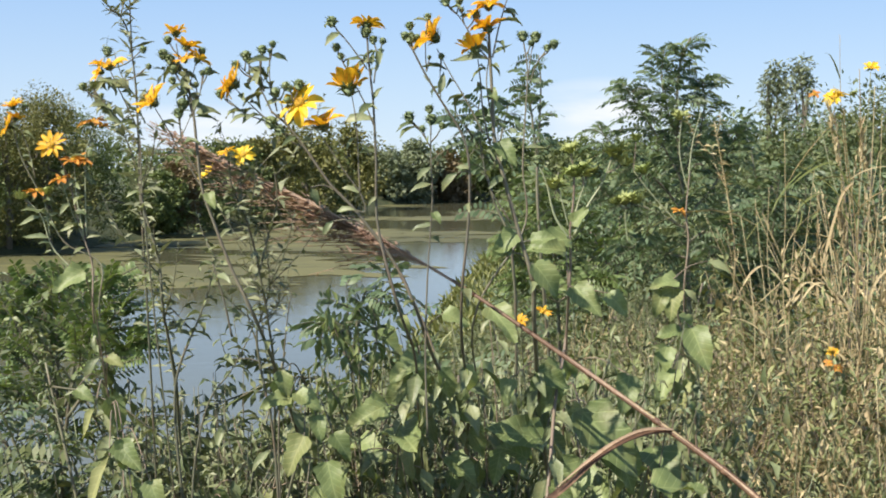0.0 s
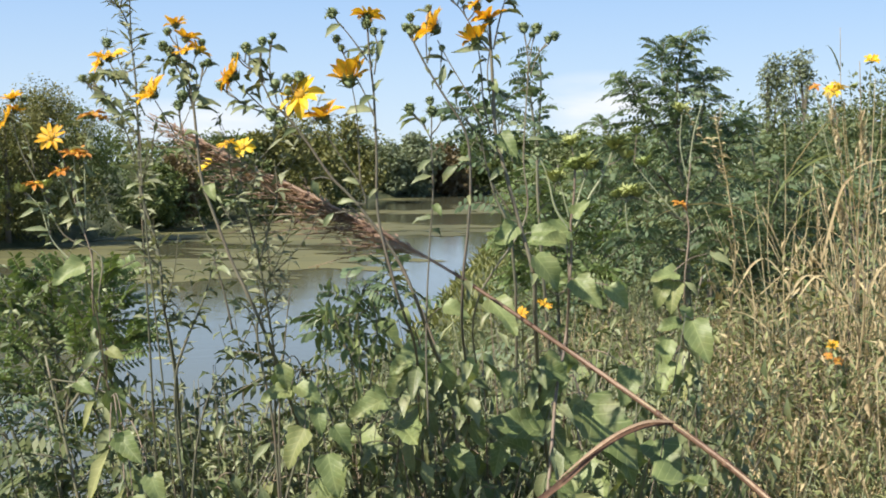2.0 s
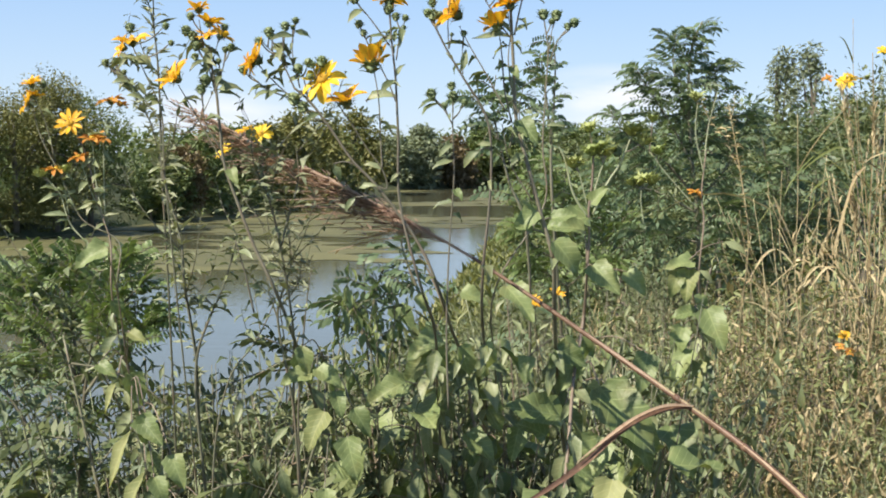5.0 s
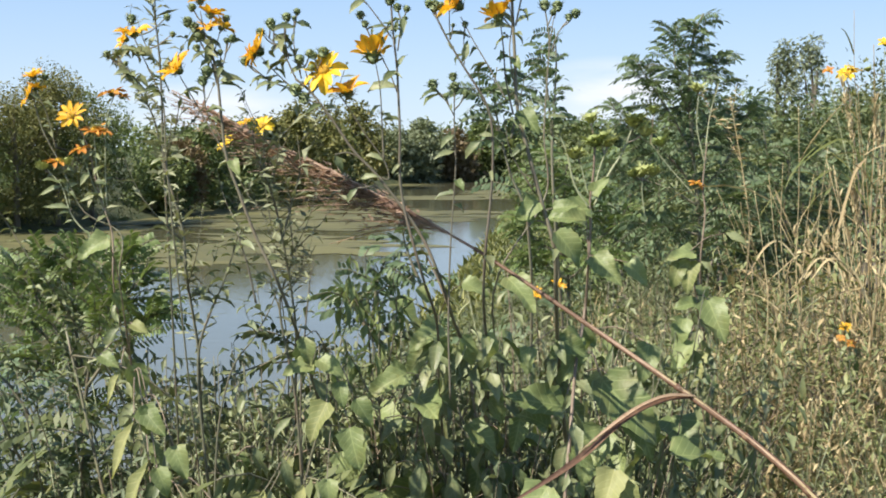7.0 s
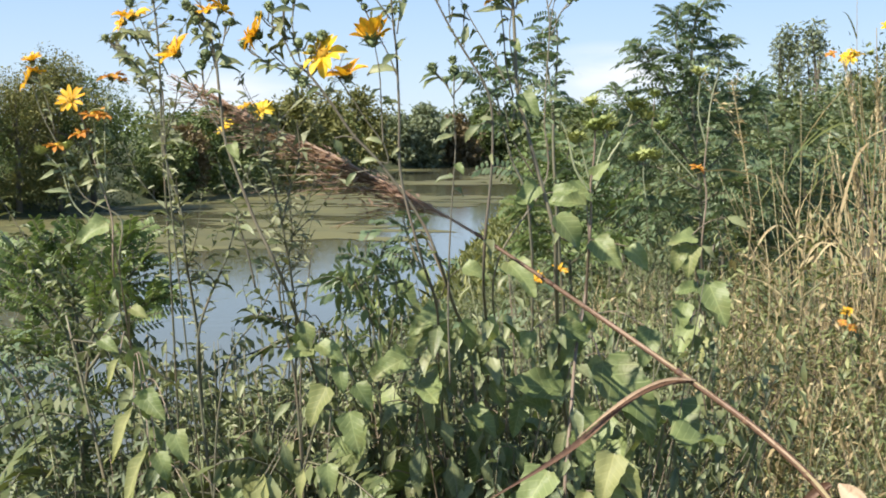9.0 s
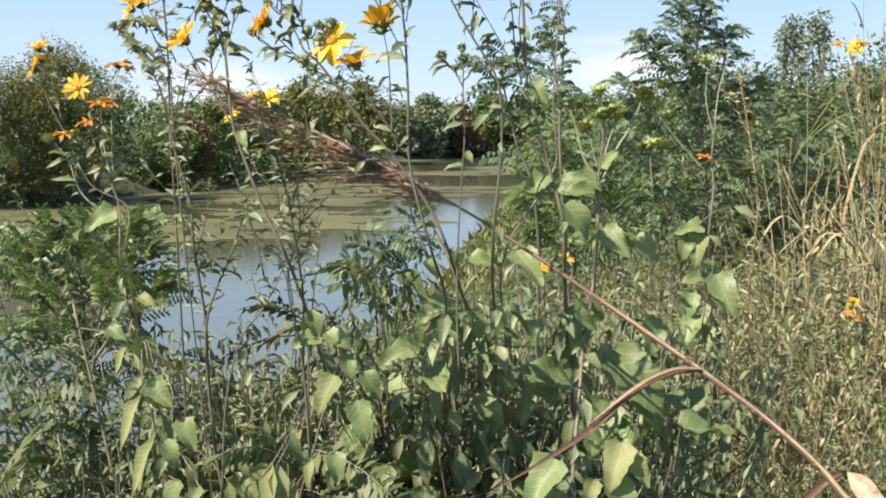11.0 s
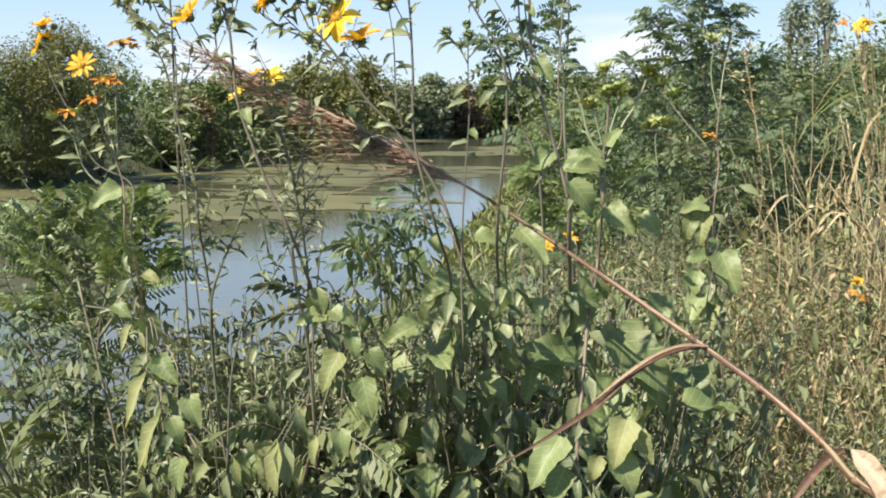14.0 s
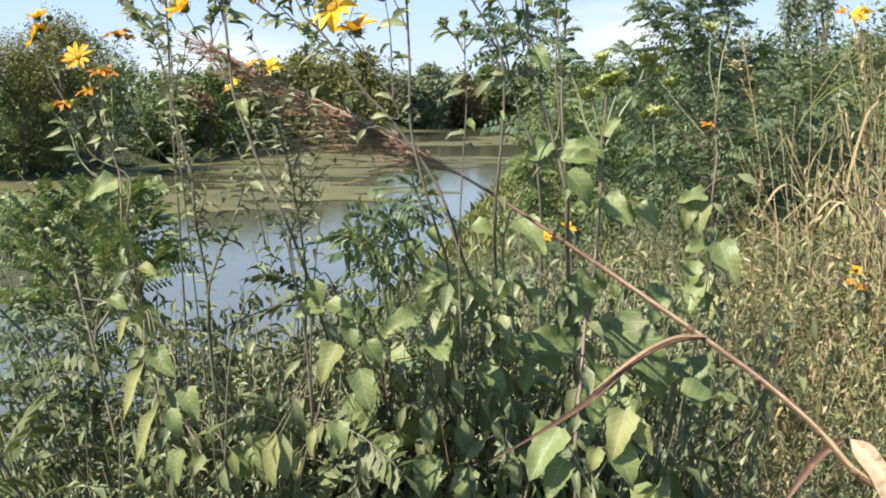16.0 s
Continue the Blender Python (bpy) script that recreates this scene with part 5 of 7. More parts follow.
sunflower("wild_sunflower", "small wild sunflower with ragged golden heads at the bank's edge",
    [(0.0035, [(-0.780, 3.008, -0.685), (-0.690, 2.588, 0.968), (-0.672, 2.441, 1.167), (-0.647, 2.278, 1.345), (-0.647, 2.293, 1.421), (-0.716, 2.296, 1.463), (-0.759, 2.302, 1.549), (-0.797, 2.306, 1.623), (-0.818, 2.312, 1.703)]),
     (0.0025, [(-0.770, 2.304, 1.581), (-0.786, 2.308, 1.645), (-0.807, 2.311, 1.693)])],
    heads=[((-0.813, 2.313, 1.719), (-0.2, -0.2, 0.9), 0.047, "petal", 0.50),
     ((-0.821, 2.310, 1.682), (-0.7, -0.3, 0.4), 0.052, "petal", 0.30),
     ((-0.807, 2.311, 1.696), (0.2, 0.2, 0.9), 0.040, "petal", 0.60)],
    buds=[((-0.791, 2.313, 1.719), 0.013)],
    leaves=[],
    stem="stem", twigs=9, seed=23, leaf="broad")

sunflower("wild_sunflower", "wild sunflower with one open golden head and orange faded heads",
    [(0.0040, [(-0.616, 3.008, -0.607), (-0.696, 2.588, 0.968), (-0.680, 2.428, 1.180), (-0.658, 2.276, 1.334), (-0.663, 2.293, 1.421), (-0.676, 2.296, 1.463), (-0.690, 2.299, 1.506), (-0.708, 2.304, 1.581), (-0.732, 2.307, 1.636)]),
     (0.0030, [(-0.679, 2.297, 1.474), (-0.693, 2.302, 1.549), (-0.697, 2.306, 1.610)]),
     (0.0028, [(-0.674, 2.297, 1.474), (-0.676, 2.302, 1.549), (-0.676, 2.306, 1.613)]),
     (0.0030, [(-0.674, 2.291, 1.389), (-0.738, 2.295, 1.453), (-0.759, 2.299, 1.511), (-0.786, 2.301, 1.543)]),
     (0.0025, [(-0.679, 2.296, 1.469), (-0.700, 2.299, 1.517), (-0.719, 2.303, 1.572)]),
     (0.0020, [(-0.678, 2.305, 1.602), (-0.672, 2.308, 1.645), (-0.658, 2.311, 1.685)]),
     (0.0020, [(-0.743, 2.297, 1.474), (-0.751, 2.300, 1.527), (-0.757, 2.302, 1.554)])],
    heads=[((-0.740, 2.308, 1.645), (-0.1, -0.8, 0.5), 0.061, "petal", 0.20),
     ((-0.697, 2.306, 1.618), (0.0, -0.3, 0.9), 0.052, "fadedpetal", 0.00),
     ((-0.679, 2.306, 1.618), (0.3, -0.2, 0.9), 0.040, "fadedpetal", -0.20),
     ((-0.725, 2.304, 1.581), (-0.2, -0.2, 0.9), 0.047, "fadedpetal", 0.10),
     ((-0.765, 2.302, 1.559), (0.0, -0.1, 1.0), 0.052, "fadedpetal", -0.10),
     ((-0.663, 2.311, 1.689), (-0.2, -0.1, 1.0), 0.052, "fadedpetal", 0.10),
     ((-0.644, 2.310, 1.682), (0.3, 0.0, 0.9), 0.035, "fadedpetal", 0.10)],
    buds=[((-0.797, 2.302, 1.551), 0.021), ((-0.749, 2.302, 1.561), 0.021)],
    leaves=[((-0.757, 2.299, 1.512), (-0.93, -0.21, -0.29), 0.050, 3, "droopy", 0.0),
     ((-0.741, 2.296, 1.470), (-0.97, -0.19, 0.14), 0.054, 3, "droopy", 0.0),
     ((-0.677, 2.298, 1.496), (-0.96, -0.21, -0.17), 0.052, 3, "droopy", 0.0),
     ((-0.674, 2.296, 1.470), (0.94, -0.18, 0.27), 0.029, 3, "droopy", 0.0),
     ((-0.677, 2.305, 1.598), (0.50, -0.25, -0.83), 0.033, 3, "droopy", 0.0)],
    stem="stemred", twigs=9, seed=24, leaf="broad")

sunflower("wild_sunflower", "short wild sunflower with small pale yellow heads",
    [(0.0028, [(-0.526, 2.915, -0.559), (-0.356, 2.495, 1.112), (-0.347, 2.344, 1.274), (-0.362, 2.295, 1.443), (-0.373, 2.300, 1.518), (-0.383, 2.303, 1.571), (-0.378, 2.306, 1.619)]),
     (0.0020, [(-0.378, 2.300, 1.528), (-0.399, 2.304, 1.582), (-0.410, 2.307, 1.630)]),
     (0.0020, [(-0.371, 2.295, 1.454), (-0.405, 2.298, 1.496), (-0.435, 2.302, 1.555), (-0.445, 2.304, 1.590)])],
    heads=[((-0.378, 2.307, 1.626), (-0.1, -0.7, 0.6), 0.045, "palepetal", 0.10),
     ((-0.409, 2.307, 1.633), (-0.2, -0.3, 0.9), 0.038, "petal", 0.20),
     ((-0.445, 2.304, 1.592), (-0.5, -0.4, 0.7), 0.040, "palepetal", 0.40)],
    buds=[((-0.405, 2.300, 1.518), 0.017), ((-0.394, 2.300, 1.523), 0.015)],
    leaves=[],
    stem="stem", twigs=9, seed=25, leaf="broad")

sunflower("wild_sunflower", "low yellow flowers among the weeds",
    [(0.0030, [(0.360, 3.485, -0.166), (0.210, 3.065, 1.026), (0.195, 2.961, 1.157), (0.187, 2.894, 1.238)]),
     (0.0020, [(0.197, 2.875, 1.130), (0.223, 2.880, 1.197), (0.237, 2.884, 1.260)]),
     (0.0020, [(0.102, 2.850, 0.982), (0.091, 2.860, 1.076), (0.088, 2.867, 1.143)]),
     (0.0020, [(-0.165, 2.825, 0.780), (-0.173, 2.831, 0.833), (-0.177, 2.837, 0.894)])],
    heads=[((0.184, 2.883, 1.240), (0.0, -0.6, 0.7), 0.036, "petal", 0.30),
     ((0.238, 2.884, 1.261), (0.2, -0.4, 0.8), 0.041, "petal", 0.30)],
    buds=[],
    leaves=[],
    stem="stem", twigs=3, seed=26, leaf="broad")

sunflower("wild_sunflower", "wild sunflower with pale heads rising from the tall grass",
    [(0.0050, [(1.530, 5.107, -0.030), (1.560, 4.687, 0.723), (1.498, 4.489, 1.283), (1.487, 4.503, 1.491), (1.462, 4.515, 1.679), (1.446, 4.525, 1.835)]),
     (0.0040, [(1.529, 4.493, 1.345), (1.550, 4.509, 1.595), (1.571, 4.523, 1.804), (1.581, 4.533, 1.960)]),
     (0.0040, [(1.467, 4.501, 1.470), (1.414, 4.515, 1.679), (1.373, 4.527, 1.866)])],
    heads=[((1.441, 4.527, 1.862), (-0.4, -0.5, 0.7), 0.078, "palepetal", 0.30),
     ((1.467, 4.528, 1.879), (0.4, -0.2, 0.9), 0.069, "palepetal", 0.40),
     ((1.584, 4.534, 1.975), (0.0, -0.5, 0.8), 0.064, "palepetal", 0.30),
     ((1.375, 4.528, 1.877), (-0.3, -0.5, 0.8), 0.046, "fadedpetal", 0.20)],
    buds=[((1.519, 4.528, 1.883), 0.025), ((1.467, 4.522, 1.793), 0.025)],
    leaves=[],
    stem="stemred", twigs=0, seed=27, leaf="broad")

sunflower("wild_sunflower", "small yellow-orange flowers low in the dry weeds",
    [(0.0040, [(1.454, 4.254, -0.030), (1.264, 3.834, 0.769), (1.215, 3.720, 0.953), (1.182, 3.662, 1.041)]),
     (0.0030, [(1.173, 3.559, 0.863), (1.167, 3.564, 0.929), (1.165, 3.569, 1.004)])],
    heads=[((1.153, 3.572, 1.059), (-0.2, -0.6, 0.7), 0.040, "petal", 0.30),
     ((1.170, 3.569, 1.013), (0.2, -0.6, 0.6), 0.037, "fadedpetal", 0.10),
     ((1.140, 3.570, 1.029), (-0.2, -0.5, 0.6), 0.029, "fadedpetal", 0.10)],
    buds=[],
    leaves=[],
    stem="stem", twigs=0, seed=28, leaf="broad")

sunflower("leafy_weed", "weed with long drooping dull green leaves",
    [(0.0050, [(-0.136, 2.700, -0.361), (-0.036, 2.280, 0.843), (-0.042, 2.290, 0.931), (-0.046, 2.253, 1.116), (-0.042, 2.075, 1.291)])],
    heads=[],
    buds=[],
    leaves=[((-0.050, 1.962, 1.161), (-0.24, -0.45, -0.86), 0.087, 0, "droopy", 0.0),
     ((-0.041, 1.963, 1.161), (0.06, -0.45, -0.89), 0.084, 2, "droopy", 0.0),
     ((-0.077, 1.955, 1.096), (-0.13, -0.52, -0.84), 0.088, 0, "droopy", 0.0),
     ((-0.063, 1.955, 1.092), (0.07, -0.45, -0.89), 0.074, 2, "droopy", 0.0),
     ((-0.021, 1.952, 1.060), (0.10, -0.38, -0.92), 0.097, 0, "droopy", 0.0),
     ((-0.037, 1.977, 1.293), (-0.74, -0.49, -0.46), 0.068, 0, "broad", 0.0),
     ((-0.046, 1.974, 1.263), (-0.70, -0.50, -0.51), 0.072, 2, "broad", 0.0),
     ((-0.027, 1.968, 1.212), (0.20, -0.38, -0.90), 0.073, 1, "droopy", 0.0),
     ((-0.064, 1.968, 1.212), (-0.14, -0.46, -0.88), 0.053, 0, "droopy", 0.0),
     ((-0.053, 1.943, 0.986), (-0.44, -0.52, -0.74), 0.082, 0, "broad", 0.0),
     ((0.011, 1.958, 1.111), (0.49, -0.36, -0.79), 0.051, 0, "broad", 0.0),
     ((0.030, 1.953, 1.069), (-0.20, -0.52, -0.83), 0.058, 0, "broad", 0.0),
     ((-0.129, 1.962, 1.161), (-0.95, -0.31, -0.10), 0.051, 3, "droopy", 0.0),
     ((-0.000, 1.985, 1.364), (0.94, -0.22, -0.28), 0.049, 1, "broad", 0.0),
     ((-0.070, 1.984, 1.359), (0.47, -0.36, -0.80), 0.035, 2, "broad", 0.0)],
    stem="stemdark", twigs=0, seed=29, leaf="broad")

sunflower("leafy_weed", "weed with broad yellow-green and shaded leaves",
    [(0.0050, [(-0.111, 2.453, -0.337), (-0.181, 2.033, 0.902), (-0.191, 2.044, 0.999), (-0.219, 2.054, 1.096), (-0.216, 1.903, 1.259)])],
    heads=[],
    buds=[],
    leaves=[((-0.198, 1.716, 1.220), (-0.40, -0.45, -0.80), 0.062, 0, "yellow", 0.0),
     ((-0.165, 1.712, 1.184), (0.23, -0.37, -0.90), 0.063, 0, "broad", 0.0),
     ((-0.230, 1.703, 1.103), (-0.17, -0.46, -0.87), 0.047, 0, "droopyellow", 0.0),
     ((-0.197, 1.704, 1.111), (0.15, -0.45, -0.88), 0.048, 1, "broad", 0.0),
     ((-0.286, 1.701, 1.095), (-0.09, -0.46, -0.89), 0.083, 0, "droopyellow", 0.0),
     ((-0.250, 1.698, 1.066), (-0.28, -0.45, -0.85), 0.044, 2, "droopyellow", 0.0),
     ((-0.182, 1.719, 1.249), (0.26, -0.45, -0.85), 0.041, 0, "broad", 0.0),
     ((-0.278, 1.701, 1.095), (0.12, -0.45, -0.88), 0.074, 2, "droopy", 0.0),
     ((-0.262, 1.707, 1.143), (0.35, -0.45, -0.82), 0.060, 1, "droopy", 0.0),
     ((-0.157, 1.717, 1.224), (0.61, -0.27, -0.75), 0.048, 1, "broad", 0.0),
     ((-0.219, 1.722, 1.277), (-0.85, -0.48, -0.23), 0.047, 0, "broad", 0.0),
     ((-0.210, 1.722, 1.281), (0.83, -0.47, -0.30), 0.048, 2, "broad", 0.0),
     ((-0.231, 1.725, 1.313), (0.25, -0.37, -0.89), 0.044, 1, "broad", 0.0)],
    stem="stemdark", twigs=0, seed=30, leaf="broad")

sunflower("leafy_weed", "weed with folded pale yellow withering leaves",
    [(0.0050, [(-0.702, 2.449, -0.619), (-0.522, 2.029, 0.900), (-0.538, 2.044, 1.036), (-0.546, 2.027, 1.139), (-0.530, 1.899, 1.257)])],
    heads=[],
    buds=[],
    leaves=[((-0.515, 1.738, 1.455), (-0.76, -0.42, -0.49), 0.053, 0, "broad", 0.0),
     ((-0.495, 1.717, 1.267), (-0.35, -0.38, -0.86), 0.053, 3, "droopyellow", 0.0),
     ((-0.462, 1.712, 1.211), (0.65, -0.49, -0.58), 0.055, 0, "broad", 0.0),
     ((-0.454, 1.712, 1.215), (0.08, -0.52, -0.85), 0.045, 2, "broad", 0.0),
     ((-0.475, 1.710, 1.194), (-0.36, -0.38, -0.85), 0.087, 3, "droopyellow", 0.0),
     ((-0.453, 1.704, 1.138), (-0.38, -0.38, -0.85), 0.098, 3, "droopyellow", 0.0),
     ((-0.479, 1.725, 1.332), (0.85, -0.40, -0.35), 0.030, 0, "yellow", 0.0),
     ((-0.417, 1.706, 1.158), (0.41, -0.44, -0.80), 0.053, 1, "broad", 0.0),
     ((-0.441, 1.703, 1.126), (0.47, -0.44, -0.77), 0.046, 2, "broad", 0.0),
     ((-0.392, 1.696, 1.062), (-0.40, -0.45, -0.80), 0.035, 0, "yellow", 0.0),
     ((-0.351, 1.698, 1.070), (0.27, -0.37, -0.89), 0.046, 0, "droopyellow", 0.0),
     ((-0.523, 1.719, 1.287), (0.82, -0.40, -0.40), 0.035, 0, "broad", 0.0)],
    stem="stemred", twigs=0, seed=31, leaf="broad")

sunflower("leafy_weed", "broad-leaved weed with limp ridged leaves",
    [(0.0045, [(-0.278, 2.150, -0.500), (-0.308, 1.900, 0.942), (-0.279, 1.900, 1.057), (-0.250, 1.900, 1.170)])],
    leaves=[((-0.227, 1.870, 1.190), (0.00, -0.42, -0.86), 0.071, 1, "droopy", 0.0),
     ((-0.163, 1.870, 1.140), (-0.10, -0.42, -0.86), 0.071, 1, "broad", 0.0),
     ((-0.246, 1.870, 1.067), (-0.20, -0.42, -0.86), 0.062, 0, "droopy", 0.0),
     ((-0.194, 1.870, 1.108), (0.30, -0.42, -0.86), 0.056, 1, "broad", 0.0),
     ((-0.278, 1.870, 1.017), (-0.10, -0.42, -0.86), 0.049, 3, "droopyellow", 0.0),
     ((-0.212, 1.870, 1.054), (-0.20, -0.42, -0.86), 0.056, 0, "droopy", 0.0),
     ((-0.177, 1.870, 1.017), (0.20, -0.42, -0.86), 0.067, 2, "droopy", 0.0),
     ((-0.283, 1.870, 1.108), (0.20, -0.42, -0.86), 0.048, 0, "droopyellow", 0.0),
     ((-0.222, 1.870, 0.989), (-0.30, -0.42, -0.86), 0.062, 0, "broad", 0.0),
     ((-0.269, 1.870, 1.163), (-0.50, -0.42, -0.40), 0.044, 0, "droopy", 0.0)],
    stem="stemred", twigs=3, seed=320, leaf="broad")

sunflower("leafy_weed", "tall weed with long hanging ridged leaves",
    [(0.0045, [(-0.059, 2.150, -0.500), (-0.089, 1.900, 0.943), (-0.077, 1.900, 1.081), (-0.066, 1.900, 1.216)])],
    leaves=[((-0.051, 1.870, 1.180), (-0.10, -0.42, -0.86), 0.074, 1, "droopy", 0.0),
     ((-0.072, 1.870, 1.010), (0.00, -0.42, -0.86), 0.076, 0, "broad", 0.0),
     ((-0.065, 1.870, 1.095), (-0.10, -0.42, -0.86), 0.086, 0, "droopy", 0.0),
     ((-0.092, 1.870, 1.163), (-0.60, -0.42, -0.40), 0.056, 0, "droopy", 0.0),
     ((-0.123, 1.870, 1.163), (0.30, -0.42, -0.86), 0.056, 1, "droopy", 0.0),
     ((-0.132, 1.870, 1.045), (-0.30, -0.42, -0.86), 0.067, 0, "broad", 0.0),
     ((-0.021, 1.870, 1.073), (0.25, -0.42, -0.86), 0.076, 2, "droopy", 0.0),
     ((-0.034, 1.870, 1.136), (0.40, -0.42, -0.86), 0.053, 2, "droopy", 0.0),
     ((-0.087, 1.870, 1.235), (-0.90, -0.42, -0.40), 0.074, 0, "broad", 0.0),
     ((-0.105, 1.870, 1.091), (-0.40, -0.42, -0.86), 0.053, 1, "droopy", 0.0)],
    stem="stemred", twigs=3, seed=321, leaf="broad")

sunflower("leafy_weed", "weed with drooping green leaves on a brown stalk",
    [(0.0045, [(0.092, 2.150, -0.500), (0.062, 1.900, 0.943), (0.050, 1.900, 1.044), (0.038, 1.900, 1.143)])],
    leaves=[((0.035, 1.870, 1.077), (0.10, -0.42, -0.86), 0.058, 1, "droopy", 0.0),
     ((0.010, 1.870, 1.155), (0.50, -0.42, -0.40), 0.065, 0, "broad", 0.0),
     ((0.055, 1.870, 1.146), (-0.40, -0.42, -0.86), 0.056, 0, "droopy", 0.0),
     ((-0.007, 1.870, 0.990), (-0.20, -0.42, -0.86), 0.067, 0, "broad", 0.0),
     ((0.055, 1.870, 1.018), (0.30, -0.42, -0.86), 0.067, 2, "droopy", 0.0),
     ((0.090, 1.870, 1.164), (-0.20, -0.42, -0.86), 0.056, 1, "broad", 0.0),
     ((0.020, 1.870, 1.036), (-0.50, -0.42, -0.40), 0.053, 0, "droopy", 0.0),
     ((0.082, 1.870, 1.091), (0.40, -0.42, -0.86), 0.062, 1, "droopy", 0.0)],
    stem="stemred", twigs=3, seed=322, leaf="broad")

sunflower("leafy_weed", "low weed with yellowing limp leaves",
    [(0.0045, [(-0.359, 2.100, -0.500), (-0.390, 1.850, 0.958), (-0.370, 1.850, 1.033), (-0.351, 1.850, 1.108)])],
    leaves=[((-0.312, 1.820, 1.058), (-0.10, -0.42, -0.86), 0.076, 0, "yellow", 0.0),
     ((-0.337, 1.820, 1.103), (-0.30, -0.42, -0.86), 0.046, 0, "droopy", 0.0),
     ((-0.356, 1.820, 1.040), (0.20, -0.42, -0.86), 0.057, 2, "broad", 0.0),
     ((-0.399, 1.820, 1.085), (-0.20, -0.42, -0.86), 0.052, 1, "droopy", 0.0),
     ((-0.383, 1.820, 1.013), (0.10, -0.42, -0.86), 0.060, 0, "droopy", 0.0),
     ((-0.319, 1.820, 1.129), (0.30, -0.42, -0.86), 0.041, 2, "droopy", 0.0)],
    stem="stemred", twigs=3, seed=323, leaf="broad")

sunflower("leafy_weed", "low weed with pale folded leaves near the water",
    [(0.0045, [(-0.475, 2.100, -0.500), (-0.506, 1.850, 0.957), (-0.490, 1.850, 1.019), (-0.475, 1.850, 1.081)])],
    leaves=[((-0.452, 1.820, 1.031), (-0.20, -0.42, -0.86), 0.055, 1, "broad", 0.0),
     ((-0.468, 1.820, 1.102), (0.20, -0.42, -0.86), 0.046, 0, "droopy", 0.0),
     ((-0.502, 1.820, 1.057), (-0.20, -0.42, -0.86), 0.057, 3, "droopyellow", 0.0),
     ((-0.434, 1.820, 1.067), (0.30, -0.42, -0.86), 0.048, 2, "droopy", 0.0),
     ((-0.514, 1.820, 1.003), (0.10, -0.42, -0.86), 0.052, 1, "droopy", 0.0)],
    stem="stemred", twigs=3, seed=324, leaf="broad")

leafy_shoots("mugwort", "tall grey-green mugwort leaning at its tip", "weed", "tall weeds on the bank",
    [(0.0045, [(-0.290, 2.452, -0.422), (-0.430, 2.032, 0.918), (-0.439, 2.045, 1.037), (-0.439, 2.003, 1.164), (-0.418, 1.888, 1.269), (-0.407, 1.797, 1.343), (-0.401, 1.733, 1.401), (-0.407, 1.740, 1.465), (-0.434, 1.751, 1.562), (-0.438, 1.757, 1.643), (-0.441, 1.761, 1.708), (-0.446, 1.764, 1.756), (-0.453, 1.767, 1.797), (-0.466, 1.768, 1.821), (-0.485, 1.769, 1.831)])],
    SLIM, "grey", "stem", 70, 0.028, (-0.2, 0.9), 51, 14, 0.10)

leafy_shoots("mugwort", "mugwort side shoot with small grey leaves", "weed", "tall weeds on the bank",
    [(0.0030, [(-0.485, 2.219, -0.503), (-0.445, 1.799, 1.519), (-0.452, 1.803, 1.586), (-0.465, 1.806, 1.636), (-0.484, 1.808, 1.669), (-0.505, 1.810, 1.698), (-0.530, 1.812, 1.726)])],
    SLIM, "grey", "stem", 62, 0.030, (-0.2, 0.9), 52, 3, 0.10)

leafy_shoots("mugwort", "dark stem of a grey mugwort at the bank's edge", "weed", "tall weeds on the bank",
    [(0.0035, [(-0.449, 2.605, -0.506), (-0.589, 2.185, 0.956), (-0.611, 2.199, 1.080), (-0.621, 2.059, 1.220), (-0.640, 1.969, 1.301), (-0.650, 1.891, 1.366), (-0.681, 1.882, 1.415), (-0.735, 1.891, 1.498)])],
    DROOPY, "wilted", "stem", 45, 0.036, (-0.2, 0.9), 57, 4, 0.10)

leafy_shoots("mugwort", "grey mugwort leaning over the pond", "weed", "tall weeds on the bank",
    [(0.0030, [(-0.776, 2.601, -0.661), (-0.736, 2.181, 0.934), (-0.768, 2.195, 1.059), (-0.771, 2.095, 1.183), (-0.781, 2.019, 1.255), (-0.752, 1.878, 1.384)])],
    DROOPY, "mugleaf_shaded", "stem", 45, 0.034, (-0.2, 0.9), 58, 4, 0.10)

leafy_shoots("mugwort", "weed stem with paired dark leaves over the water", "weed", "tall weeds on the bank",
    [(0.0040, [(-0.362, 1.750, 0.994), (-0.380, 1.750, 1.120), (-0.388, 1.750, 1.289), (-0.368, 1.750, 1.351), (-0.351, 1.750, 1.389), (-0.334, 1.750, 1.441), (-0.326, 1.750, 1.473)]),
     (0.0025, [(-0.388, 1.750, 1.283), (-0.398, 1.750, 1.350), (-0.406, 1.750, 1.399), (-0.411, 1.750, 1.457)])],
    DROOPY, "wilted", "stem", 60, 0.030, (-0.5, 0.8), 53, 2, 0.45)

leafy_shoots("mugwort", "thin dark weed shoot with few hanging leaves", "weed", "tall weeds on the bank",
    [(0.0030, [(-0.241, 1.800, 1.014), (-0.246, 1.800, 1.207), (-0.237, 1.800, 1.326), (-0.230, 1.800, 1.389), (-0.225, 1.800, 1.418)])],
    DROOPY, "wilted", "stemdark", 24, 0.024, (-1.2, 0.4), 54, 0, 0.5)

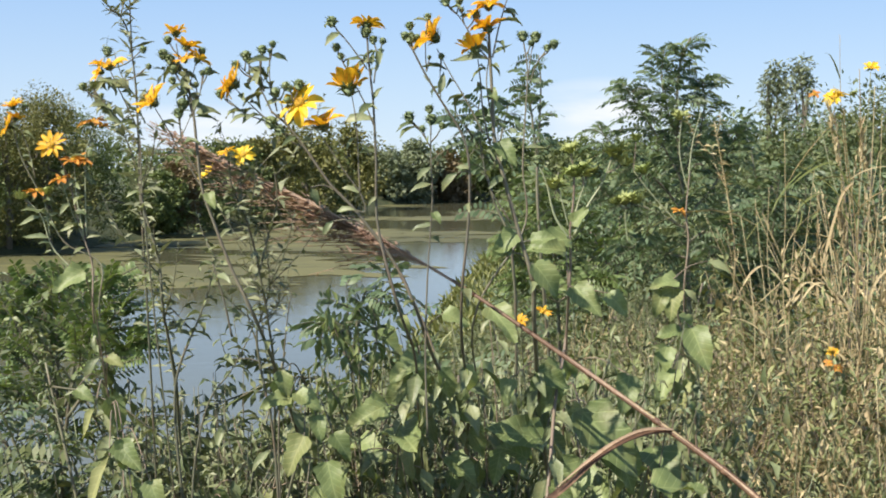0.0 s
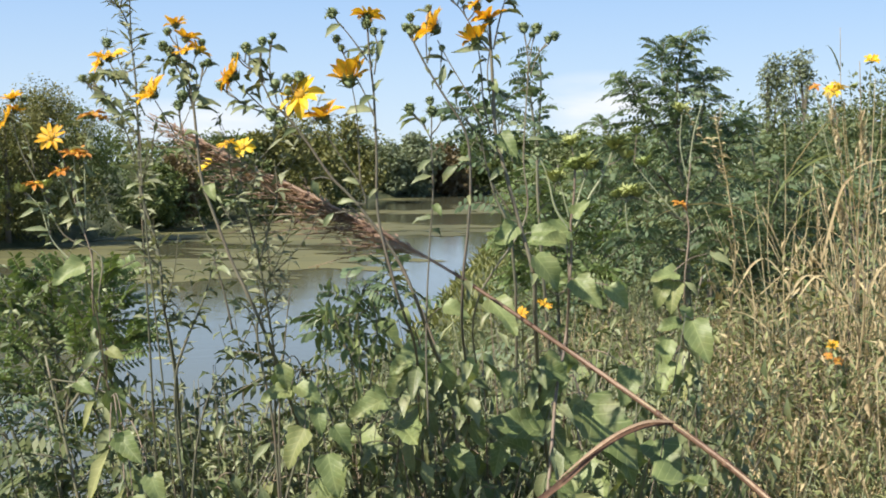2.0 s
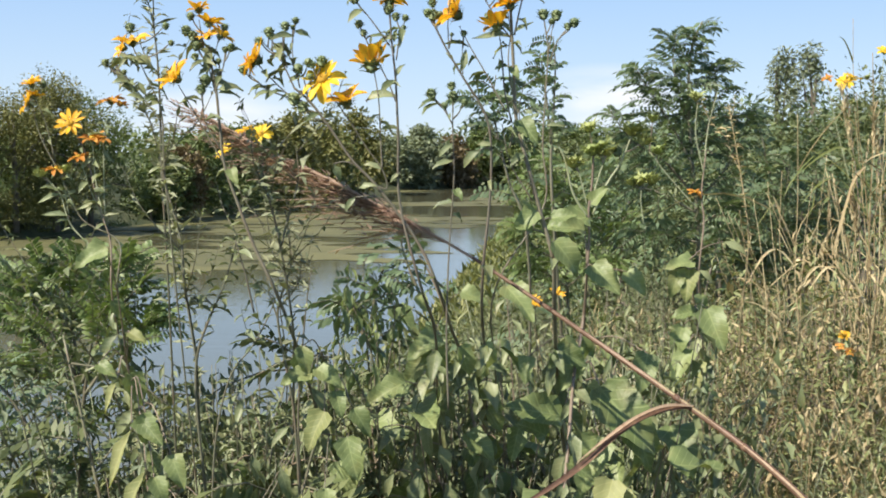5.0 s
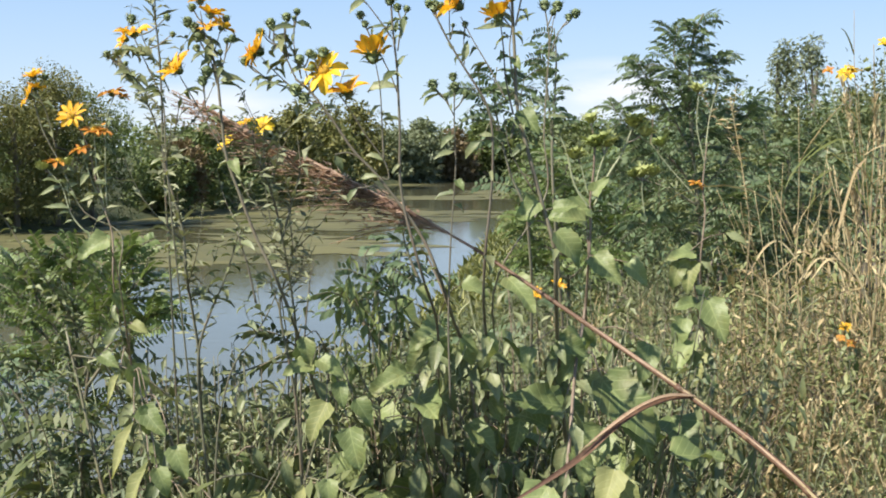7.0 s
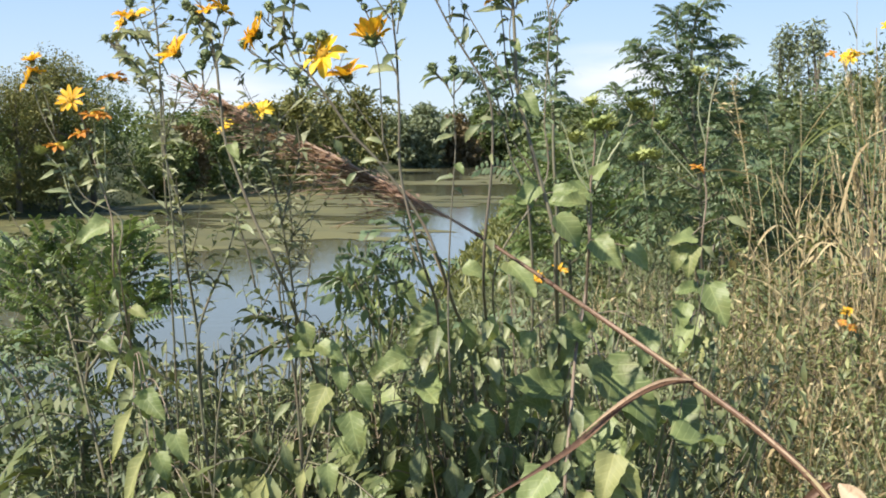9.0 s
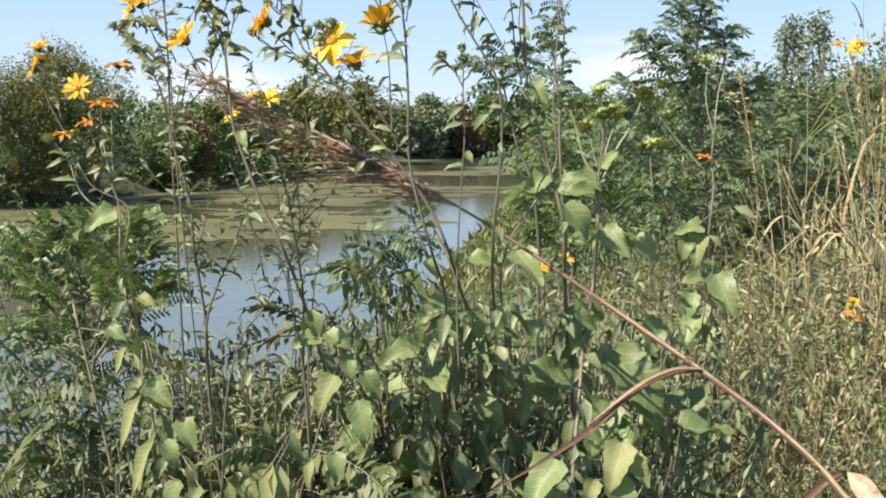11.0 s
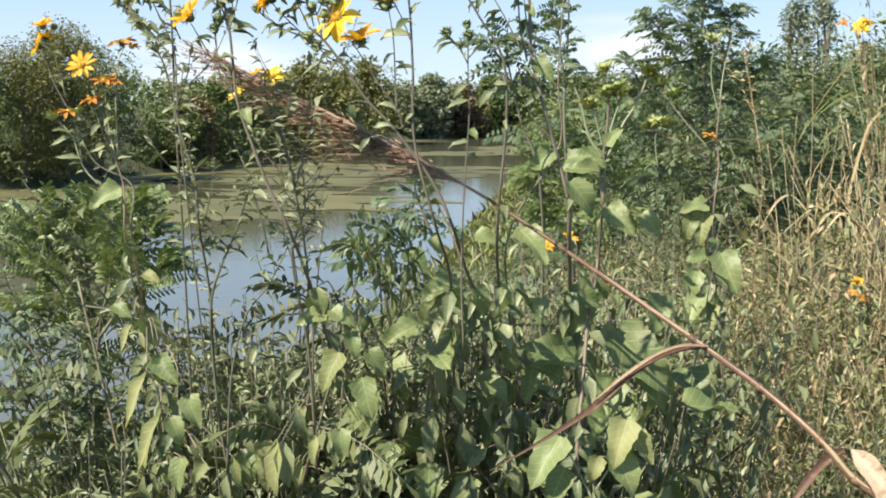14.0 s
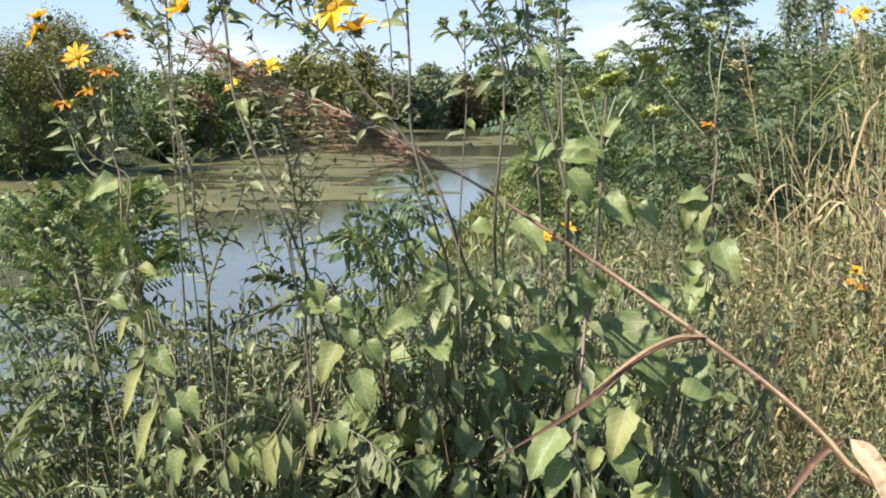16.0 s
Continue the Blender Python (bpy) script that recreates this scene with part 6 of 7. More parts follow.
leafy_shoots("mugwort", "grey mugwort with fine leaves along a crooked stem", "weed", "tall weeds on the bank",
    [(0.0035, [(-0.232, 1.720, 1.039), (-0.243, 1.720, 1.223), (-0.265, 1.720, 1.365), (-0.254, 1.720, 1.403), (-0.246, 1.720, 1.430), (-0.249, 1.720, 1.476), (-0.253, 1.720, 1.508)]),
     (0.0022, [(-0.265, 1.720, 1.354), (-0.278, 1.720, 1.395), (-0.280, 1.720, 1.435)]),
     (0.0022, [(-0.262, 1.720, 1.371), (-0.236, 1.720, 1.403), (-0.230, 1.720, 1.444)])],
    SLIM, "grey", "stem", 62, 0.027, (-0.3, 0.9), 55, 3, 0.35)

leafy_shoots("mugwort", "slender weed shoot crossing the water with small leaves", "weed", "tall weeds on the bank",
    [(0.0028, [(-0.360, 1.700, 1.044), (-0.350, 1.700, 1.194), (-0.327, 1.700, 1.279), (-0.299, 1.700, 1.316), (-0.276, 1.700, 1.358), (-0.264, 1.700, 1.389)])],
    DROOPY, "mugleaf_shaded", "stem", 58, 0.027, (-0.4, 0.8), 56, 3, 0.4)

leafy_shoots("leafy_weed", "limp weed with hanging dull green leaves", "weed", "tall weeds on the bank",
    [(0.0035, [(-0.131, 2.000, 0.953), (-0.140, 2.000, 1.167), (-0.150, 2.000, 1.263), (-0.176, 2.000, 1.329), (-0.187, 2.000, 1.357)]),
     (0.0030, [(-0.138, 2.000, 1.157), (-0.117, 2.000, 1.258), (-0.110, 2.000, 1.329), (-0.116, 2.000, 1.372)]),
     (0.0030, [(-0.140, 2.000, 1.186), (-0.139, 2.000, 1.282), (-0.141, 2.000, 1.348)]),
     (0.0028, [(-0.131, 2.000, 1.109), (-0.169, 2.000, 1.205), (-0.199, 2.000, 1.262), (-0.208, 2.000, 1.310)])],
    DROOPY, "broad", "stem", 46, 0.044, (-2.4, -0.5), 59, 1, 0.35)

leafy_shoots("leafy_weed", "brown leaning weed stalk with few withered leaves", "weed", "tall weeds on the bank",
    [(0.0050, [(0.042, 2.000, 0.955), (0.022, 2.000, 1.149), (0.003, 2.000, 1.245), (-0.026, 2.000, 1.330), (-0.056, 2.000, 1.400), (-0.071, 2.000, 1.423)])],
    DROOPY, "wilted", "stemred", 20, 0.040, (-1.5, 0.2), 591, 0, 0.3)

leafy_shoots("mugwort", "weed with leafy grey-green crown", "weed", "tall weeds on the bank",
    [(0.0035, [(-0.366, 2.324, -0.451), (-0.266, 1.904, 1.222), (-0.247, 1.723, 1.370), (-0.268, 1.698, 1.508), (-0.279, 1.700, 1.539), (-0.295, 1.702, 1.579), (-0.299, 1.705, 1.614)]),
     (0.0030, [(-0.256, 1.695, 1.460), (-0.244, 1.698, 1.508), (-0.232, 1.701, 1.555), (-0.236, 1.704, 1.602)])],
    SLIM, "grey", "stem", 55, 0.032, (-0.2, 0.9), 60, 5, 0.10)

leafy_shoots("mugwort", "straw-pale weed stem with green seed heads", "weed", "tall weeds on the bank",
    [(0.0050, [(0.919, 3.909, -0.030), (0.849, 3.489, 0.771), (0.777, 3.299, 1.098), (0.768, 3.192, 1.374), (0.749, 3.202, 1.523), (0.731, 3.209, 1.626), (0.713, 3.215, 1.723)])],
    TINY, "straw", "straw", 60, 0.030, (-0.2, 0.9), 61, 4, 0.10)

locust([(0.0140, [(1.130, 5.500, 0.050), (1.119, 5.500, 0.578), (1.116, 5.500, 0.994), (1.104, 5.500, 1.290), (1.072, 5.500, 1.588), (1.051, 5.500, 1.865), (1.067, 5.500, 2.090), (1.110, 5.500, 2.189)]),
     (0.0060, [(1.094, 5.500, 1.402), (0.950, 5.500, 1.563), (0.796, 5.500, 1.664), (0.693, 5.500, 1.802)]),
     (0.0060, [(1.073, 5.450, 1.538), (0.963, 5.450, 1.737), (0.861, 5.450, 1.886), (0.804, 5.450, 1.981)]),
     (0.0050, [(1.075, 5.500, 1.689), (1.008, 5.500, 1.865), (0.980, 5.500, 2.015), (0.990, 5.500, 2.139)]),
     (0.0060, [(1.087, 5.550, 1.563), (1.160, 5.550, 1.742), (1.187, 5.550, 1.919), (1.175, 5.550, 1.995)]),
     (0.0060, [(1.117, 5.600, 1.377), (1.253, 5.600, 1.538), (1.314, 5.600, 1.693), (1.363, 5.600, 1.795)]),
     (0.0060, [(1.077, 5.400, 1.338), (0.910, 5.400, 1.426), (0.760, 5.400, 1.470), (0.659, 5.400, 1.537)]),
     (0.0060, [(1.094, 5.450, 1.269), (1.223, 5.450, 1.359), (1.348, 5.450, 1.426)]),
     (0.0060, [(1.086, 5.400, 1.205), (0.939, 5.400, 1.238), (0.788, 5.400, 1.260)])],
    "young locust with feathery blue-green leaves against the sky", 0.22, 0.040, 38, 62, 0.12, 0.45, 0.8, "locust", LEAFLET_SIMPLE)

locust([(0.0120, [(1.746, 6.200, 0.037), (1.729, 6.200, 0.687), (1.702, 6.200, 1.109), (1.649, 6.200, 1.356), (1.586, 6.200, 1.584), (1.552, 6.200, 1.768)]),
     (0.0060, [(1.691, 6.200, 1.151), (1.508, 6.200, 1.315), (1.416, 6.200, 1.498), (1.383, 6.200, 1.725)]),
     (0.0060, [(1.705, 6.250, 1.148), (1.839, 6.250, 1.273), (1.861, 6.250, 1.471), (1.826, 6.250, 1.671)]),
     (0.0060, [(1.678, 6.100, 1.073), (1.488, 6.100, 1.155), (1.316, 6.100, 1.236)]),
     (0.0060, [(1.735, 6.300, 1.041), (1.974, 6.300, 1.188), (2.054, 6.300, 1.356), (2.078, 6.300, 1.515)]),
     (0.0060, [(1.671, 6.100, 1.114), (1.654, 6.100, 1.277), (1.675, 6.100, 1.469), (1.685, 6.100, 1.609)]),
     (0.0060, [(1.659, 6.000, 0.998), (1.523, 6.000, 1.059), (1.383, 6.000, 1.079)]),
     (0.0060, [(1.659, 6.000, 0.998), (1.773, 6.000, 1.080), (1.884, 6.000, 1.100)])],
    "leaning locust bush with dense feathered leaves behind the grass", 0.23, 0.046, 34, 621, 0.15, 0.45, 0.7, "locust", LEAFLET_SIMPLE)

locust([(0.0120, [(0.644, 6.600, -0.004), (0.637, 6.600, 0.626), (0.617, 6.600, 1.047), (0.598, 6.600, 1.336), (0.625, 6.600, 1.588)]),
     (0.0060, [(0.613, 6.600, 1.096), (0.476, 6.600, 1.287), (0.382, 6.600, 1.527)]),
     (0.0060, [(0.623, 6.700, 1.090), (0.763, 6.700, 1.261), (0.822, 6.700, 1.482), (0.851, 6.700, 1.621)]),
     (0.0060, [(0.611, 6.500, 1.005), (0.440, 6.500, 1.100), (0.324, 6.500, 1.231)]),
     (0.0060, [(0.621, 6.600, 0.998), (0.815, 6.600, 1.120), (0.966, 6.600, 1.288)]),
     (0.0060, [(0.607, 6.500, 1.053), (0.543, 6.500, 1.338), (0.480, 6.500, 1.585)]),
     (0.0060, [(0.609, 6.400, 0.896), (0.464, 6.400, 0.986), (0.345, 6.400, 1.035)]),
     (0.0060, [(0.609, 6.400, 0.896), (0.762, 6.400, 1.013), (0.881, 6.400, 1.037)])],
    "rounded locust bush above the water's edge", 0.22, 0.044, 32, 622, 0.15, 0.45, 0.7, "fern", LEAFLET_SIMPLE)

locust([(0.0050, [(0.424, 3.615, -0.142), (0.254, 3.195, 1.426), (0.247, 3.205, 1.575), (0.254, 3.215, 1.723), (0.257, 3.222, 1.827), (0.251, 3.227, 1.901)]),
     (0.0040, [(0.247, 3.208, 1.619), (0.232, 3.217, 1.752), (0.217, 3.224, 1.856)])],
    "slender locust sapling with paired oval leaflets", 0.10, 0.022, 18, 63, 0.10, 0.50, 1.00, "locust")

locust([(0.0040, [(0.147, 3.214, -0.253), (0.157, 2.794, 1.422), (0.118, 2.801, 1.526), (0.092, 2.808, 1.630), (0.079, 2.813, 1.707), (0.086, 2.817, 1.772)]),
     (0.0030, [(0.118, 2.806, 1.604), (0.138, 2.812, 1.694), (0.151, 2.816, 1.753)]),
     (0.0030, [(0.092, 2.807, 1.617), (0.060, 2.812, 1.688), (0.027, 2.814, 1.727)])],
    "locust shoot with pale feathered leaves", 0.12, 0.024, 14, 64, 0.05, 0.50, 0.60, "locust")

locust([(0.0060, [(-0.823, 2.600, 0.776), (-0.821, 2.600, 0.953), (-0.828, 2.600, 1.091), (-0.860, 2.600, 1.252), (-0.906, 2.600, 1.368)]),
     (0.0040, [(-0.787, 2.500, 1.038), (-0.759, 2.500, 1.217), (-0.721, 2.500, 1.318), (-0.682, 2.500, 1.377)]),
     (0.0040, [(-0.841, 2.650, 1.062), (-0.916, 2.650, 1.170), (-0.989, 2.650, 1.239), (-1.050, 2.650, 1.276)]),
     (0.0040, [(-0.820, 2.600, 1.103), (-0.836, 2.600, 1.264), (-0.818, 2.600, 1.368)]),
     (0.0040, [(-0.764, 2.450, 1.096), (-0.681, 2.450, 1.207), (-0.610, 2.450, 1.260)]),
     (0.0040, [(-0.819, 2.600, 1.041), (-0.889, 2.600, 1.103), (-0.962, 2.600, 1.140)]),
     (0.0040, [(-0.785, 2.500, 1.110), (-0.729, 2.500, 1.241), (-0.644, 2.500, 1.330)]),
     (0.0040, [(-0.812, 2.550, 1.112), (-0.892, 2.550, 1.258), (-0.944, 2.550, 1.342)])],
    "bright green locust shoots low over the water", 0.135, 0.020, 24, 65, 0.28, 0.15, 1.0, "fern")

locust([(0.0050, [(-0.923, 3.079, -0.757), (-0.853, 2.659, 0.713), (-0.893, 2.673, 0.842), (-0.970, 2.686, 0.969), (-0.981, 2.586, 1.091)]),
     (0.0040, [(-0.805, 2.327, 0.891), (-0.883, 2.336, 0.980), (-0.951, 2.342, 1.046)]),
     (0.0040, [(-0.744, 2.328, 0.892), (-0.744, 2.340, 1.002), (-0.750, 2.349, 1.091)]),
     (0.0040, [(-0.828, 2.341, 1.024), (-0.884, 2.350, 1.112), (-0.952, 2.357, 1.179)])],
    "shaded locust shoots at the foot of the bank", 0.16, 0.023, 11, 66, 0.05, 0.40, 0.60, "locust")

locust([(0.0028, [(-0.083, 2.967, -0.350), (-0.183, 2.547, 1.055), (-0.183, 2.396, 1.223), (-0.180, 2.295, 1.325), (-0.183, 2.287, 1.385)]),
     (0.0040, [(-0.170, 2.271, 1.231), (-0.161, 2.280, 1.316), (-0.146, 2.286, 1.374)]),
     (0.0040, [(-0.177, 2.272, 1.242), (-0.209, 2.277, 1.294), (-0.236, 2.280, 1.321)]),
     (0.0035, [(-0.071, 2.281, 1.316), (-0.098, 2.288, 1.380), (-0.114, 2.293, 1.433)])],
    "small locust bush with rounded leaflets over the water", 0.10, 0.026, 12, 67, 0.05, 0.40, 0.60, "locust")

bent_reed([(0.725, 1.357, -0.034), (0.505, 1.377, 1.080), (0.442, 1.412, 1.137), (0.414, 1.436, 1.171), (0.359, 1.481, 1.219), (0.293, 1.525, 1.265), (0.221, 1.580, 1.312), (0.150, 1.624, 1.358), (0.084, 1.668, 1.400), (0.014, 1.713, 1.443)],
    [(0.022, 1.712, 1.438), (-0.051, 1.746, 1.478), (-0.109, 1.779, 1.507), (-0.178, 1.811, 1.540), (-0.249, 1.844, 1.573), (-0.323, 1.877, 1.605), (-0.398, 1.911, 1.645), (-0.464, 1.934, 1.676)],
    [([(0.291, 1.526, 1.269), (0.262, 1.515, 1.270), (0.223, 1.494, 1.262), (0.185, 1.471, 1.243), (0.149, 1.448, 1.218), (0.113, 1.425, 1.198), (0.064, 1.402, 1.174), (0.011, 1.379, 1.150)], 0.008, (-0.3, -0.9, 0.5), "reed", (0.60, 0.15)),
     ([(0.293, 1.526, 1.270), (0.253, 1.506, 1.274), (0.215, 1.484, 1.265), (0.170, 1.461, 1.240), (0.134, 1.438, 1.217)], 0.005, (-0.2, -0.6, 0.9), "drybland", (0.60, 0.15)),
     ([(0.440, 1.406, 1.171), (0.449, 1.385, 1.162), (0.462, 1.363, 1.142), (0.478, 1.339, 1.107), (0.490, 1.316, 1.076)], 0.027, (-0.2, -1.0, 0.2), "drybland", (0.08, 0.30)),
     ([(0.437, 1.425, 1.164), (0.415, 1.424, 1.150), (0.395, 1.412, 1.136), (0.375, 1.399, 1.116), (0.343, 1.385, 1.076)], 0.009, (-0.3, -0.9, 0.4), "reed", (0.15, 0.20)),
     ([(0.438, 1.425, 1.164), (0.421, 1.434, 1.151), (0.397, 1.431, 1.124), (0.378, 1.418, 1.100)], 0.011, (-0.3, -0.8, 0.5), "reed", (0.60, 0.15))],
    "tall dry reed bent over, reddish stalk and feathery brown plume", 0.0060, 77)

tall_grass([(0.0060, [(1.301, 4.677, -0.030), (1.471, 4.257, 0.799), (1.461, 4.275, 1.078), (1.467, 4.296, 1.396), (1.475, 4.315, 1.695), (1.471, 4.332, 1.954)]),
     (0.0045, [(1.621, 4.695, -0.030), (1.471, 4.275, 1.078), (1.461, 4.292, 1.337), (1.445, 4.304, 1.516), (1.427, 4.313, 1.655), (1.415, 4.323, 1.815)]),
     (0.0050, [(1.496, 4.794, -0.030), (1.526, 4.374, 1.066), (1.538, 4.396, 1.392), (1.552, 4.414, 1.677), (1.561, 4.429, 1.901)]),
     (0.0040, [(1.715, 4.905, -0.030), (1.525, 4.485, 1.220), (1.498, 4.505, 1.533), (1.471, 4.526, 1.846), (1.467, 4.542, 2.096)]),
     (0.0045, [(1.361, 4.590, -0.030), (1.451, 4.170, 1.012), (1.447, 4.190, 1.304), (1.457, 4.205, 1.537)]),
     (0.0040, [(1.661, 4.899, -0.030), (1.581, 4.479, 1.137), (1.613, 4.503, 1.491), (1.623, 4.523, 1.804)])],
    [([(1.412, 4.206, 1.553), (1.380, 4.203, 1.514), (1.333, 4.147, 1.423), (1.287, 4.090, 1.311), (1.268, 4.085, 1.244)], 0.019, (-0.6, -0.7, 0.3), "straw", (0.50, 0.20)),
     ([(1.407, 4.187, 1.111), (1.362, 4.192, 1.165), (1.302, 4.146, 1.212), (1.244, 4.098, 1.238)], 0.018, (0.0, -0.6, 0.8), "straw", (0.60, 0.15)),
     ([(1.407, 4.186, 1.107), (1.358, 4.185, 1.097), (1.274, 4.131, 1.077)], 0.014, (0.0, -0.6, 0.8), "straw", (0.60, 0.15)),
     ([(1.481, 4.298, 1.436), (1.381, 4.310, 1.616), (1.286, 4.259, 1.596), (1.184, 4.204, 1.528)], 0.020, (0.0, -0.5, 0.9), "grassgreen", (0.50, 0.15)),
     ([(1.471, 4.293, 1.357), (1.361, 4.303, 1.506), (1.252, 4.202, 1.489), (1.193, 4.197, 1.421)], 0.018, (0.0, -0.5, 0.9), "grassgreen", (0.50, 0.15)),
     ([(1.447, 4.176, 1.090), (1.505, 4.185, 1.226), (1.564, 4.187, 1.265), (1.622, 4.183, 1.207)], 0.019, (0.0, -0.5, 0.9), "straw", (0.50, 0.15)),
     ([(1.437, 4.172, 1.032), (1.369, 4.181, 1.168), (1.275, 4.133, 1.211), (1.193, 4.079, 1.140)], 0.021, (0.0, -0.5, 0.9), "straw", (0.50, 0.15))],
    [([(1.401, 4.310, 1.616), (1.381, 4.317, 1.715), (1.365, 4.324, 1.825)], 0.007),
     ([(1.487, 4.309, 1.596), (1.481, 4.314, 1.675), (1.477, 4.319, 1.755)], 0.007),
     ([(1.388, 4.191, 1.323), (1.373, 4.196, 1.401), (1.363, 4.199, 1.450)], 0.006)],
    "stand of tall straw-yellow grass with arching pale blades", 91)

tall_grass([(0.0040, [(0.929, 4.288, -0.030), (1.099, 3.868, 0.982), (1.090, 3.882, 1.199), (1.097, 3.899, 1.452), (1.094, 3.916, 1.723)]),
     (0.0035, [(1.168, 4.193, -0.030), (1.018, 3.773, 1.068), (0.991, 3.791, 1.332), (0.974, 3.802, 1.508)]),
     (0.0035, [(0.918, 4.092, -0.030), (0.948, 3.672, 1.048), (0.931, 3.687, 1.288), (0.905, 3.699, 1.459)]),
     (0.0035, [(1.298, 4.290, -0.030), (1.108, 3.870, 1.018), (1.117, 3.888, 1.289), (1.144, 3.902, 1.506)]),
     (0.0035, [(0.937, 4.191, -0.030), (1.027, 3.771, 1.033), (1.013, 3.791, 1.332), (1.018, 3.804, 1.543)]),
     (0.0030, [(1.254, 4.392, -0.030), (1.174, 3.972, 1.040), (1.192, 3.993, 1.355), (1.220, 4.008, 1.596)]),
     (0.0030, [(0.744, 4.089, -0.030), (0.914, 3.669, 1.013), (0.888, 3.685, 1.253), (0.862, 3.696, 1.425)])],
    [([(1.090, 3.884, 1.235), (1.036, 3.888, 1.289), (0.978, 3.837, 1.275), (0.921, 3.783, 1.209)], 0.016, (0.0, -0.5, 0.9), "straw", (0.50, 0.15)),
     ([(1.099, 3.880, 1.162), (1.162, 3.884, 1.235), (1.201, 3.833, 1.222), (1.221, 3.778, 1.138)], 0.016, (0.0, -0.5, 0.9), "straw", (0.50, 0.15)),
     ([(0.965, 3.678, 1.151), (0.897, 3.682, 1.211), (0.825, 3.633, 1.224)], 0.012, (0.0, -0.5, 0.9), "straw", (0.50, 0.15)),
     ([(1.000, 3.674, 1.082), (0.931, 3.677, 1.133), (0.851, 3.629, 1.157)], 0.014, (0.0, -0.5, 0.9), "straw", (0.50, 0.15))],
    [],
    "thin dry grass canes with ragged straw blades", 92)

# ---------------------------------------------------------------- undergrowth
WILT = "drooping grey-green weed with limp pointed leaves"
MUG = "grey-green mugwort with narrow leaves"
FINE = "straw-stemmed weed with many tiny olive leaves"
WIDE = "leafy weed with broad heart-shaped green leaves"


def feather_weed(seed):
    """A low locust shoot, 1 m high, of arching stems with feathered leaves."""
    r, stems = random.Random(seed), []
    for k in range(4):
        a, q = 1.6 * k + r.uniform(-0.4, 0.4), r.uniform(0.15, 0.4)
        h = r.uniform(0.75, 1.0)
        c, s = math.cos(a) * q, math.sin(a) * q
        stems.append((0.004, [(0, 0, -0.06), (c * 0.25, s * 0.25, h * 0.4), (c * 0.6, s * 0.6, h * 0.75), (c, s, h)]))
    # dark shrub colour on the leaflets stands in for deep shade under the weeds
    return locust(stems, "low locust shoots with feathered green leaves", 0.19, 0.026, 9, seed, 0.3, 0.45, 0.6, "shrub", LEAFLET_SIMPLE)


WEEDS = {
    "wilt": [leafy_weed("leafy_weed", WILT, "weed", "limp weeds", 200 + i, 1.0, 6, 0.20, LIMP, "wilted", "stempale" if i % 2 else "stem", 32, 0.062, (-2.4, 0.1), 0.38, 3, 8) for i in range(4)],
    "mug": [leafy_weed("mugwort", MUG, "weed", "mugworts", 220 + i, 1.0, 5, 0.34, SLIM, "mugleaf_shaded", "stem", 60, 0.055, (-0.9, 0.6), 0.4, 3) for i in range(3)],
    "fine": [leafy_weed("straw_weed", FINE, "weed", "straw-stemmed weeds", 240 + i, 1.0, 6, 0.45, SMALL, "fine", ("stemred", "straw", "stempale", "stemred")[i], 48, 0.046, (-1.2, 1.0), 0.3, 5, 0, 0.10 + 0.09 * (i % 3)) for i in range(4)],
    "wide": [leafy_weed("broad_weed", WIDE, "weed", "broad-leaved weeds", 260 + i, 1.0, 4, 0.20, BROAD, "broad", "stemred", 17, 0.105, (-0.9, 0.0), 0.5, 0, 26) for i in range(3)],
    "small": [leafy_weed("leafy_weed", "bushy grey-green weed with many small pointed leaves", "weed", "small-leaved weeds", 230 + i, 1.0, 8, 0.16, LIMP, ("wilted", "mugleaf_shaded", "wilted")[i], ("stem", "stem", "stemred")[i], 72, 0.036, (-1.4, 0.8), 0.55, 2) for i in range(3)],
    "fern": [feather_weed(270 + i) for i in range(2)],
    "dry": [grass_tuft("dry_grass", "tuft of tall straw-coloured dry grass", 280 + i, 1.0, 13, 26, "straw", 0.2, 0.45) for i in range(3)],
    "grass": [grass_tuft("green_grass", "tuft of tall yellow-green grass", 290 + i, 1.0, 4, 34, "straw", 0.75, 0.5) for i in range(2)],
}
USED = {id(p): False for ps in WEEDS.values() for p in ps}


def set_out(kind, x, y, height, r):
    """Stands one weed of a kind on the ground; the first use moves the pattern plant itself."""
    p = WEEDS[kind][r.randrange(len(WEEDS[kind]))]
    m = Matrix.Translation((x, y, ground_z(x, y) - 0.02)) @ Matrix.Rotation(r.uniform(0, 6.28), 4, "Z")
    m = m @ Matrix.Diagonal((height * r.uniform(0.85, 1.15) ** 0.5, height, height, 1))
    if not USED[id(p)]:
        USED[id(p)] = True
        p.matrix_basis = m
    else:
        copy_thing(p, m @ Matrix.Diagonal((*(1 / q for q in p.scale), 1)))


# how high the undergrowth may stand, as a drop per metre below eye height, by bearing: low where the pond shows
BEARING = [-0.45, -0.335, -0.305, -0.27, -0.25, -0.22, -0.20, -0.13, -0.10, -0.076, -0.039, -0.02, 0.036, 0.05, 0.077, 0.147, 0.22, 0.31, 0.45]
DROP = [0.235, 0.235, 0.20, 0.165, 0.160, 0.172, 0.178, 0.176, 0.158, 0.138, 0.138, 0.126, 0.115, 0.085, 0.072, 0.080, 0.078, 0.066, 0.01]


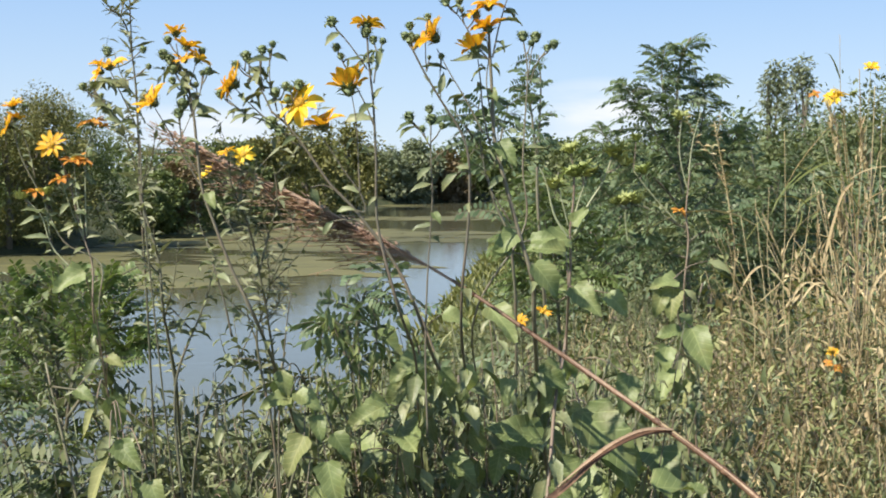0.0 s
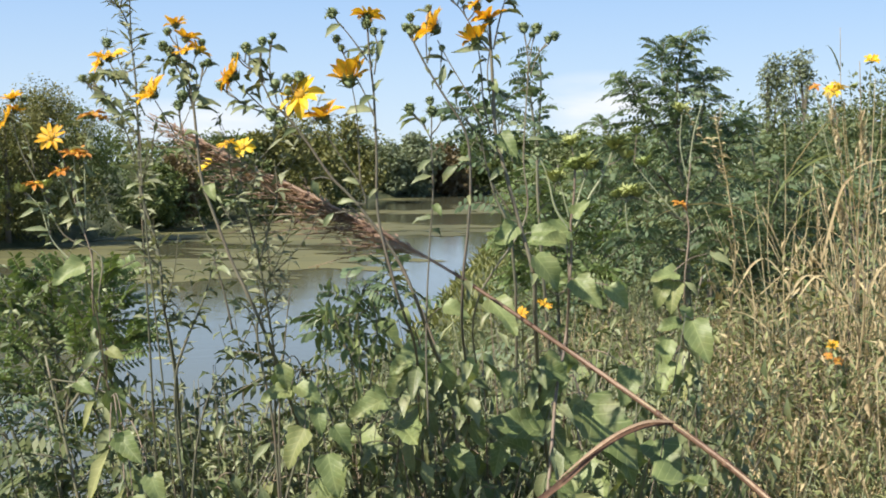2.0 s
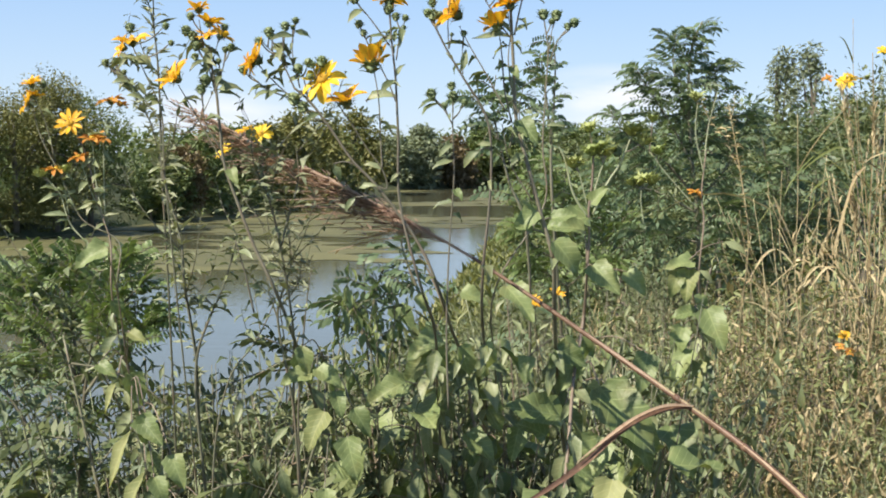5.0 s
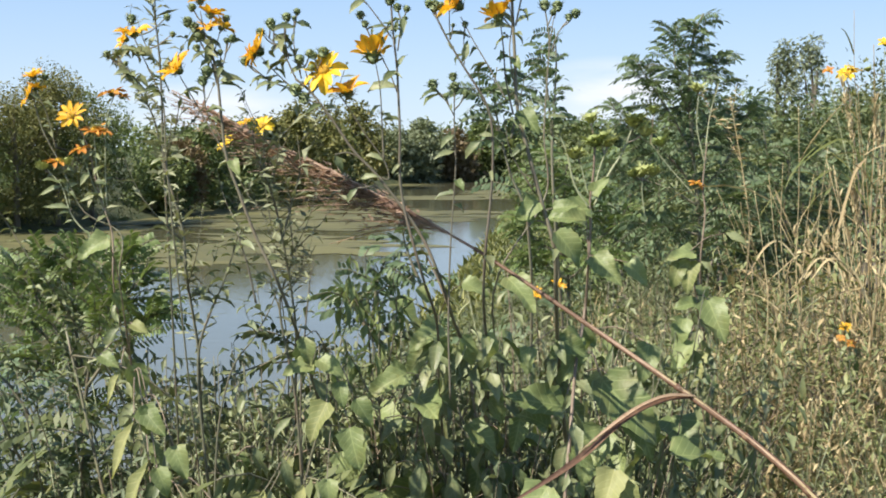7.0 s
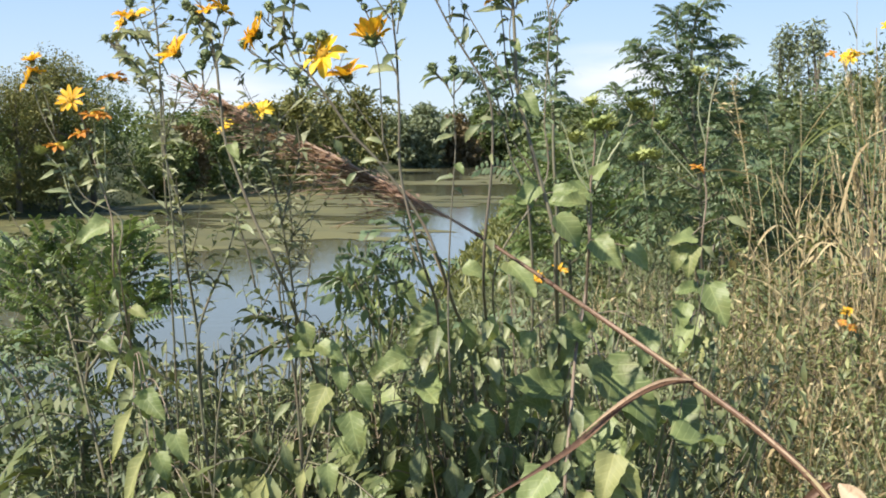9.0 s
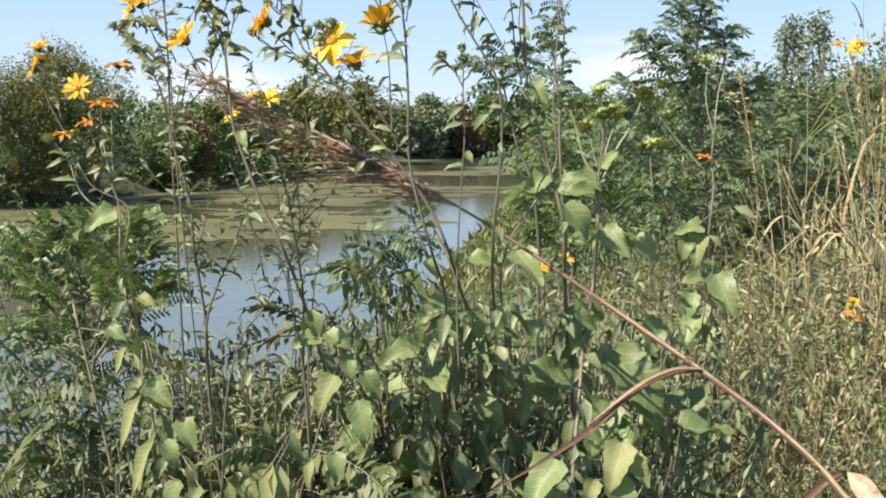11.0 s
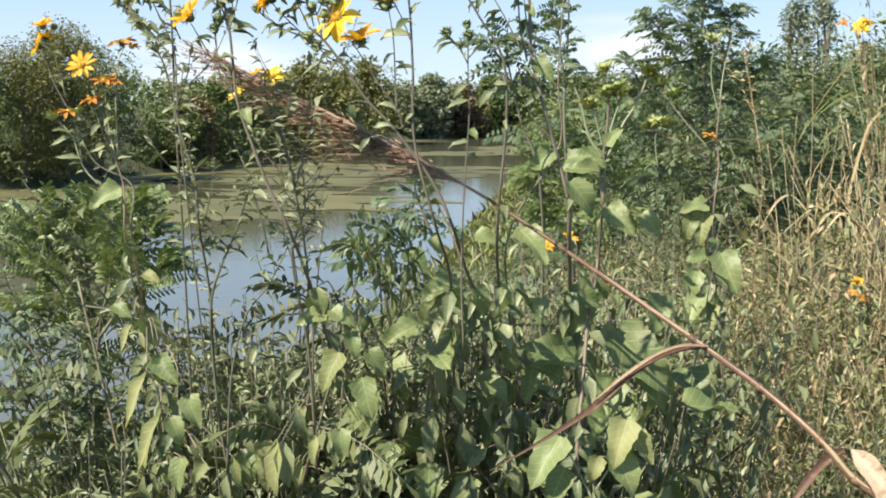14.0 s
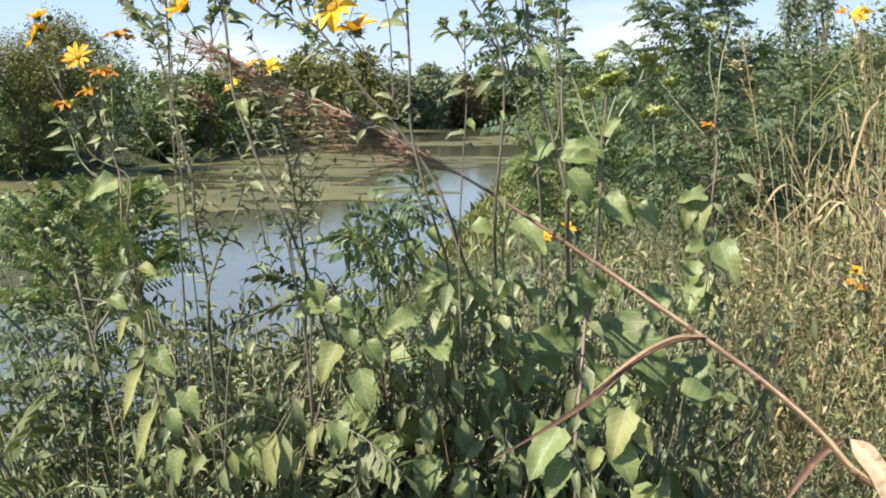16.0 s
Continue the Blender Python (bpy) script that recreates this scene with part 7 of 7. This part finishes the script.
def plant_bank():
    r = random.Random(11)
    taken, made = [], 0
    for _ in range(9000):
        y = 1.9 + 7.4 * r.random() ** 1.5
        b = r.uniform(-0.47, 0.47)
        x = b * y
        gap = 0.07 + 0.021 * y
        if any((x - u) ** 2 + (y - v) ** 2 < gap * gap for u, v in taken):
            continue
        g = ground_z(x, y)
        if shore_distance(x, y) < 0.3:
            continue
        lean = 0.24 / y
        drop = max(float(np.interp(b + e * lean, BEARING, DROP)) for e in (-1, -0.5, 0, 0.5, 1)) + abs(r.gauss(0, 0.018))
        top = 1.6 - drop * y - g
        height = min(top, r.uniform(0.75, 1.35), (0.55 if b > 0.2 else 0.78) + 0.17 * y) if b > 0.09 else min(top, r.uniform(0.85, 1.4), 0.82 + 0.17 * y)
        if height < 0.32:
            continue
        q = r.random()
        if b > 0.19:
            kind = "fine" if q < 0.36 else "dry" if q < 0.40 + 0.70 * min(b, 0.34) else "grass" if q < 0.74 else "small" if q < 0.90 else "wilt" if q < 0.96 else "wide"
        elif b > 0.09:
            kind = "fine" if q < 0.16 else "dry" if q < 0.22 else "grass" if q < 0.28 else "wide" if q < 0.42 else "small" if q < 0.66 else "wilt"
        elif b > -0.12:
            kind = "wilt" if q < 0.52 else "wide" if q < 0.60 else "small" if q < 0.84 else "mug" if q < 0.92 else "fine"
        elif b > -0.24:
            kind = "mug" if q < 0.25 else "wilt" if q < 0.80 else "wide" if q < 0.88 else "fine"
        else:
            kind = "fern" if q < 0.30 else "wilt" if q < 0.78 else "mug" if q < 0.90 else "wide"
        set_out(kind, x, y, height, r)
        taken.append((x, y))
        made += 1
        if made >= 400:
            break


plant_bank()

# small-leaved weeds close to the path, in front of the taller stems
nr = random.Random(31)
for i in range(84):
    y = nr.uniform(1.95, 2.8)
    b = -0.30 + 0.44 * (i + nr.random()) / 84
    x = b * y
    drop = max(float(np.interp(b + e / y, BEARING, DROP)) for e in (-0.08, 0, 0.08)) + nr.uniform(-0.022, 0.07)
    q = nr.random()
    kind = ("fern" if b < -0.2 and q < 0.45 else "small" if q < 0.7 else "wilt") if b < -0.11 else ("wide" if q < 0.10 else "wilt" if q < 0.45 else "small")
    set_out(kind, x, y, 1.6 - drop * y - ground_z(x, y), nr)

for i in range(26):
    y = nr.uniform(2.0, 2.5)
    b = -0.255 + 0.175 * (i + nr.random()) / 26
    x = b * y
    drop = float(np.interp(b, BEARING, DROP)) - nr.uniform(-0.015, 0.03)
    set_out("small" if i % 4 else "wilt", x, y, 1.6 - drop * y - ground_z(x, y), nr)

# feathered shoots low at the water's edge
fr = random.Random(29)
for i in range(16):
    y = fr.uniform(2.6, 3.6)
    x = (-0.40 + 0.2 * (i + fr.random()) / 16) * y
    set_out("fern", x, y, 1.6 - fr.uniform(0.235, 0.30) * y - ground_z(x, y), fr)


# tall grass stand along the path's far side
GRASS_AT = [  # x, y, height
    (1.30, 4.3, 1.50), (1.22, 4.6, 1.42), (1.12, 4.5, 1.36), (1.42, 4.4, 1.62), (1.58, 4.5, 1.75), (1.52, 4.2, 1.45), (1.66, 4.8, 1.85), (1.0, 4.2, 1.30),
    (0.92, 3.9, 1.28), (1.78, 4.9, 1.80), (1.08, 3.6, 1.25), (1.34, 3.7, 1.34), (1.85, 5.3, 1.9), (1.5, 5.2, 1.7), (1.2, 5.4, 1.55), (2.0, 5.2, 1.8),
    (1.22, 3.2, 1.12), (1.42, 3.5, 1.22), (1.08, 3.0, 1.05), (1.28, 2.9, 1.0), (1.18, 3.45, 1.2), (1.35, 3.2, 1.15), (0.95, 3.1, 1.05)]
gr = random.Random(5)
for gx, gy, gh in GRASS_AT:
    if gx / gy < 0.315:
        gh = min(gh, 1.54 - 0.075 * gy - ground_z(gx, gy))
    set_out("dry" if gx > 1.2 and gr.random() < 0.45 else "grass" if gr.random() < 0.5 else "fine", gx, gy, gh, gr)

# thicket of bushes along the bank
BUSHES = [  # x, y, height, width, leaves, leaf length
    (1.45, 10.5, 1.75, 1.7, 2800, 0.07), (2.1, 9.5, 1.7, 1.7, 3000, 0.07), (2.9, 10.0, 1.9, 1.8, 3000, 0.07),
    (3.7, 10.5, 2.25, 1.9, 3000, 0.07), (2.7, 7.8, 1.85, 1.5, 2600, 0.06),
    (1.7, 13.0, 1.9, 2.0, 2400, 0.085), (2.4, 14.0, 1.75, 2.4, 2600, 0.085), (4.0, 14.5, 2.3, 2.3, 3000, 0.085), (5.0, 15.6, 2.5, 2.3, 3000, 0.085), (5.6, 15.0, 2.9, 2.8, 2600, 0.085),
    (2.7, 20.0, 2.1, 3.0, 2400, 0.11), (2.9, 24.0, 2.1, 3.4, 2400, 0.13), (4.4, 26.0, 2.2, 3.6, 2400, 0.13), (7.4, 21.0, 3.2, 3.6, 2600, 0.12), (3.6, 31.0, 2.3, 3.4, 2400, 0.15),
    (4.2, 42.0, 3.2, 4.5, 2400, 0.2), (8.5, 38.0, 3.9, 5.0, 2400, 0.19), (5.4, 57.0, 3.0, 5.0, 2400, 0.24), (6.0, 70.0, 3.6, 6.0, 2400, 0.28), (12.0, 60.0, 4.6, 7.0, 2400, 0.26),
]
for i, (x, y, h, w, n, leaf) in enumerate(BUSHES):
    tree(x, y, h, w, M["shrub" if i % 4 else "locust"], leaf * 0.78, int(n * 1.35), "dense dark green bush on the pond bank", "bush", "bush", seed=300 + i, low=0.02, lumps=40)
for i in range(40):
    y = 8.5 + 8.5 * gr.random()
    x = shore_x(y) + gr.uniform(2.6, 5.2)
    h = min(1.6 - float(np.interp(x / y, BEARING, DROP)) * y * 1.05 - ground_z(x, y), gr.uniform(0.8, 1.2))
    if h > 0.3:
        set_out(("wilt", "fern", "wilt")[i % 3], x, y, h, gr)

# low growth down the bank to the water
sr = random.Random(17)
for i in range(85):
    y = 7.0 + 60 * sr.random() ** 1.8
    d = sr.uniform(-0.1, 4.4) if y < 20 else sr.uniform(0.0, 3.6)
    x = shore_x(y) + d * 1.01
    if x / y > 0.2:
        continue
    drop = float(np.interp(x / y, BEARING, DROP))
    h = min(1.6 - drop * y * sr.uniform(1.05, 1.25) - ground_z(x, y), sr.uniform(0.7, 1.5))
    if h < 0.22:
        continue
    tree(x, y, h, h * sr.uniform(1.1, 1.8), M[("shrub", "wilted", "locust", "shrub")[i % 4]], 0.05 + 0.0028 * y, 430, "low bushy growth on the slope above the water", "bush", "low_bush", seed=400 + i, low=0.02, lumps=16)
tree(8.27, 28.5, 4.3, 1.0, M["far_grey"], 0.085, 3800, "slim grey-green young poplar behind the bushes", "tree", "poplar", seed=340, low=0.05, lumps=60)
tree(7.82, 28.9, 4.15, 0.9, M["far_grey"], 0.085, 3600, "slim grey-green young poplar behind the bushes", "tree", "poplar", seed=341, low=0.05, lumps=60)
tree(7.0, 22.0, 2.85, 1.9, M["far_grey"], 0.085, 3800, "grey-green young tree behind the grass", "tree", "young_tree", seed=342, low=0.05, lumps=34)
tree(6.1, 18.5, 2.6, 1.7, M["far_grey"], 0.07, 3800, "grey-green young tree behind the grass", "tree", "young_tree", seed=343, low=0.05, lumps=34)


def short_grass():
    r, g = random.Random(9), Geo()
    for i in range(24000):
        if i < 8000:
            y = 1.0 + 13 * r.random() ** 1.4
            x = r.uniform(-0.5, 0.5) * y
        else:
            x, y = r.gauss(1.5, 4.5), r.gauss(2.5, 5.0)
        if shore_distance(x, y) < 0.1:
            continue
        a = r.uniform(0, 6.28)
        g.add(KITE, aim((x, y, ground_z(x, y) - 0.01), (math.cos(a), math.sin(a), r.uniform(0.6, 3)), r.uniform(0.08, 0.3), r.uniform(-1, 1), wide=0.16))
    for _ in range(7000):
        y = 7.0 + 60.0 * r.random() ** 1.7
        x = shore_x(y) + r.uniform(-0.1, 6.0)
        a = r.uniform(0, 6.28)
        g.add(KITE, aim((x, y, ground_z(x, y) - 0.02), (math.cos(a), math.sin(a), r.uniform(0.6, 3)), r.uniform(0.15, 0.4) * (0.8 + 0.012 * y), r.uniform(-1, 1), wide=0.3))
    tagged(new("short_grass", g.mesh("short_grass", M["grassgreen"])), "short rough grass covering the bank", "grass", kind="stuff")


short_grass()

# the same growth goes on to both sides of the path and behind it
br = random.Random(23)
for i in range(105):
    x, y = br.gauss(2.0, 4.5), br.gauss(3.0, 4.5)
    if shore_distance(x, y) < 0.4 or math.hypot(x, y) < 1.6 or (y > 0 and abs(x) < 0.46 * y + 0.5):
        continue
    if i % 3:
        h = br.uniform(0.6, 1.3)
        tree(x, y, h, h * br.uniform(0.9, 1.3), M[("wilted", "fine", "shrub", "mugleaf_shaded")[i % 4]], 0.09, 320, "bushy weed growing beside the path", "weed", "bushy_weed", seed=500 + i, low=0.05, lumps=18)
    else:
        set_out("dry" if i % 2 else "grass", x, y, br.uniform(0.7, 1.3), br)
